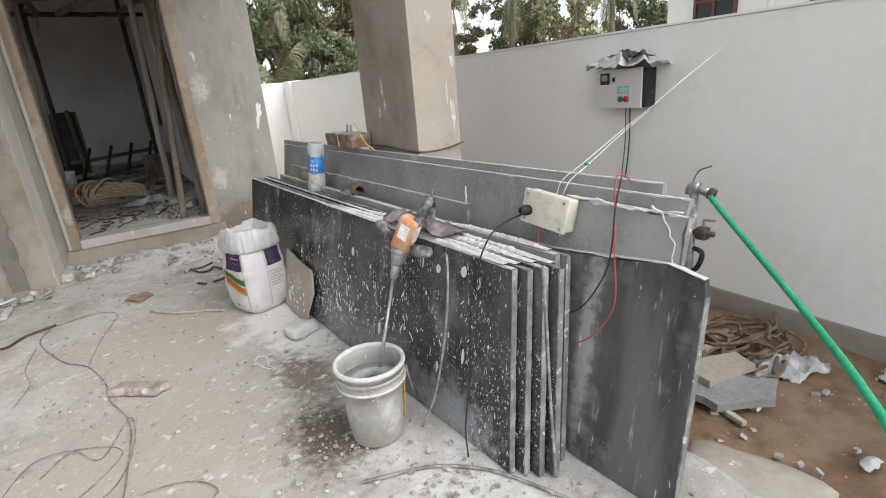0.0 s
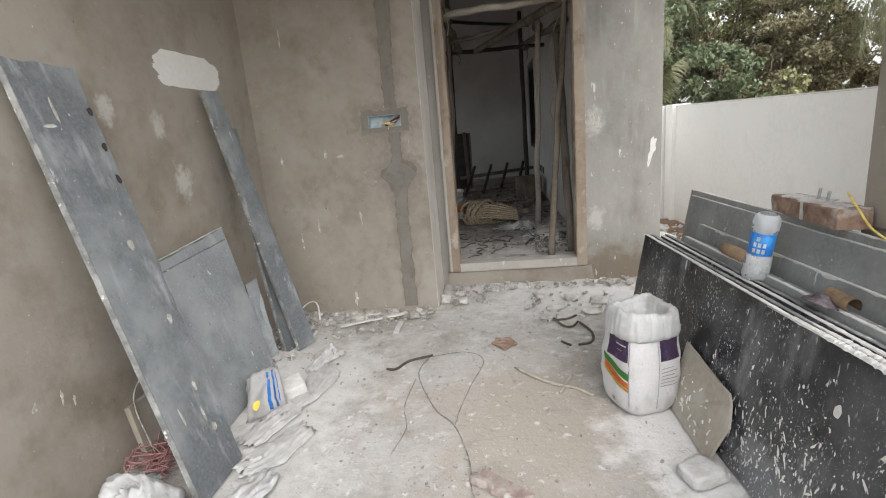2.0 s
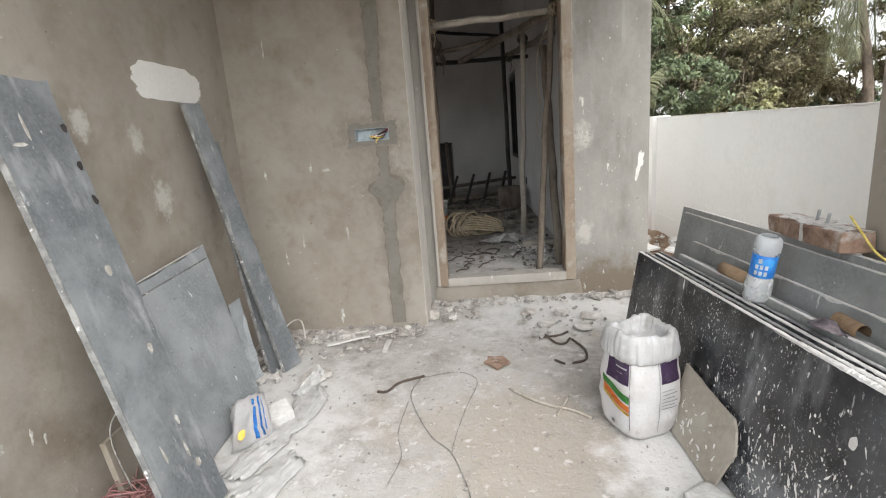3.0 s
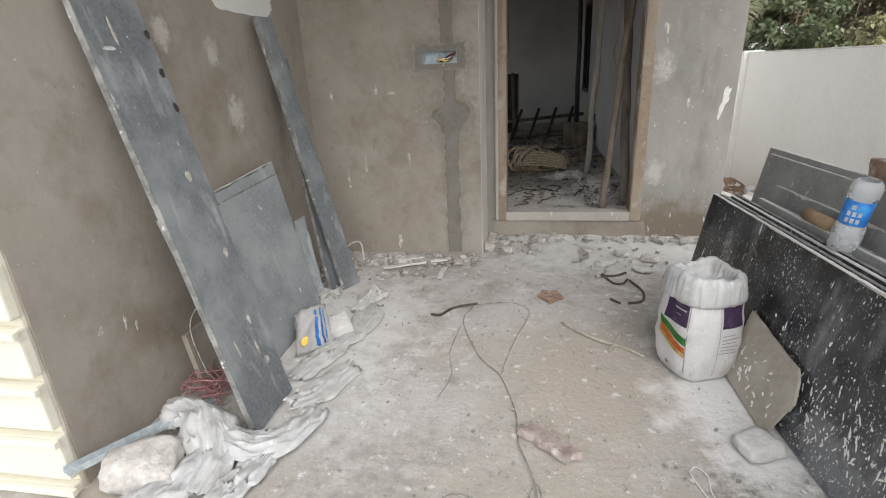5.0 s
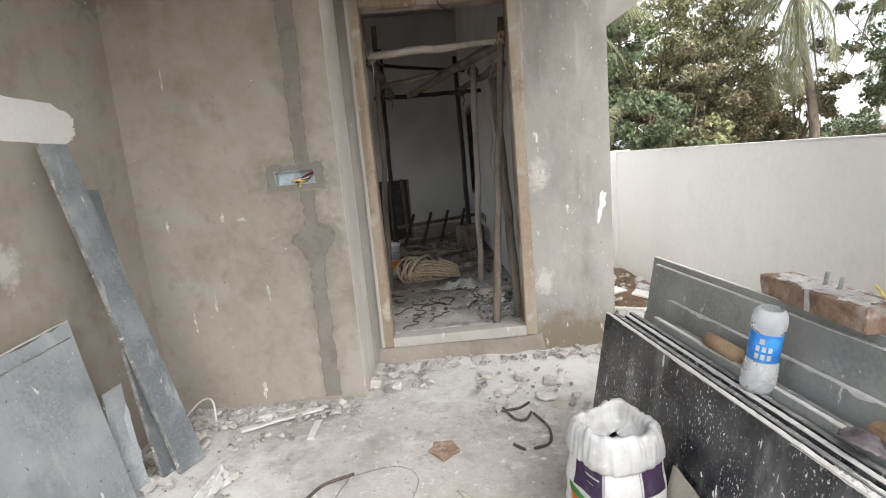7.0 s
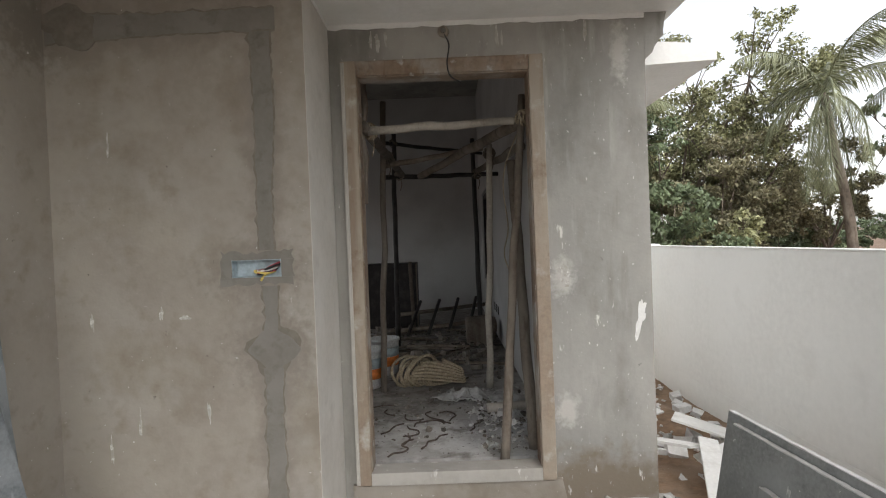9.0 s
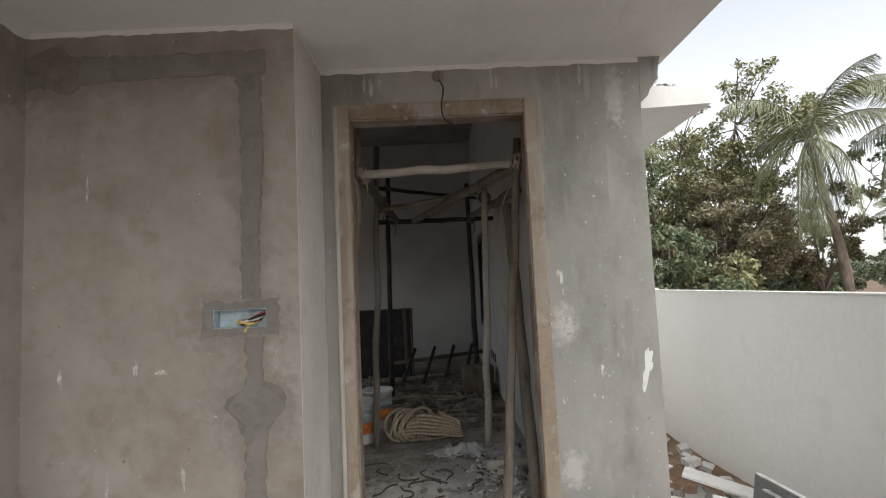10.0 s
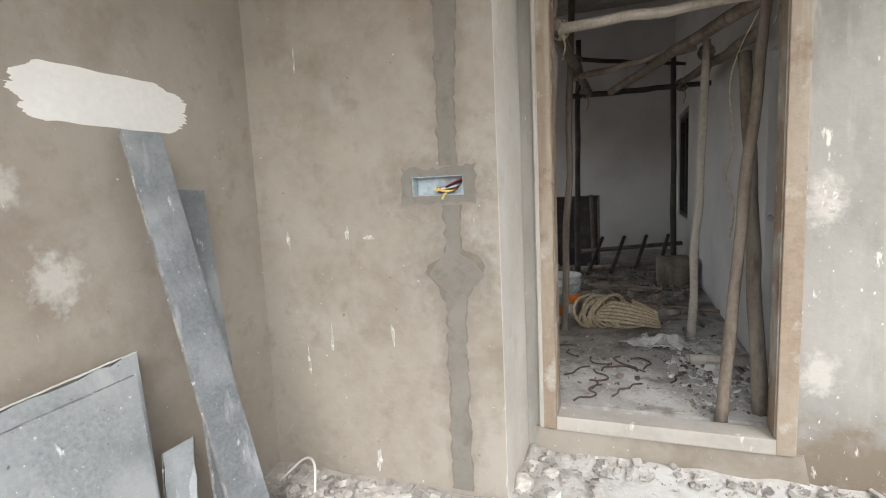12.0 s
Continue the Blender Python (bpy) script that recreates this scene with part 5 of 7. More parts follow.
# rag and bits on the stack
single("rag", crumple((1.745, 2.3, 0.695), (0.14, 0.5), 8, 3, 0.05, 9), CLOTH, "crumpled dusty purple rag on the granite stack", "rag", "", "", True)
def crust(k, y0, y1, high, seed):
    """A ragged ridge of white stone dust along one slab's top edge."""
    off, _, _, h = STACK[k]
    lean, bm, rows, n = 0.118 * h / 0.68, bmesh.new(), [], int((y1 - y0) / 0.005)
    for i in range(n + 1):
        y = y0 + (y1 - y0) * i / n
        x = foot_x(y) + off + lean + 0.0105
        fade = min(1, 5 * min(i, n - i) / n)
        p = Vector((y * 75, seed, 0))
        zt = h + 0.0045 + high * (fade * (0.55 + 1.0 * noise.noise(p) + 0.9 * noise.noise(p * 3.1)) - 1.2 * (1 - fade))
        wl, wr = 0.011 + 0.003 * fade * noise.noise(p * 1.7 + Vector((0, 4, 0))), 0.011 + 0.005 * fade * noise.noise(p * 1.7 + Vector((0, 8, 0)))
        hang = 0.003 + 0.009 * fade * max(0, noise.noise(p * 0.8 + Vector((0, 12, 0))))
        rows.append([bm.verts.new(c) for c in ((x - wl - 0.0035, y, h - hang), (x - wl * 0.8, y, zt - 0.003), (x, y, zt), (x + wr * 0.8, y, zt - 0.003), (x + wr + 0.001, y, h - 0.004))])
    for a, b in zip(rows, rows[1:]):
        for i in range(5):
            bm.faces.new((a[i], a[(i + 1) % 5], b[(i + 1) % 5], b[i]))
    bm.faces.new(rows[0])
    bm.faces.new(rows[-1][::-1])
    single("dust_crust", bm, DUST, "ragged white stone dust caked on a slab's top edge", "dust", "dust on the stack")


for k, (y0, y1, high) in enumerate([(1.74, 3.2, 0.004), (1.72, 3.1, 0.005), (1.68, 2.85, 0.006), (1.64, 2.6, 0.006), (1.69, 2.2, 0.005)]):
    crust(k, y0, y1, high, 3 + 5 * k)
fr, bm = random.Random(17), bmesh.new()
for k in range(420):
    y, z = fr.choice((fr.gauss(2.55, 0.28), fr.gauss(3.0, 0.22), fr.uniform(1.75, 3.6))), abs(fr.gauss(0.16, 0.15)) + 0.03
    if z < 0.6 and 1.72 < y < 4.2:
        a, el = fr.gauss(0.1, 0.5), fr.choice((1, 1, 2, 3, 5))
        s0 = fr.uniform(0.0018, 0.0045)
        u, v = Vector((0.17 * -math.sin(a), math.cos(a), -math.sin(a))), Vector((0.17 * math.cos(a), math.sin(a), math.cos(a)))
        blotch((foot_x(y) + 0.1735 * z - 0.0012, y, z), u, v, s0, s0 * el, (-0.0014, 0, 0.0002), 300 + k, 0.5, 9, 2.0, bm)
part("slurry_flecks", bm, PUTTY, front, "spray of white slurry flecks")["kind"] = "stuff"
roll = thing("cardboard_roll", "stub of cardboard tube lying on the slabs", "roll", (1.765, 3.75, 0.74))
part("tube", tube([(-0.005, 0.085, 0.0), (0.005, -0.085, -0.005)], 0.03, None, 16), CARDBOARD, roll, "", True)
curl_sheet = thing("cardboard_scrap", "curled scrap of brown cardboard on the slabs", "cardboard", (1.8, 3.08, 0.715))
curl_sheet.scale = (0.8, 0.8, 0.8)
bm = bmesh.new()
rows = []
for k in range(13):
    a = radians(-40 + 22 * k)
    rows.append([bm.verts.new((0.032 * math.cos(a), -0.09, 0.035 + 0.032 * math.sin(a))), bm.verts.new((0.032 * math.cos(a) + 0.01, 0.07, 0.035 + 0.032 * math.sin(a)))])
for a, b in zip(rows, rows[1:]):
    bm.faces.new((a[0], a[1], b[1], b[0]))
bmesh.ops.solidify(bm, geom=bm.faces[:], thickness=0.004)
part("curl", bm, CARDBOARD, curl_sheet, "", True)
part("flap", crumple((-0.05, 0.03, 0.0), (0.13, 0.16), 0, 5, 0.03, 6, 0.1, 12), CLOTH, curl_sheet, "dull purple paper flap", True)

# water bottle
bottle = thing("water_bottle", "scuffed empty plastic water bottle with a blue label", "bottle", (1.728, 3.5, 0.692))
bottle.scale = (1.1, 1.1, 1.03)
bottle.rotation_euler = (radians(7), radians(5), 0)
part("body", lathe([(0.03, 0.0), (0.042, 0.004), (0.047, 0.02), (0.048, 0.06), (0.046, 0.1), (0.041, 0.112), (0.041, 0.205), (0.045, 0.218), (0.046, 0.245), (0.042, 0.268), (0.034, 0.278), (0.03, 0.281), (0.0325, 0.276), (0.0405, 0.266), (0.0445, 0.244), (0.0435, 0.218), (0.0395, 0.204), (0.0395, 0.113), (0.0445, 0.1), (0.0465, 0.06), (0.0455, 0.021), (0.04, 0.006), (0.03, 0.003)], 32, None, None, lambda a, z: 1 + 0.02 * math.sin(z * 160) * (z < 0.1)), BOTTLE, bottle, "", True)
part("label", lathe([(0.0415, 0.112), (0.0428, 0.114), (0.0428, 0.203), (0.0415, 0.205)], 32, ring=True), BLUE_PRINT, bottle, "blue paper label", True)
for z, a0, a1 in ((0.183, 215, 232), (0.158, 205, 262), (0.132, 205, 262)):
    bm = bmesh.new()
    rows = [[bm.verts.new((0.0436 * math.cos(radians(a)), 0.0436 * math.sin(radians(a)), z - 0.009 + dz)) for dz in (0, 0.018)] for a in np.linspace(a0, a1, 9)]
    for k, (a, b) in enumerate(zip(rows, rows[1:])):
        if k % 3 != 2 or z > 0.17:
            bm.faces.new((a[0], b[0], b[1], a[1]))
    bmesh.ops.solidify(bm, geom=bm.faces[:], thickness=0.0006)
    part("printed_bar", bm, WHITE_PRINT, bottle)

# mortared bricks on the slab tops
bricks = thing("brick_piece", "two old bricks joined with mortar, nails stuck in the top", "brick", (1.985, 3.56, 0.92))
bricks.scale = (1.1, 1.1, 1.02)
bricks.rotation_euler = (radians(-1.5), 0, radians(-4))
for y in (-0.14, 0.105):
    bm = boxed((-0.055, y - 0.11, 0.004), (0.055, y + 0.115, 0.082), None, 0.008)
    bmesh.ops.subdivide_edges(bm, edges=bm.edges[:], cuts=2, use_grid_fill=True)
    for v in bm.verts:
        v.co += Vector((noise.noise(v.co * 25), noise.noise(v.co * 25 + Vector((5, 0, 0))), noise.noise(v.co * 25 + Vector((0, 5, 0))))) * 0.006
    part("brick", bm, BRICK, bricks)
part("mortar_joint", boxed((-0.054, -0.026, 0.004), (0.054, -0.004, 0.084), None, 0.004), MORTAR, bricks, "pale mortar joint")
part("mortar_cap", crumple((0, -0.02, 0.0775), (0.12, 0.5), 0, 4, 0.006, 26, 0.2, 34), MORTAR, bricks, "pale mortar crust", True)
for y, h in ((0.0, 0.05), (-0.06, 0.045)):
    part("nail", tube([(0.01, y, 0.08), (0.014, y - 0.006, 0.08 + h)], 0.006, None, 8), STEEL, bricks, "bent steel nail")
single("twine", tube(smooth_line([(1.95, 3.32, 1.07), (1.945, 3.25, 1.02), (1.945, 3.18, 0.965), (1.96, 3.12, 0.932)], 5), 0.004), YELLOW_WIRE, "yellow twine by the column", "twine", "", "", True)
single("cable", tube(smooth_line([(2.02, 3.36, 0.94), (2.015, 3.1, 0.945), (2.018, 2.85, 0.935), (2.05, 2.735, 0.93), (2.18, 2.735, 0.93), (2.3, 2.735, 0.95)], 6), 0.005), RUST, "rusty tie wire round the column", "wire", "", "", True)

# switch board hung on the slabs
board = thing("switch_board", "dirty ivory surface-mounted switch board lying on the slabs", "switch board", (1.975, 1.765, 0.81))
board.scale = (0.9, 0.9, 0.9)
# axes: normal towards the porch
nrm = Vector((-0.98, -0.12, 0.16)).normalized()
across = Vector((0, 0, 1)).cross(nrm).normalized()
across = (across + Vector((0, 0, -0.12)) * (-1 if across.y > 0 else 1)).normalized()
upv = nrm.cross(across).normalized()
B = Matrix(((across.x, upv.x, nrm.x, 0), (across.y, upv.y, nrm.y, 0), (across.z, upv.z, nrm.z, 0), (0, 0, 0, 1)))
part("back_box", boxed((-0.1, -0.062, -0.02), (0.1, 0.062, 0.035), B, 0.008), IVORY, board, "", True)
part("face_plate", boxed((-0.104, -0.066, 0.035), (0.104, 0.066, 0.05), B, 0.006), IVORY, board, "", True)
for x in (-0.085, 0.085):
    for y in (-0.048, 0.048):
        part("screw", lathe([(0.006, 0.05), (0.006, 0.053), (0.002, 0.054)], 10, None, B @ pose(x, y, 0)), STEEL, board)
part("socket", boxed((-0.03, -0.03, 0.05), (0.035, 0.035, 0.054), B, 0.003), IVORY, board)
part("plug", lathe([(0.02, 0.05), (0.02, 0.075), (0.012, 0.095), (0.006, 0.1)], 14, None, B @ pose(0.07 if across.y > 0 else -0.07, -0.015, 0)), BLACK, board, "black plug", True)
single("cable", tube(smooth_line([(1.97, 1.737, 0.869), (1.99, 1.73, 0.915), (2.1, 1.734, 0.959), (2.45, 1.86, 1.02), (2.75, 1.956, 1.075), (3.1, 2.044, 1.167), (3.44, 2.046, 1.307)], 6), 0.0011), WHITE_WIRE, "white flex strung up to the boundary wall", "cable", "", "", True)
single("cable", tube(smooth_line([(1.97, 1.71, 0.87), (2.0, 1.705, 0.915), (2.1, 1.72, 0.95), (2.45, 1.855, 1.012), (2.75, 1.952, 1.068)], 6), 0.0011), WHITE_WIRE, "white flex strung up to the boundary wall", "cable", "", "", True)
single("cable_joint", rock((2.1, 1.725, 0.945), (0.01, 0.018, 0.013), 2, 0, 2), GREEN_HOSE, "green tape on a cable joint", "tape", "", "", True)

# ---------- control box on the boundary wall ----------
panel_box = thing("control_box", "grey enamel pump control box on the boundary wall", "control box", (3.45, 2.585, 1.13))
part("case", boxed((-0.1, -0.165, -0.105), (-0.002, 0.155, 0.112), None, 0.006), BLACK, panel_box, "dark case sides")
part("door", boxed((-0.116, -0.15, -0.108), (-0.1, 0.16, 0.115), None, 0.006), PANEL_GREY, panel_box, "grey enamel door")
part("meter", boxed((-0.124, 0.07, 0.03), (-0.116, 0.135, 0.095), None, 0.003), BLACK, panel_box, "black meter window")
part("meter_glass", boxed((-0.126, 0.082, 0.05), (-0.124, 0.122, 0.085)), STEEL, panel_box)
part("toggle", boxed((-0.13, 0.03, 0.045), (-0.116, 0.042, 0.07), None, 0.003), BLACK, panel_box)
part("sticker", boxed((-0.1175, -0.07, -0.025), (-0.116, 0.012, 0.018)), TEAL, panel_box, "teal sticker")
for k in range(3):
    part("printed_bar", boxed((-0.1185, -0.06, 0.005 - 0.011 * k), (-0.1175, 0.0, 0.009 - 0.011 * k)), WHITE_PRINT, panel_box)
for y, mt in ((-0.012, LENS_GREEN), (-0.052, LENS_RED)):
    part("push_button", lathe([(0.018, 0), (0.018, 0.008), (0.012, 0.014), (0.003, 0.015)], 18, None, aim((-0.116, y, -0.055), (-1, y, -0.055))), mt, panel_box, "", True)
for y in (-0.14, 0.15):
    part("screw", lathe([(0.005, 0), (0.005, 0.003), (0.002, 0.004)], 8, None, aim((-0.116, y, 0.105), (-1, y, 0.105))), STEEL, panel_box)
cover = thing("plastic_cover", "crumpled white and black plastic cover lying on the control box", "plastic sheet", (3.37, 2.58, 1.245))
part("sheet", crumple((0, 0, -0.012), (0.24, 0.54), 3, 12, 0.085, 7, 0.16, 34), PLASTIC_SHEET, cover, "", True)
part("dark_fold", crumple((-0.02, -0.03, 0.045), (0.1, 0.34), -6, 19, 0.05, 9, 0.2, 24), BLACK, cover, "black printed fold of the cover", True)
for y in (2.57, 2.6):
    single("cable", tube(smooth_line([(3.42, y, 1.03), (3.43, y + 0.005, 0.8), (3.42, y + 0.02, 0.5), (3.43, y + 0.03, 0.02)], 5), 0.004 if y < 2.58 else 0.003), BLACK, "black cable down from the control box", "cable", "", "", True)

# ---------- standpipe and green hose ----------
pipe = thing("standpipe", "rusty standpipe with an elbow and valve by the wall", "pipe", (3.0, 1.86, -0.1))
part("riser", tube([(0, 0.012, 0), (0, 0.012, 0.79)], 0.02, None, 14), TOOL_GREY, pipe, "", True)
part("elbow", tube(smooth_line([(0, 0.03, 0.76), (0.0, 0.025, 0.79), (0, -0.01, 0.795)], 4), 0.026, None, 14), STEEL, pipe, "", True)
part("spout", tube([(0, 0.02, 0.795), (0.0, -0.075, 0.772)], 0.021, None, 14), STEEL, pipe, "", True)
part("clamp", tube([(0, -0.06, 0.776), (0, -0.08, 0.77)], 0.027, None, 14), RUST, pipe, "", True)
part("branch", tube([(0, 0.012, 0.58), (-0.005, -0.1, 0.585)], 0.014, None, 10), RUST, pipe, "", True)
part("valve", boxed((-0.025, -0.07, 0.55), (0.025, -0.02, 0.61), None, 0.01), RUST, pipe, "rusty valve body", True)
part("valve_handle", tube([(0, -0.045, 0.6), (0, -0.045, 0.645), (0.0, -0.1, 0.65)], 0.007, None, 8), STEEL, pipe)
part("branch", tube(smooth_line([(0, 0.012, 0.5), (0, -0.05, 0.48), (0, -0.03, 0.4), (0, 0.012, 0.37)], 5), 0.012, None, 10), BLACK, pipe, "", True)
part("wire_tail", tube(smooth_line([(0, 0.03, 0.8), (0, 0.0, 0.87), (0.0, -0.06, 0.9)], 5), 0.003), RUST, pipe)
single("garden_hose", tube(smooth_line([(3.0, 1.8, 0.675), (2.93, 1.72, 0.64), (2.55, 1.205, 0.455), (2.127, 0.847, 0.427), (1.98, 0.6, 0.2), (2.2, 0.2, -0.07), (2.9, -0.3, -0.1)], 10), 0.012, None, 12), GREEN_HOSE, "bright green garden hose from the standpipe", "hose", "", "", True)

# ---------- soil strip clutter ----------
ropes = random.Random(5)
old_rope = thing("rope_tangle", "tangle of old brown coir rope on the soil", "rope", (3.05, 1.6, -0.1))
for k in range(24):
    cx, cy = ropes.uniform(2.85, 3.25), ropes.uniform(1.45, 1.75)
    a0, rr = ropes.uniform(0, 6.28), ropes.uniform(0.06, 0.2)
    part("strand", tube(smooth_line([(cx - 3.05 + rr * 1.2 * math.cos(a0 + 0.8 * i), cy - 1.6 + rr * 0.7 * math.sin(a0 + 0.8 * i), 0.03 + 0.05 * ropes.random()) for i in range(6)], 4), 0.008, None, 6), OLD_ROPE, old_rope, "", True)
single("stone_plank", prism(worn([(2.52, 1.42, -0.07), (2.72, 1.3, -0.07), (2.87, 1.36, -0.07), (2.72, 1.62, -0.07), (2.5, 1.7, -0.07)], 0.07, 0.015, None, 3), (0, 0, 0.035)), GREY_GRANITE, "paint-splashed stone piece on the soil", "stone slab")
single("stone_plank", prism(worn([(2.6, 1.5, -0.034), (2.86, 1.45, -0.034), (2.9, 1.56, -0.034), (2.62, 1.68, -0.034)], 0.06, 0.01, None, 6), (0, 0, 0.03)), TILE, "beige stone piece lying on another", "stone slab")
single("wood_stick", boxed((-0.012, -0.1, 0), (0.012, 0.1, 0.02), pose(2.56, 1.42, -0.085, 0, 0, -12), 0.003), PALE_WOOD, "short pale wooden stick on the soil", "stick")
single("plastic_bag", crumple((3.08, 1.4, -0.1), (0.36, 0.18), -25, 15, 0.055, 9), SILVER_BAG, "dusty crumpled silver plastic bag on the soil", "bag", "", "", True)
single("plastic_bag", crumple((3.3, 1.05, -0.1), (0.16, 0.2), 10, 16, 0.06, 9), PLASTIC_SHEET, "white plastic bag on the soil", "bag", "", "", True)
single("plastic_scrap", crumple((2.66, 0.97, -0.09), (0.1, 0.05), 5, 17, 0.02, 9), PLASTIC_SHEET, "small white plastic scrap on the soil", "scrap", "", "", True)
single("brick_bat", rock((3.1, 1.72, -0.1), (0.12, 0.09, 0.06), 9, 15), BRICK, "broken red brick on the soil", "brick", "", "", True)
single("board_scrap", boxed((-0.1, -0.03, 0), (0.1, 0.03, 0.015), pose(2.92, 1.68, -0.06, 12, 0, -30), 0.003), PALE_WOOD, "weathered board scrap on the soil", "board")
single("pebble", rock((2.3, 1.13, -0.1), (0.05, 0.04, 0.03), 3, 0, 2), STONE, "pale pebble on the soil", "stone", "", "", True)
single("concrete_lump", rock((2.2, 1.13, -0.13), (0.3, 0.42, 0.12), 8, 15), TILE, "sandy concrete lump at the floor's edge", "concrete", "", "", True)
stones("gravel", [(2.15, 3.4, -0.5, 2.6, -0.1, 220, 0.01, 0.05), (2.15, 2.5, 0.3, 1.6, -0.1, 90, 0.008, 0.04)], STONE, "loose gravel and chips on the soil", "gravel", 3)

# broken white boards and tiles in the side yard
stones("side_yard_rubble", [(2.25, 3.35, 5.2, 8.8, -0.24, 260, 0.03, 0.2), (2.2, 3.3, 3.6, 5.4, -0.16, 120, 0.02, 0.1)], DUST, "heap of broken white plaster and tiles", "rubble", 8)
for k, (x, y, z, lx, ly, rx, ry, rz) in enumerate([(2.55, 6.0, 0.02, 0.13, 0.8, 6, 8, -22), (2.45, 6.5, 0.0, 0.2, 0.5, -8, 12, 35), (2.8, 6.2, -0.05, 0.35, 0.4, 10, -14, 10), (2.75, 5.6, -0.06, 0.3, 0.6, 4, -10, -15), (2.95, 6.9, -0.05, 0.3, 0.5, 12, 6, 60), (2.5, 7.2, -0.02, 0.2, 0.6, -6, 10, -50), (3.05, 5.3, -0.08, 0.25, 0.5, 3, 14, 20)]):
    single("white_board", boxed((-lx / 2, -ly / 2, 0), (lx / 2, ly / 2, 0.02), pose(x, y, z, rx, ry, rz), 0.003), PUTTY, "broken white board thrown on the rubble heap", "board", "rubble boards")

# ---------- clutter on the porch floor ----------
def floor_wire(pts, r, mat, label, category="wire", lift=0.0):
    line = [Vector((x, y, r * 0.8 + lift + 0.004 * abs(noise.noise(Vector((x * 7, y * 7, 0)))))) for x, y in pts]
    return single("wire" if category == "wire" else category, tube(smooth_line(line, 6), r, None, 6), mat, label, category, "", "", True)


LW_LABEL = "thin dusty wire trailing over the floor"
floor_wire([(0.17, 4.27), (0.13, 4.05), (0.26, 3.68), (0.38, 3.51), (0.46, 3.25), (0.48, 3.05), (0.55, 2.8), (0.53, 2.45), (0.5, 2.25), (0.43, 2.07), (0.4, 1.8)], 0.003, DUSTY_CABLE, LW_LABEL)
floor_wire([(0.11, 2.27), (0.11, 2.42), (0.22, 2.75), (0.41, 2.72), (0.52, 2.6), (0.38, 2.42), (0.24, 2.37), (0.39, 2.2), (0.54, 2.3), (0.71, 2.27), (0.79, 2.15), (0.63, 2.1), (0.43, 2.06)], 0.0022, DUSTY_CABLE, LW_LABEL)
floor_wire([(0.26, 2.63), (0.35, 2.74), (0.45, 2.61), (0.55, 2.85), (0.56, 2.62), (0.48, 2.39), (0.3, 2.3), (0.2, 2.05)], 0.0022, DUSTY_CABLE, LW_LABEL)
floor_wire([(0.18, 4.28), (0.4, 4.33), (0.52, 4.2), (0.45, 3.9), (0.4, 3.65), (0.38, 3.5)], 0.002, DUSTY_CABLE, LW_LABEL)
floor_wire([(0.12, 4.0), (0.1, 3.7), (0.14, 3.5), (0.1, 3.3)], 0.002, DUSTY_CABLE, LW_LABEL)
floor_wire([(1.2, 1.88), (1.42, 1.8), (1.55, 1.69), (1.62, 1.58), (1.7, 1.4)], 0.006, DUSTY_CABLE, "grey cable along the foot of the stack", "cable")
floor_wire([(1.1, 2.97), (1.13, 3.0), (1.16, 2.96), (1.15, 2.88), (1.17, 2.82), (1.13, 2.86), (1.1, 2.97)], 0.003, WHITE_WIRE, "scrap of white flex on the floor")
for pts in ([(-0.08, 4.12), (-0.02, 4.12), (0.05, 4.22), (0.19, 4.29)], [(1.03, 4.82), (1.08, 4.68), (1.14, 4.66), (1.19, 4.74)], [(1.2, 4.72), (1.25, 4.55), (1.22, 4.4), (1.13, 4.36)], [(0.98, 4.78), (1.12, 4.8), (1.2, 4.86)], [(1.03, 4.42), (1.06, 4.38), (1.08, 4.36)]):
    floor_wire(pts, 0.008, RUST, "bent piece of rusty rod on the floor", "rod")
for pts in ([(0.72, 4.07), (0.84, 3.93), (0.95, 3.86)], [(0.9, 3.88), (1.02, 3.82), (1.1, 3.74)], [(0.93, 3.78), (0.97, 3.86), (1.02, 3.96)]):
    floor_wire(pts, 0.009, PALE_WOOD, "thin peeled stick on the floor", "stick")
def lath(x0, y0, x1, y1, w, h, z, tilt):
    ln, turn = math.hypot(x1 - x0, y1 - y0), math.degrees(math.atan2(y1 - y0, x1 - x0))
    bm = boxed((-ln / 2, -w / 2, 0), (ln / 2, w / 2, h), None, 0.002)
    bmesh.ops.subdivide_edges(bm, edges=[e for e in bm.edges if e.calc_length() > ln * 0.8], cuts=14, use_grid_fill=True)
    for v in bm.verts:
        v.co.y += 0.004 * noise.noise(Vector((v.co.x * 14, v.co.y * 40, 1)))
        v.co.z += 0.004 * noise.noise(Vector((v.co.x * 12, 2, v.co.y * 30)))
    bmesh.ops.transform(bm, matrix=pose((x0 + x1) / 2, (y0 + y1) / 2, z, 0, tilt, turn), verts=bm.verts)
    single("moulding", bm, DUST, "flat dusty strip of broken white moulding in the rubble", "moulding", "moulding strips")


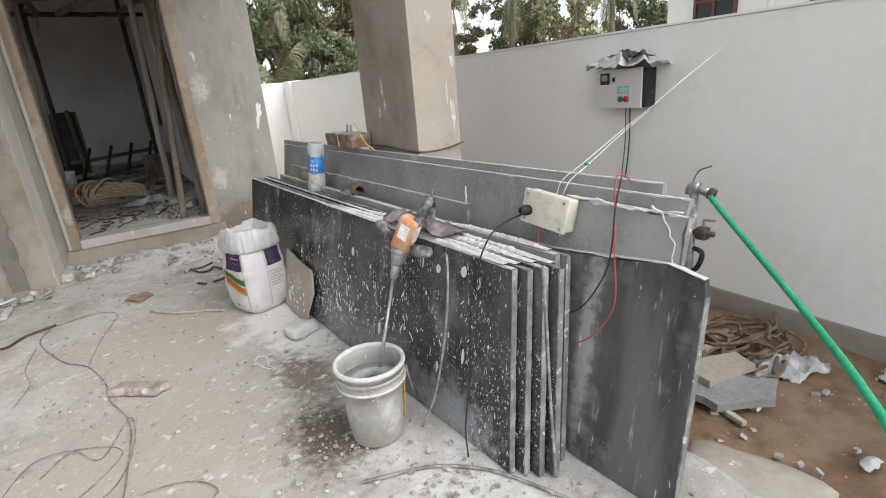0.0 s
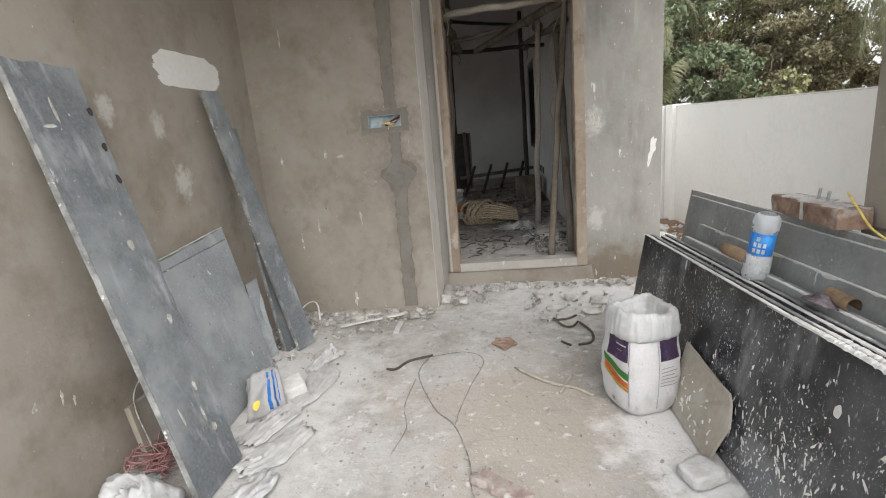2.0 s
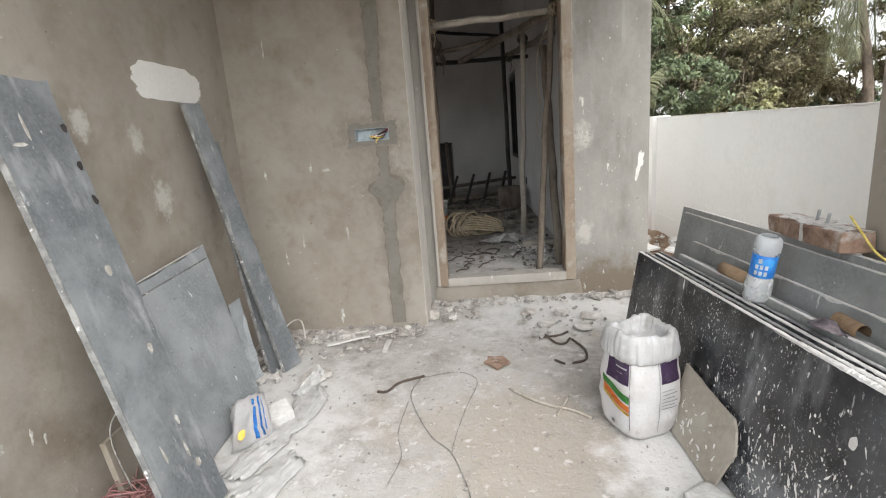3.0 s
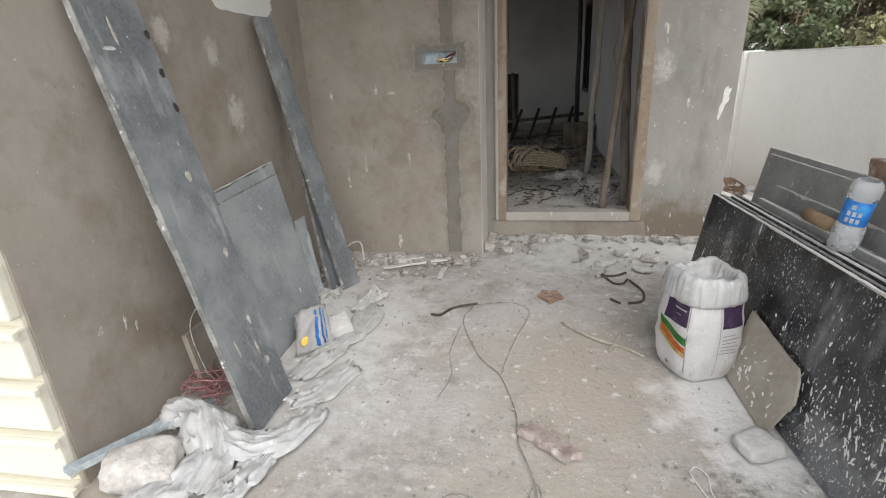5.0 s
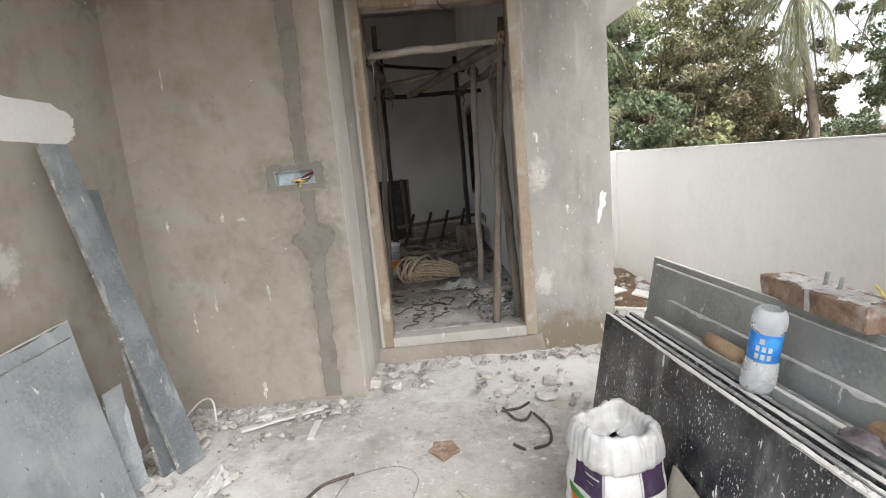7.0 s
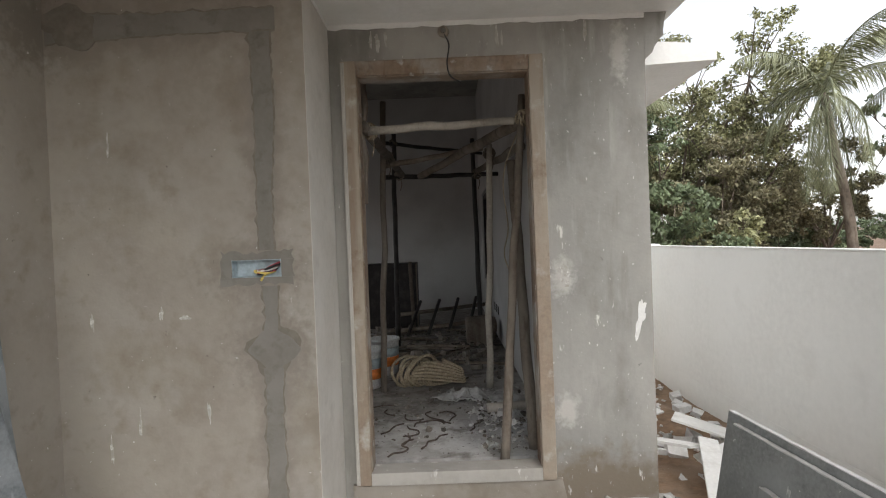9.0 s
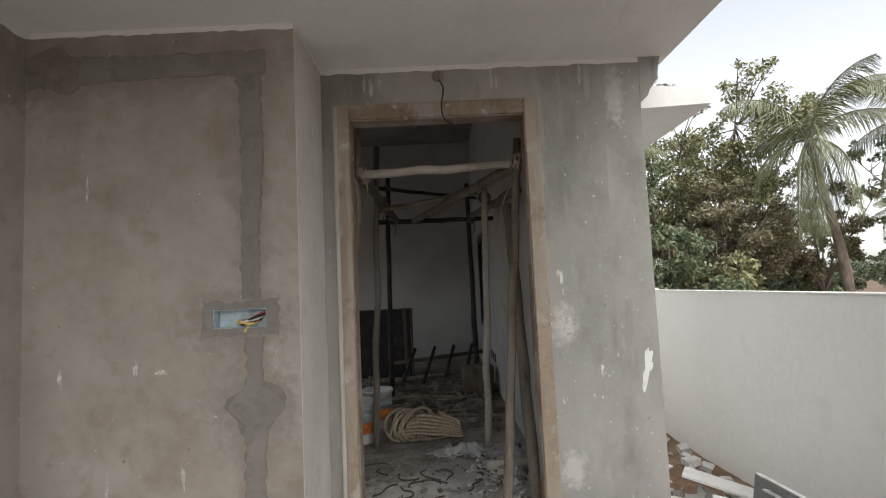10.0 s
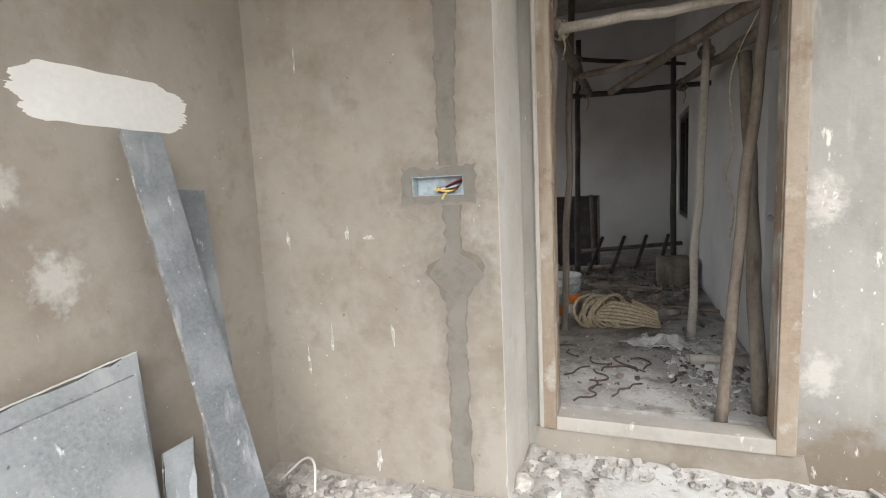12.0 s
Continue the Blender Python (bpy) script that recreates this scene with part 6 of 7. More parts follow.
lath(-0.578, 4.823, -0.107, 4.99, 0.035, 0.014, 0.022, -2)
lath(-0.12, 4.67, -0.11, 4.86, 0.042, 0.014, 0.008, -3)
lath(-0.52, 4.95, -0.3, 5.07, 0.025, 0.012, 0.02, 3)
single("bent_rod", tube(smooth_line([(-1.02, 4.98, 0.03), (-0.9, 5.03, 0.14), (-0.8, 4.98, 0.16), (-0.77, 4.93, 0.04)], 6), 0.006), PUTTY, "bent white rod in the rubble", "rod", "", "", True)
single("stone_strip", prism(worn([(0.47, 3.1, 0.004), (0.66, 2.955, 0.004), (0.72, 2.985, 0.004), (0.7, 3.02, 0.004), (0.53, 3.145, 0.004)], 0.03, 0.014, None, 8), (0.004, 0.006, 0.032)), MAROON_STONE, "broken strip of dusty reddish stone on the floor", "stone")
single("clay_chip", prism(worn([(0.57, 4.42, 0.004), (0.65, 4.32, 0.004), (0.74, 4.4, 0.004), (0.7, 4.5, 0.004), (0.6, 4.5, 0.004)], 0.04, 0.012, None, 9), (0, 0, 0.014)), BRICK, "flat reddish clay chip on the floor", "chip")
stones("rubble", [(-1.05, JOG, 4.88, 5.12, 0.012, 420, 0.01, 0.065), (-1.0, -0.2, 4.6, 4.95, 0.006, 120, 0.01, 0.05), (JOG + 0.02, 2.1, 5.48, 5.66, 0.01, 420, 0.009, 0.06), (JOG, 0.6, 5.2, 5.5, 0.006, 80, 0.01, 0.07),
                  (0.85, 1.55, 4.75, 5.4, 0.003, 80, 0.01, 0.06), (-0.6, 1.3, 1.9, 5.2, 0.0, 800, 0.004, 0.02), (0.2, 0.6, 2.9, 3.3, 0.0, 60, 0.006, 0.024), (0.95, 1.55, 1.6, 2.4, 0.001, 420, 0.004, 0.024), (0.9, 1.6, 2.3, 3.0, 0.001, 160, 0.006, 0.024), (1.1, 1.8, 1.1, 1.75, 0.001, 420, 0.004, 0.024), (1.6, 2.1, 0.6, 1.3, 0.001, 160, 0.006, 0.02), (-0.75, -0.4, 3.6, 4.4, 0.003, 80, 0.008, 0.035)],
       STONE, "crumbled mortar and plaster bits on the porch floor", "rubble", 11)
for k, (x, y, sx, sy, sz) in enumerate([(0.2, 5.3, 0.09, 0.08, 0.07), (0.31, 5.44, 0.07, 0.06, 0.04), (-0.45, 4.98, 0.1, 0.07, 0.05), (1.22, 5.22, 0.13, 0.09, 0.05), (1.42, 5.12, 0.14, 0.1, 0.05), (1.32, 4.92, 0.12, 0.14, 0.03), (1.1, 5.05, 0.16, 0.1, 0.025), (0.98, 5.3, 0.1, 0.09, 0.04)]):
    single("mortar_lump", rock((x, y, 0.0), (sx, sy, sz), 20 + k, 40 * k, 2), STONE, "pale lump of broken mortar on the floor", "rubble", "mortar lumps")

# plastic, packet and bits by the leaning slabs
single("boulder", rock((-0.92, 2.7, 0), (0.25, 0.2, 0.14), 5, 20), MORTAR, "pale rough stone against the side wall", "stone", "", "", True)
SHEET = "crumpled white plastic sheet round the slab's foot"
for k, (pts, w) in enumerate([([(-1.04, 3.0, 0.1), (-0.9, 2.98, 0.13), (-0.78, 2.9, 0.12), (-0.7, 2.78, 0.06), (-0.68, 2.62, 0.03)], 0.2), ([(-0.8, 2.96, 0.1), (-0.66, 2.88, 0.07), (-0.52, 2.9, 0.05), (-0.44, 3.02, 0.04), (-0.42, 3.15, 0.02)], 0.17),
                               ([(-0.72, 2.8, 0.06), (-0.78, 2.66, 0.05), (-0.86, 2.54, 0.03), (-0.94, 2.44, 0.02)], 0.22), ([(-0.5, 2.85, 0.02), (-0.56, 2.7, 0.02), (-0.62, 2.58, 0.01)], 0.15)]):
    single("plastic_sheet", ribbon(pts, w, 20 + k), PLASTIC_SHEET, SHEET, "plastic sheet", "plastic by the slabs", "", True)
for k, (pts, w) in enumerate([([(-0.57, 3.18, 0.005), (-0.47, 3.32, 0.01), (-0.38, 3.52, 0.008)], 0.2), ([(-0.6, 3.62, 0.01), (-0.5, 3.8, 0.015), (-0.46, 4.0, 0.012), (-0.5, 4.2, 0.01)], 0.19), ([(-0.64, 3.38, 0.01), (-0.58, 3.56, 0.012), (-0.52, 3.75, 0.01)], 0.18), ([(-0.58, 4.12, 0.01), (-0.52, 4.24, 0.05), (-0.49, 4.34, 0.09)], 0.1)]):
    single("plastic_sheet", ribbon(pts, w, 40 + k, 5, 0.02), DUSTY_PAPER, "dusty white plastic strip on the floor", "plastic sheet", "plastic by the slabs", "", True)
bar = thing("metal_channel", "galvanised metal channel lying against the wall", "metal bar", (-1.05, 2.78, 0.1))
for lo, hi in (((-0.02, -0.015, -0.22), (0.02, -0.012, 0.4)), ((-0.02, -0.012, -0.22), (-0.017, 0.012, 0.4)), ((0.017, -0.012, -0.22), (0.02, 0.012, 0.4))):
    part("flange", boxed(lo, hi, aim((0, 0, 0), (0.12, 0.37, -0.07))), GALVANISED, bar)
wr = random.Random(9)
tangle = thing("wire_bundle", "tangle of dusty red wires by the wall", "wire", (-1.0, 3.27, 0))
for k in range(14):
    part("strand", tube(smooth_line([(wr.uniform(-0.12, 0.14), wr.uniform(-0.14, 0.14), 0.02 + 0.09 * wr.random()) for _ in range(6)], 5), 0.003, None, 6), PINK_WIRE, tangle, "", True)
single("wire", tube(smooth_line([(-1.0, 3.25, 0.05), (-1.09, 3.3, 0.3), (-1.05, 3.35, 0.42), (-1.0, 3.42, 0.44), (-0.95, 3.44, 0.36)], 6), 0.004), DUSTY_CABLE, "loose black wire against the wall", "wire", "", "", True)
single("plaster_board", boxed((-0.014, -0.16, 0), (0.014, 0.16, 0.3), pose(-1.06, 3.42, 0.0, 0, -8, 0), 0.004), CEMENT, "small plaster-stained board behind the slabs", "board")
def fold_sheet(p, u, v, seed, amp=0.02, n=12, u0=0.0, u1=1.0, v0=0.0, v1=1.0, lift=0.0):
    """A creased stiff sheet spanned by u and v from p; the bounds cut a printed panel out of it."""
    p, u, v = Vector(p), Vector(u), Vector(v)
    nrm, bm = u.cross(v).normalized(), bmesh.new()
    g = {}
    for i in range(n + 1):
        for j in range(n + 1):
            a, b = u0 + (u1 - u0) * i / n, v0 + (v1 - v0) * j / n
            w = amp * (abs(math.sin(a * 7 + 2 * noise.noise(Vector((a * 2, b * 2, seed))))) - 0.5 + 1.2 * noise.noise(Vector((a * 3, b * 4, seed))))
            g[i, j] = bm.verts.new(p + u * (a + 0.06 * noise.noise(Vector((b * 5, seed, 0)))) * (1 - 0.35 * b) + v * (b + 0.08 * noise.noise(Vector((a * 5, seed, 6)))) + nrm * (w + lift))
    for i in range(n):
        for j in range(n):
            bm.faces.new((g[i, j], g[i + 1, j], g[i + 1, j + 1], g[i, j + 1]))
    bmesh.ops.solidify(bm, geom=bm.faces[:], thickness=0.0012)
    return bm


packet = thing("paper_packet", "torn white and blue printed packet standing by the slabs", "packet", (-0.72, 3.56, 0.0))
pu, pv = (0.17, 0.15, 0.0), (-0.02, 0.16, 0.2)
part("wrapper", fold_sheet((0, 0, 0.012), pu, pv, 3), SACK, packet, "", True)
for k, (a0, a1) in enumerate(((0.55, 0.64), (0.72, 0.78), (0.86, 0.89))):
    part("printed_band", fold_sheet((0, 0, 0.012), pu, pv, 3, 0.02, 8, a0, a1, 0.08, 0.92, 0.002 if Vector(pu).cross(Vector(pv)).x > 0 else -0.003), BLUE_PRINT, packet, "blue printed band", True)
part("printed_spot", blotch((0.045, 0.05, 0.085), (0.75, 0.66, 0), (-0.08, 0.62, 0.78), 0.02, 0.024, (0.002, -0.004, 0.003), 6, 0.1, 18), YELLOW_PRINT, packet, "yellow printed emblem")
part("side_flap", fold_sheet((-0.04, 0.12, 0.012), (0.1, 0.16, 0.0), (-0.04, 0.1, 0.14), 8, 0.025), SACK, packet, "", True)
single("foam_block", boxed((-0.075, -0.065, 0), (0.075, 0.065, 0.07), pose(-0.58, 3.85, 0.02, 10, -8, 35), 0.007), DUST, "chipped white block among the plastic", "block")
single("stone_shard", prism(worn([(-0.62, 4.3, 0.006), (-0.5, 4.22, 0.006), (-0.42, 4.36, 0.006), (-0.53, 4.5, 0.006)], 0.05, 0.01, None, 3), (0, 0.01, 0.03)), STONE, "grey stone shard at the strip's foot", "stone")
stones("corner_rubble", [(-1.1, -0.75, 4.3, 5.0, 0.0, 150, 0.015, 0.1)], STONE, "loose rubble behind the leaning strips", "rubble", 14)

# ---------- switch box and lamp wire ----------
jbox = thing("switch_box", "pale blue metal switch box with loose wires in the wall", "switch box", (-0.132, FL + 0.04, 1.512))
part("back", boxed((-0.125, 0.02, -0.044), (0.125, 0.024, 0.044)), BOX_METAL, jbox)
for lo, hi in (((-0.125, -0.04, 0.041), (0.125, 0.02, 0.0437)), ((-0.125, -0.04, -0.0437), (0.125, 0.02, -0.041)), ((-0.1243, -0.04, -0.041), (-0.121, 0.02, 0.041)), ((0.121, -0.04, -0.041), (0.1237, 0.02, 0.041))):
    part("side", boxed(lo, hi), BOX_METAL, jbox)
jr = random.Random(4)
for k, mt in enumerate((RED_WIRE, BLACK, PINK_WIRE, WHITE_WIRE, BLACK, RED_WIRE, YELLOW_WIRE)):
    x = 0.11 - 0.006 * k
    part("loose_wire", tube(smooth_line([(x, 0.015, 0.03 - 0.008 * k), (x - 0.04 + 0.01 * jr.random(), -0.03 - 0.02 * jr.random(), 0.01 - 0.006 * k), (x - 0.09, -0.035 + 0.02 * jr.random(), -0.02 + 0.01 * jr.random()), (x - 0.1 + 0.05 * jr.random(), -0.03, -0.035 + 0.03 * jr.random()), (x - 0.03, -0.01, -0.01)] + ([(x - 0.05, -0.05, -0.06)] if mt is YELLOW_WIRE else []), 5), 0.0058, None, 6), mt, jbox, "", True)
lamp = thing("lamp_outlet", "open ceiling-light outlet with a hanging wire above the door", "lamp outlet", (0.85, FR, 2.875))
part("rosette", lathe([(0.035, 0), (0.033, 0.012), (0.02, 0.02), (0.015, 0.021)], 16, None, aim((0, 0, 0), (0, -1, 0))), CEMENT, lamp, "cement-smeared outlet ring", True)
part("hanging_wire", tube(smooth_line([(0, -0.01, -0.01), (0.03, -0.03, -0.09), (0.015, -0.045, -0.2), (0.03, -0.05, -0.28), (0.09, -0.05, -0.32)], 6), 0.004), BLACK, lamp, "thin black wire", True)

# ---------- the room behind the doorway ----------
def pole(p, q, r, mat=WOOD, seed=0, label="rough wooden scaffold pole", end=None):
    p, q = Vector(p), Vector(q)
    n = 14
    side = (q - p).normalized().orthogonal()
    up = (q - p).normalized().cross(side)
    pts = [p.lerp(q, k / n) + (side * noise.noise(Vector((k * 0.35, seed, 0))) + up * noise.noise(Vector((k * 0.35, seed, 7)))) * 0.018 * math.sin(math.pi * k / n) for k in range(n + 1)]
    return single("scaffold_pole", tube(pts, r, None, 10, end or r * 0.85, 0.12, seed), mat, label, "pole", "scaffold in the room", "", True)


Z = INZ
pole((1.18, 7.42, Z), (1.25, 7.3, 2.5), 0.034, PALE_WOOD, 1, "pale debarked upright scaffold pole")
pole((1.142, 5.83, Z), (1.39, 6.2, 2.62), 0.032, WOOD, 2, "upright scaffold pole close behind the doorway")
pole((1.36, 6.0, Z), (1.33, 6.45, 2.2), 0.042, WOOD, 3, "thick upright scaffold pole")
pole((0.17, 7.41, Z), (0.29, 7.2, 2.9), 0.03, WOOD, 4, "thin brown upright scaffold pole")
# the near-black poles have the room's shade put into their colour
pole((0.1, 9.5, Z), (0.17, 9.3, 3.15), 0.035, DARK_AND_SHADED_WOOD, 5, "upright scaffold pole darkened for the room's shade")
pole((1.3, 10.4, Z), (1.26, 10.2, 3.15), 0.04, DARK_AND_SHADED_WOOD, 6, "upright scaffold pole darkened for the room's shade")
pole((0.3, 6.15, 2.4), (1.5, 6.3, 2.475), 0.032, PALE_WOOD, 7, "pale horizontal scaffold pole")
pole((1.47, 6.05, 2.46), (0.55, 8.3, 2.36), 0.042, WOOD, 8, "slanting scaffold pole with a sawn end")
pole((0.28, 6.1, 2.42), (0.33, 8.6, 2.42), 0.04, WOOD, 9, "horizontal scaffold pole running inward")
pole((0.1, 8.5, 2.39), (1.45, 8.5, 2.38), 0.03, DARK_AND_SHADED_WOOD, 10, "horizontal scaffold pole darkened for the room's shade")
pole((1.4, 6.4, 2.3), (1.18, 8.8, 2.44), 0.036, WOOD, 11, "horizontal scaffold pole running inward")
pole((0.05, 9.3, 2.95), (1.4, 10.25, 2.93), 0.026, DARK_AND_SHADED_WOOD, 12, "horizontal scaffold pole darkened for the room's shade")
pole((0.25, 7.4, 2.35), (1.2, 7.5, 2.5), 0.028, WOOD, 13, "thin horizontal scaffold pole")
pole((0.25, 6.19, Z + 1.7), (0.275, 6.185, 2.85), 0.03, WOOD, 14, "short upright scaffold pole")
single("log", tube([(1.1, 6.72, Z + 0.04), (1.5, 6.78, Z + 0.04)], 0.038, None, 12), PALE_WOOD, "short pale log on the room floor", "log", "", "", True)
single("pole_stub", tube([(0.45, 8.6, Z + 0.03), (1.05, 9.0, Z + 0.04)], 0.022, None, 8), WOOD, "thin pole on the room floor", "pole", "", "", True)
# lashings
for k, (x, y, z) in enumerate([(0.31, 6.2, 2.41), (1.39, 6.16, 2.45), (0.3, 7.3, 2.41), (1.25, 7.35, 2.42), (0.3, 8.45, 2.4), (1.2, 8.5, 2.39), (0.155, 9.34, 2.95)]):
    bm = bmesh.new()
    rr = random.Random(k)
    for j in range(5):
        tilt = pose(x, y, z, rr.uniform(0, 90), rr.uniform(0, 90), rr.uniform(0, 180))
        tube([tilt @ Vector((0.055 * math.cos(a), 0.055 * math.sin(a), 0.012 * math.sin(3 * a))) for a in np.linspace(0, 6.2, 14)], 0.008, bm, 6)
    tube(smooth_line([(x, y, z), (x + 0.03, y - 0.03, z - 0.1), (x + 0.01, y - 0.02, z - 0.18)], 4), 0.005, bm, 5)
    single("rope_lashing", bm, ROPE if k < 2 else WOOD, "coir rope lashing a scaffold joint", "lashing", "scaffold lashings", "", True)
single("hanging_string", tube(smooth_line([(1.4, 6.3, 2.46), (1.3, 6.5, 2.2), (1.28, 6.58, 2.0), (1.31, 6.6, 1.7), (1.27, 6.58, 1.5), (1.32, 6.6, 1.3), (1.3, 6.6, 1.1)], 6), 0.005), ROPE, "frayed string hanging from the scaffold", "string", "", "", True)

# coil of rope
coil = thing("rope_coil", "thick coil of pale coir rope on the room floor", "rope", (0.58, 7.55, Z))
cr = random.Random(2)
for k in range(15):
    x, f = -0.2 + 0.028 * k, k / 14
    rr = (0.135 + 0.03 * math.sin(math.pi * min(1, f * 1.6)) - 0.06 * f) * cr.uniform(0.88, 1.06)
    slant, tip_z = 0.1 + 0.06 * f + cr.uniform(-0.025, 0.025), cr.uniform(-0.05, 0.05)
    pts = [(x + slant * math.cos(a) + tip_z * math.sin(a), 1.15 * rr * math.cos(a + 0.2) + cr.uniform(-0.003, 0.003), max(0.018, rr + 0.012 + rr * math.sin(a) * (1 + 0.1 * math.sin(2 * a + k)))) for a in np.linspace(0.9 * k, 0.9 * k + 6.28, 28)]
    part("turn", tube(pts, 0.0145, None, 7), ROPE, coil, "", True)
for k in range(6):
    up = 0.05 + 0.028 * k
    pts = smooth_line([(-0.2 + 0.03 * k, -0.13, up + 0.06), (0.02, -0.19 + 0.015 * k, 0.07 + up), (0.24, -0.17 + 0.02 * k, 0.05 + up * 0.8), (0.36 - 0.008 * k, -0.1 + 0.02 * k, 0.03 + up * 0.6), (0.33, 0.02, 0.05 + up * 0.6), (0.15, 0.08, 0.09 + up * 0.8)], 6)
    part("loose_turn", tube(pts, 0.0135, None, 7), ROPE, coil, "", True)
single("paper_sheet", crumple((0.95, 7.12, Z), (0.55, 0.32), -10, 41, 0.075, 7, 0.25, 34), DUSTY_PAPER, "crumpled white paper on the room floor", "paper", "", "", True)
single("paper_sheet", crumple((1.3, 7.0, Z), (0.3, 0.4), 30, 42, 0.05, 6, 0.2, 20), DUSTY_PAPER, "crumpled white paper on the room floor", "paper", "", "", True)
# paint buckets by the wall
pail = thing("paint_bucket", "white plastic paint bucket with an orange and blue label", "bucket", (0.0, 7.6, Z))
part("body", lathe([(0.12, 0), (0.135, 0.01), (0.155, 0.36), (0.165, 0.362), (0.165, 0.385), (0.15, 0.386), (0.148, 0.34), (0.01, 0.335)], 28), WHITE_PRINT, pail, "", True)
part("label", lathe([(0.143, 0.1), (0.1445, 0.1), (0.1495, 0.2), (0.147, 0.2)], 28), ORANGE_PRINT, pail, "orange label band", True)
part("label", lathe([(0.149, 0.205), (0.1505, 0.205), (0.1545, 0.3), (0.152, 0.3)], 28), BOX_METAL, pail, "pale blue label band", True)
pail2 = copy_thing(pail, pose(0.1, 8.1, Z, 0, 0, 40))
# dark cabinet, ladder and planks at the back
cab = thing("dark_cabinet", "dark wooden cabinet standing against the back of the room", "cabinet", (0.0, 11.1, Z))
part("body", boxed((-0.7, -0.15, 0), (0.3, 0.25, 1.08), None, 0.01), DARK_AND_SHADED_WOOD, cab)
part("door", boxed((-0.2, -0.172, 0.05), (0.26, -0.15, 1.04), None, 0.006), DARK_AND_SHADED_WOOD, cab)
part("edge_strip", boxed((0.285, -0.16, 0.02), (0.305, -0.15, 1.07)), WOOD, cab)
ladder = thing("wooden_ladder", "rough wooden ladder lying on the floor debris", "ladder", (0.7, 10.4, Z))
for a, b in (((-0.7, 0.0, 0.3), (0.75, 0.5, 0.36)), ((-0.7, -0.3, 0.1), (0.75, 0.2, 0.14))):
    part("rail", tube([a, b], 0.03, None, 8), WOOD, ladder, "", True)
for k in range(4):
    x = -0.4 + 0.3 * k
    part("rung", tube([(x - 0.1, -0.32 + x * 0.34, 0.06), (x + 0.07, 0.32 + x * 0.34, 0.48)], 0.026, None, 8), DARK_AND_SHADED_WOOD, ladder, "", True)
single("leaning_stick", tube([(0.25, 10.6, Z), (0.2, 10.85, 1.3)], 0.03, None, 8), WOOD, "thin pole leaning on the cabinet", "pole", "", "", True)
single("debris_sack", rock((1.25, 9.6, Z), (0.42, 0.4, 0.36), 12, 0), WOOD, "filled jute sack on the room floor", "sack", "", "", True)
stones("room_debris", [(-0.6, 1.45, 8.0, 10.8, Z, 420, 0.02, 0.16), (0.0, 1.45, 6.2, 8.0, Z, 240, 0.008, 0.05), (1.0, 1.5, 5.95, 7.2, Z, 160, 0.01, 0.06)], DARK_RUBBLE, "rubble and dust on the room floor", "rubble", 21)
stones("white_debris", [(0.95, 1.5, 6.0, 7.4, Z, 360, 0.008, 0.055), (1.2, 1.5, 6.3, 7.2, Z, 40, 0.04, 0.11), (0.4, 1.2, 6.0, 6.8, Z, 160, 0.004, 0.02)], DUST, "white plaster bits on the room floor", "rubble", 22)
wr = random.Random(13)
for k in range(13):
    p, a, pts = [wr.uniform(0.2, 1.1), wr.uniform(6.15, 7.0)], wr.uniform(0, 6.28), []
    for i in range(wr.randint(4, 7)):
        pts.append(tuple(p))
        a += wr.uniform(-1.3, 1.3)
        p = [p[0] + 0.065 * math.cos(a), p[1] + 0.065 * math.sin(a)]
    floor_wire(pts, 0.0062, RUST, "curled rusty wire on the room floor", "wire", Z)
for k in range(14):
    x, y, a = wr.uniform(-0.3, 1.2), wr.uniform(8.2, 10.2), wr.uniform(-0.5, 0.5)
    l = wr.uniform(0.25, 0.6)
    floor_wire([(x - l * math.cos(a), y - l * math.sin(a)), (x, y + 0.02), (x + l * math.cos(a), y + l * math.sin(a))], 0.018, WOOD, "broken stick among the room debris", "stick", Z + 0.03 * (k % 4))
leaf = thing("door_2", "blue-grey painted door leaf in the side opening", "door", (1.585, 6.0, INZ + 0.022))
leaf["kind"] = "structure"
part("panel", boxed((-0.016, 0, 0), (0.016, 0.7, 2.02), None, 0.003), LEAF_BLUE, leaf)
part("knob", lathe([(0.012, 0), (0.012, 0.03), (0.022, 0.045), (0.012, 0.06), (0.003, 0.061)], 14, None, aim((-0.016, 0.62, 1.0), (-1, 0.62, 1.0))), STEEL, leaf, "", True)
# window and sockets on the room's side wall
win = thing("window_1", "dark window frame with a small bright gap", "window", (1.58, 11.55, 0.9))
win["kind"] = "structure"
for lo, hi in (((-0.04, -0.65, 0), (0.04, -0.58, 1.55)), ((-0.04, 0.58, 0), (0.04, 0.65, 1.55)), ((-0.04, -0.58, 1.48), (0.04, 0.58, 1.55)), ((-0.04, -0.58, 0), (0.04, 0.58, 0.06)), ((-0.03, -0.03, 0.06), (0.03, 0.03, 1.48))):
    part("window_frame", boxed(lo, hi), DARK_AND_SHADED_WOOD, win)
part("pane", boxed((0.0, -0.58, 0.12), (0.006, 0.58, 1.48)), GLASS_DARK, win)
for y in (9.75, 10.0, 10.25):
    # solid plate; its dark colour paints the shade of an open socket
    single("wall_socket", boxed((1.512, y - 0.05, 0.55), (1.52, y + 0.05, 0.66)), DARK_AND_SHADED_WOOD, "dark plate standing for the shade in a wall socket's hole", "socket", "wall sockets")

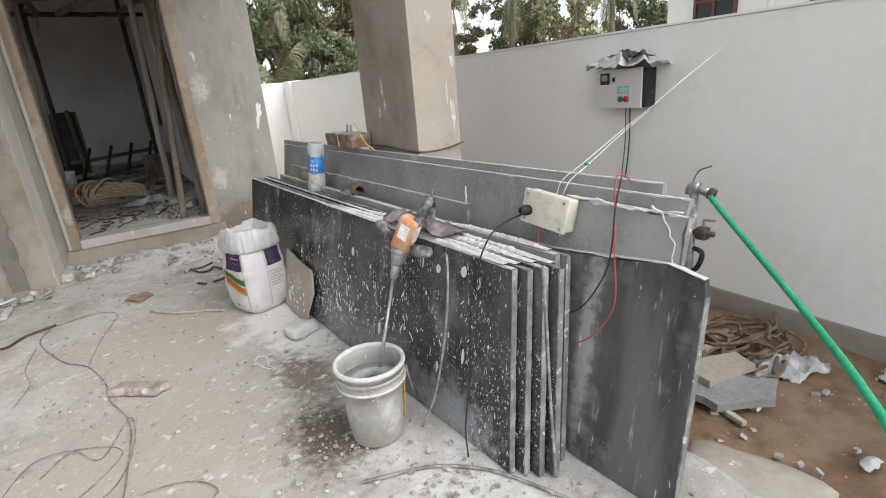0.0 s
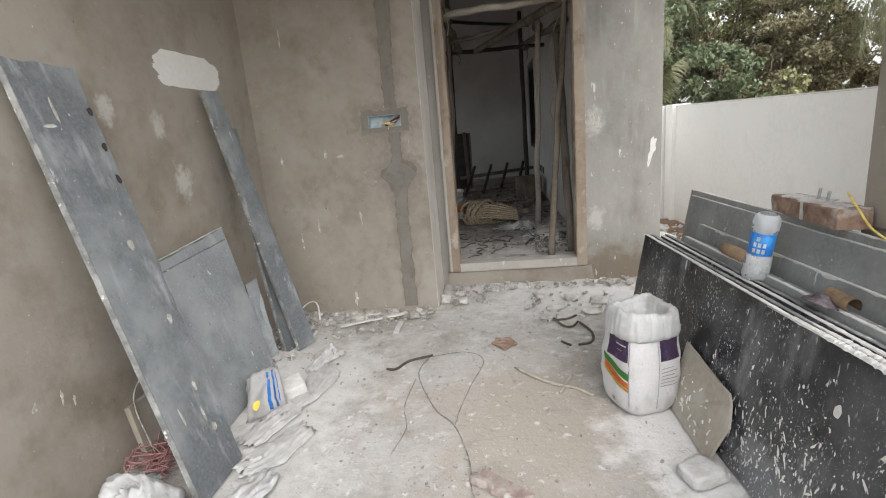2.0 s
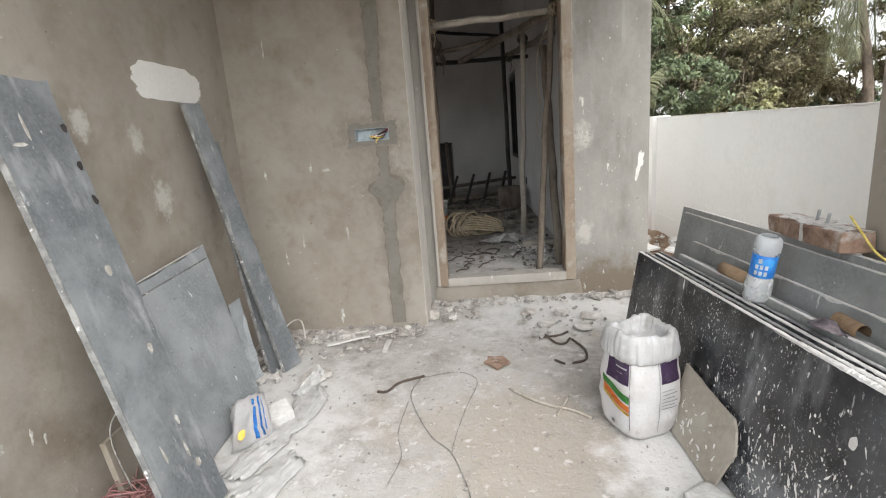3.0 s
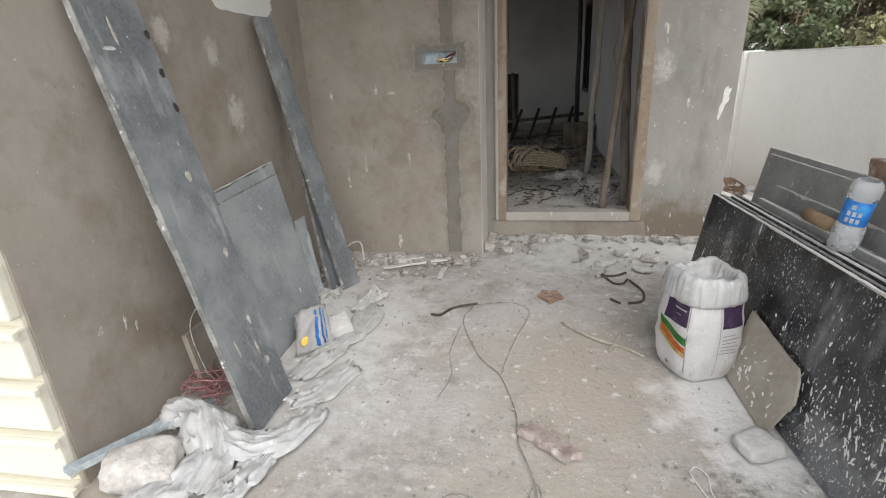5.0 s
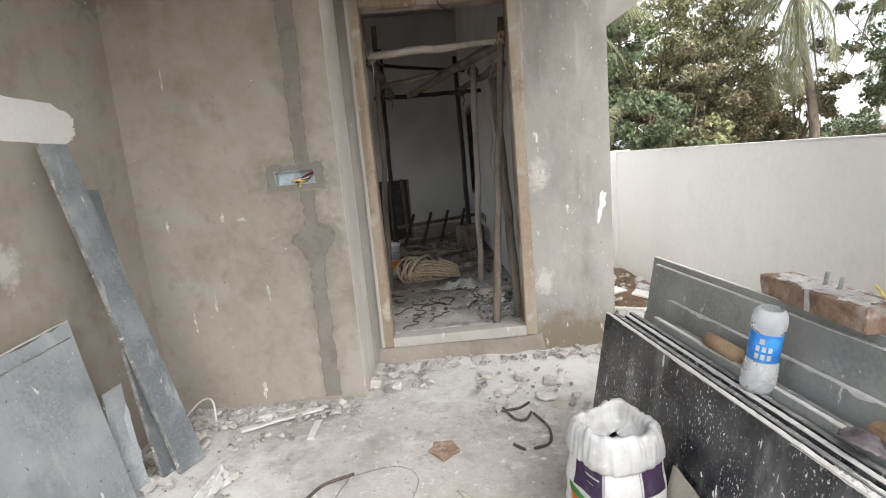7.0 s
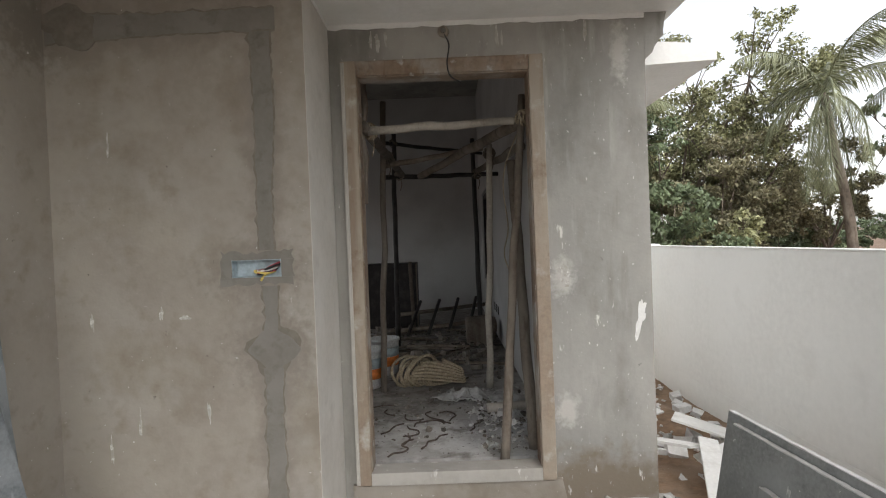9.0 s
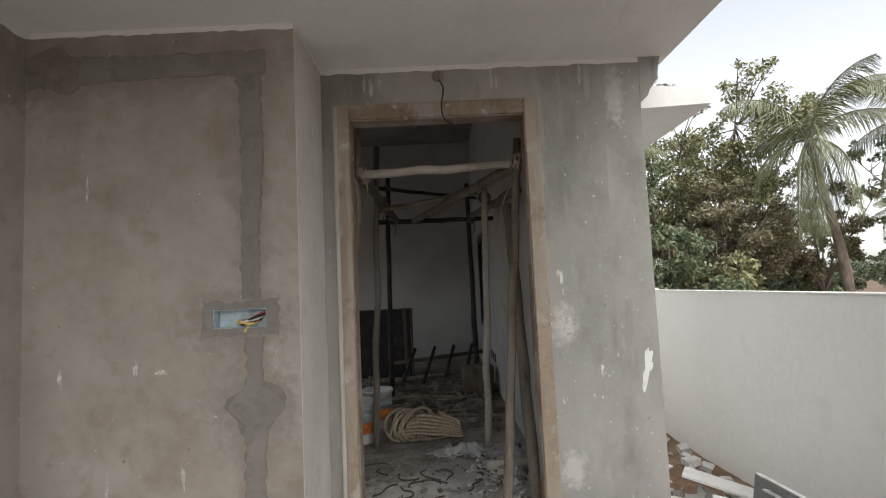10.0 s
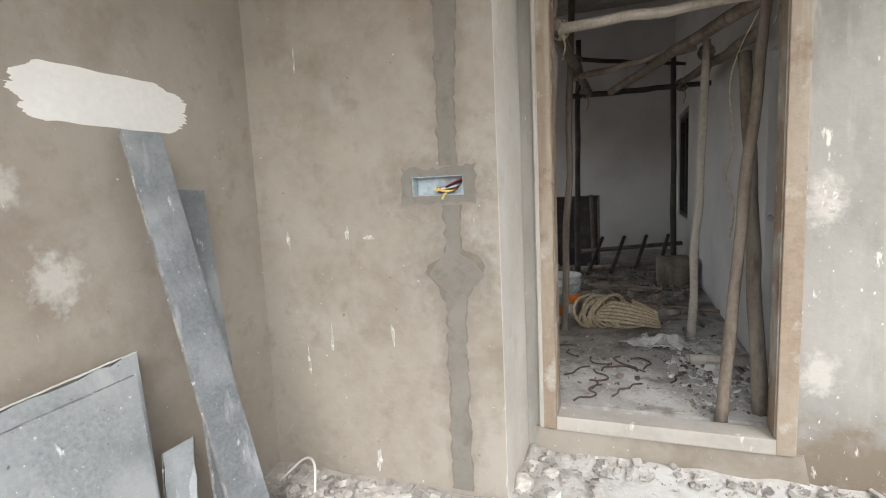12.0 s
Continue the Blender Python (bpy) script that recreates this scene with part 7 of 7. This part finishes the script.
# ---------- building beyond the boundary wall ----------
house = thing("neighbour_house", "white neighbouring house with brown windows, unseen roof kept low for light", "house", (10, 1, 0))
# top is out of view; roof kept low so east light reaches the porch
part("wall", boxed((0, -8, -0.4), (6, 5.85, 3.5)), WALL_WHITE, house)
part("roof", boxed((-0.25, -8.2, 3.5), (6.2, 6.1, 3.66)), WHITE_PAINT, house, "unseen white roof slab, set low to admit light")
part("ledge", boxed((-0.3, -8, 1.7), (-0.001, 5.85, 1.78)), WHITE_PAINT, house)
for y in (4.95, 3.1, 0.8, -1.8):
    w = part("window", boxed((-0.02, y - 0.4, 1.9), (0.0, y + 0.36, 3.1)), GLASS_DARK, house, "dark glazed window")
    for lo, hi in (((-0.05, y - 0.4, 1.9), (-0.02, y - 0.35, 3.1)), ((-0.05, y + 0.31, 1.9), (-0.02, y + 0.36, 3.1)), ((-0.05, y - 0.03, 1.9), (-0.02, y + 0.02, 3.1)), ((-0.048, y - 0.35, 2.2), (-0.02, y + 0.31, 2.25)), ((-0.048, y - 0.35, 1.9), (-0.02, y + 0.31, 1.95))):
        part("window_frame", boxed(lo, hi), FRAME_BROWN, w)
single("drain_pipe", tube([(9.94, 5.0, 0), (9.94, 5.0, 3.4)], 0.05, None, 10), WHITE_PAINT, "white drain pipe on the neighbouring house", "pipe", "", "", True)

# ---------- trees ----------
def leaf_mesh(name, blobs, count, size, seed):
    """Many small bent leaves strewn through clumps of (x, y, z, radius)."""
    rng = np.random.default_rng(seed)
    w = np.array([b[3] ** 2 for b in blobs])
    which = rng.choice(len(blobs), count, p=w / w.sum())
    c = np.array([b[:3] for b in blobs])[which]
    rad = np.array([b[3] for b in blobs])[which]
    d = rng.normal(size=(count, 3))
    d /= np.linalg.norm(d, axis=1)[:, None]
    pos = c + d * (rad * rng.random(count) ** 0.4)[:, None] * np.array([1, 1, 0.75])
    u = rng.normal(size=(count, 3))
    u /= np.linalg.norm(u, axis=1)[:, None]
    v = np.cross(u, rng.normal(size=(count, 3)))
    v /= np.linalg.norm(v, axis=1)[:, None]
    s = size * rng.uniform(0.5, 1.25, count)[:, None]
    verts = np.empty((count, 4, 3))
    verts[:, 0], verts[:, 2] = pos - u * s, pos + u * s
    verts[:, 1], verts[:, 3] = pos + v * s * 0.5, pos - v * s * 0.5
    verts[:, 2, 2] -= s[:, 0] * 0.35
    me = bpy.data.meshes.new(name)
    me.from_pydata(verts.reshape(-1, 3).tolist(), [], np.arange(count * 4).reshape(-1, 4).tolist())
    return me


def tree(x, y, height, spread, seed, leaf, label, leaves=9000, size=0.11, base=0.25):
    r = random.Random(seed)
    ob = thing("tree", label, "tree", (x, y, -0.35))
    bm = bmesh.new()
    fork = height * base
    tube(smooth_line([(0, 0, 0), (0.1 * r.uniform(-1, 1), 0.1, fork * 0.5), (0.2 * r.uniform(-1, 1), 0.1 * r.uniform(-1, 1), fork)], 4), 0.02 * height + 0.03, bm, 10, 0.014 * height, 0.15, seed)
    blobs = []
    for k in range(9):
        a = 2 * math.pi * k / 9 + r.uniform(-0.3, 0.3)
        reach, top = spread * r.uniform(0.35, 1), height * r.uniform(0.42, 0.98)
        p1 = (reach * 0.4 * math.cos(a), reach * 0.4 * math.sin(a), fork + (top - fork) * 0.45)
        p2 = (reach * math.cos(a), reach * math.sin(a), top)
        tube(smooth_line([(0, 0, fork * 0.92), p1, p2], 5), 0.008 * height, bm, 7, 0.01, 0.1, seed + k)
        for j in range(14):
            f = r.uniform(0.35, 1.12)
            blobs.append((p2[0] * f + r.uniform(-1, 1) * spread * 0.24, p2[1] * f + r.uniform(-1, 1) * spread * 0.24, fork + (top - fork) * f + r.uniform(-1, 1) * height * 0.06, spread * r.uniform(0.06, 0.16)))
            b = blobs[-1]
            tube([Vector(p1).lerp(Vector(p2), min(1, f * 0.8)), b[:3]], 0.003 * height, bm, 5, 0.006)
    part("trunk", bm, BARK, ob, "", True)
    me = leaf_mesh("crown", blobs, leaves, size, seed)
    me.materials.append(leaf)
    crown = new("crown", me)
    crown.parent = ob
    return ob


def palm(x, y, height, reach, seed, label, lean=(0.4, 0.1), fronds=17, droop=1.0):
    r = random.Random(seed)
    ob = thing("palm_tree", label, "palm tree", (x, y, -0.35))
    head = Vector((lean[0], lean[1], height))
    part("trunk", tube(smooth_line([(0, 0, 0), (lean[0] * 0.2, lean[1] * 0.2, height * 0.4), (lean[0] * 0.7, lean[1] * 0.7, height * 0.75), head], 8), 0.13, None, 12, 0.085, 0.1, seed), BARK, ob, "ringed grey-brown trunk", True)
    for k in range(fronds):
        a = 2.4 * k + r.uniform(-0.25, 0.25)
        rise = math.cos(k / (fronds - 1) * math.pi * 0.86)          # upright first, hanging last
        size = reach * r.uniform(0.85, 1.1)
        pts = []
        for i in range(15):
            t = i / 14
            e = math.radians(82) * rise - droop * 1.5 * t * (1.05 - 0.3 * abs(rise))
            e = max(e, -1.45)
            step = size / 14
            prev = pts[-1] if pts else head
            pts.append(prev + Vector((math.cos(a) * math.cos(e), math.sin(a) * math.cos(e), math.sin(e))) * (step if i else 0.02))
        bm = tube(pts, 0.035, None, 6, 0.006)
        side = Vector((-math.sin(a), math.cos(a), 0))
        n = 84
        for i in range(8, n):
            t = i / n
            q = t * 14
            p = pts[int(q)].lerp(pts[min(14, int(q) + 1)], q - int(q))
            along = (pts[min(14, int(q) + 1)] - pts[int(q)]).normalized()
            ln = size * 0.27 * math.sin(math.pi * min(1, t * 0.85 + 0.12)) ** 0.7
            for s in (-1, 1):
                d = (side * s * r.uniform(0.4, 0.75) + along * 0.6 + Vector((0, 0, -0.45 - 0.6 * r.random()))).normalized()
                w = along * 0.0105
                tip = p + d * ln + Vector((0, 0, -0.18 * ln))
                mid = p + d * ln * 0.55
                vs = [bm.verts.new(c) for c in (p - w, mid - w * 1.1, tip, mid + w * 1.1, p + w)]
                bm.faces.new(vs)
        me = bpy.data.meshes.new("frond")
        bm.to_mesh(me)
        bm.free()
        me.materials.append(PALM_LEAF)
        f = new("frond", me)
        f.parent = ob
    return ob


palm(11.2, 15.4, 5.35, 2.8, 3, "coconut palm with arching and hanging fronds behind the wall", (-0.7, 0.0), 17, 1.3)
palm(5.2, 15.8, 5.0, 2.2, 5, "old palm with hanging fronds close behind the wall", (-0.1, 0.1), 15, 1.2)
palm(4.6, 14.6, 1.7, 1.7, 6, "low young palm behind the wall", (0.1, 0.1), 11, 0.9)
palm(16.5, 13.5, 5.2, 2.6, 7, "coconut palm beyond the boundary wall", (0.3, 0.2), 15)
palm(13.2, 15.2, 5.6, 2.6, 9, "coconut palm beyond the boundary wall", (0.2, -0.2), 15)
palm(33, 38, 6.0, 2.6, 8, "hazy coconut palm in the distance", (0.4, 0.1), 13)
TALL = "tall broad-leaved tree with olive foliage and gaps"
tree(8.4, 19.0, 8.4, 3.2, 1, OLIVE, TALL, 22000, 0.066)
tree(10.6, 19.6, 8.4, 3.0, 2, OLIVE, TALL, 21000, 0.066)
tree(6.9, 20.5, 7.8, 3.0, 15, OLIVE, TALL, 15000, 0.07)
tree(8.8, 17.3, 5.0, 2.4, 3, BROWN_LEAF, "smaller tree with brownish dusty leaves", 17000, 0.06, 0.2)
tree(5.9, 18.0, 7.6, 2.6, 4, GREEN_LEAF, "dark green tree behind the boundary wall", 15000, 0.066, 0.2)
tree(10.6, 18.4, 5.6, 2.2, 5, BROWN_LEAF, "tree with thin brownish foliage", 15000, 0.06)
tree(6.7, 15.8, 3.2, 1.8, 6, GREEN_LEAF, "low green tree behind the wall", 9000, 0.075, 0.2)
tree(3.6, 17.5, 8.2, 3.0, 7, GREEN_LEAF, "dark green tree behind the house", 12000, 0.09, 0.2)
tree(8.2, 16.0, 2.6, 1.6, 8, OLIVE, "low olive-coloured tree behind the wall", 8000, 0.07, 0.2)
tree(15.5, 17.0, 6.5, 2.3, 10, GREEN_LEAF, "slender tree with an open crown", 7000, 0.09, 0.35)
tree(19.5, 14.0, 6.5, 2.6, 11, GREEN_LEAF, "tree with an open crown beyond the wall", 8000, 0.1, 0.3)
tree(13.5, 12.6, 5.0, 1.6, 14, OLIVE, "slender tree with an open crown", 3500, 0.08, 0.45)
tree(13.7, 19.6, 4.9, 1.7, 16, BROWN_LEAF, "small tree with dusty foliage beside the palm", 9000, 0.07, 0.25)
tree(26.5, 27.0, 8.0, 3.6, 12, OLIVE, "broad-leaved tree in the far distance", 8000, 0.13, 0.2)
for k, (x, y, h) in enumerate([(16, 27, 2.2), (20, 30, 2.4), (25, 33, 2.6), (30, 34, 2.8), (12, 26, 2.4), (36, 36, 3.0), (8, 25, 3.0), (3, 24, 4.0), (13.5, 22, 2.0), (17.5, 25, 2.0)]):
    tree(x, y, h, h * 0.85, 30 + k, GREEN_LEAF, "low bushy green shrub in the distance", 4500, 0.12, 0.1)
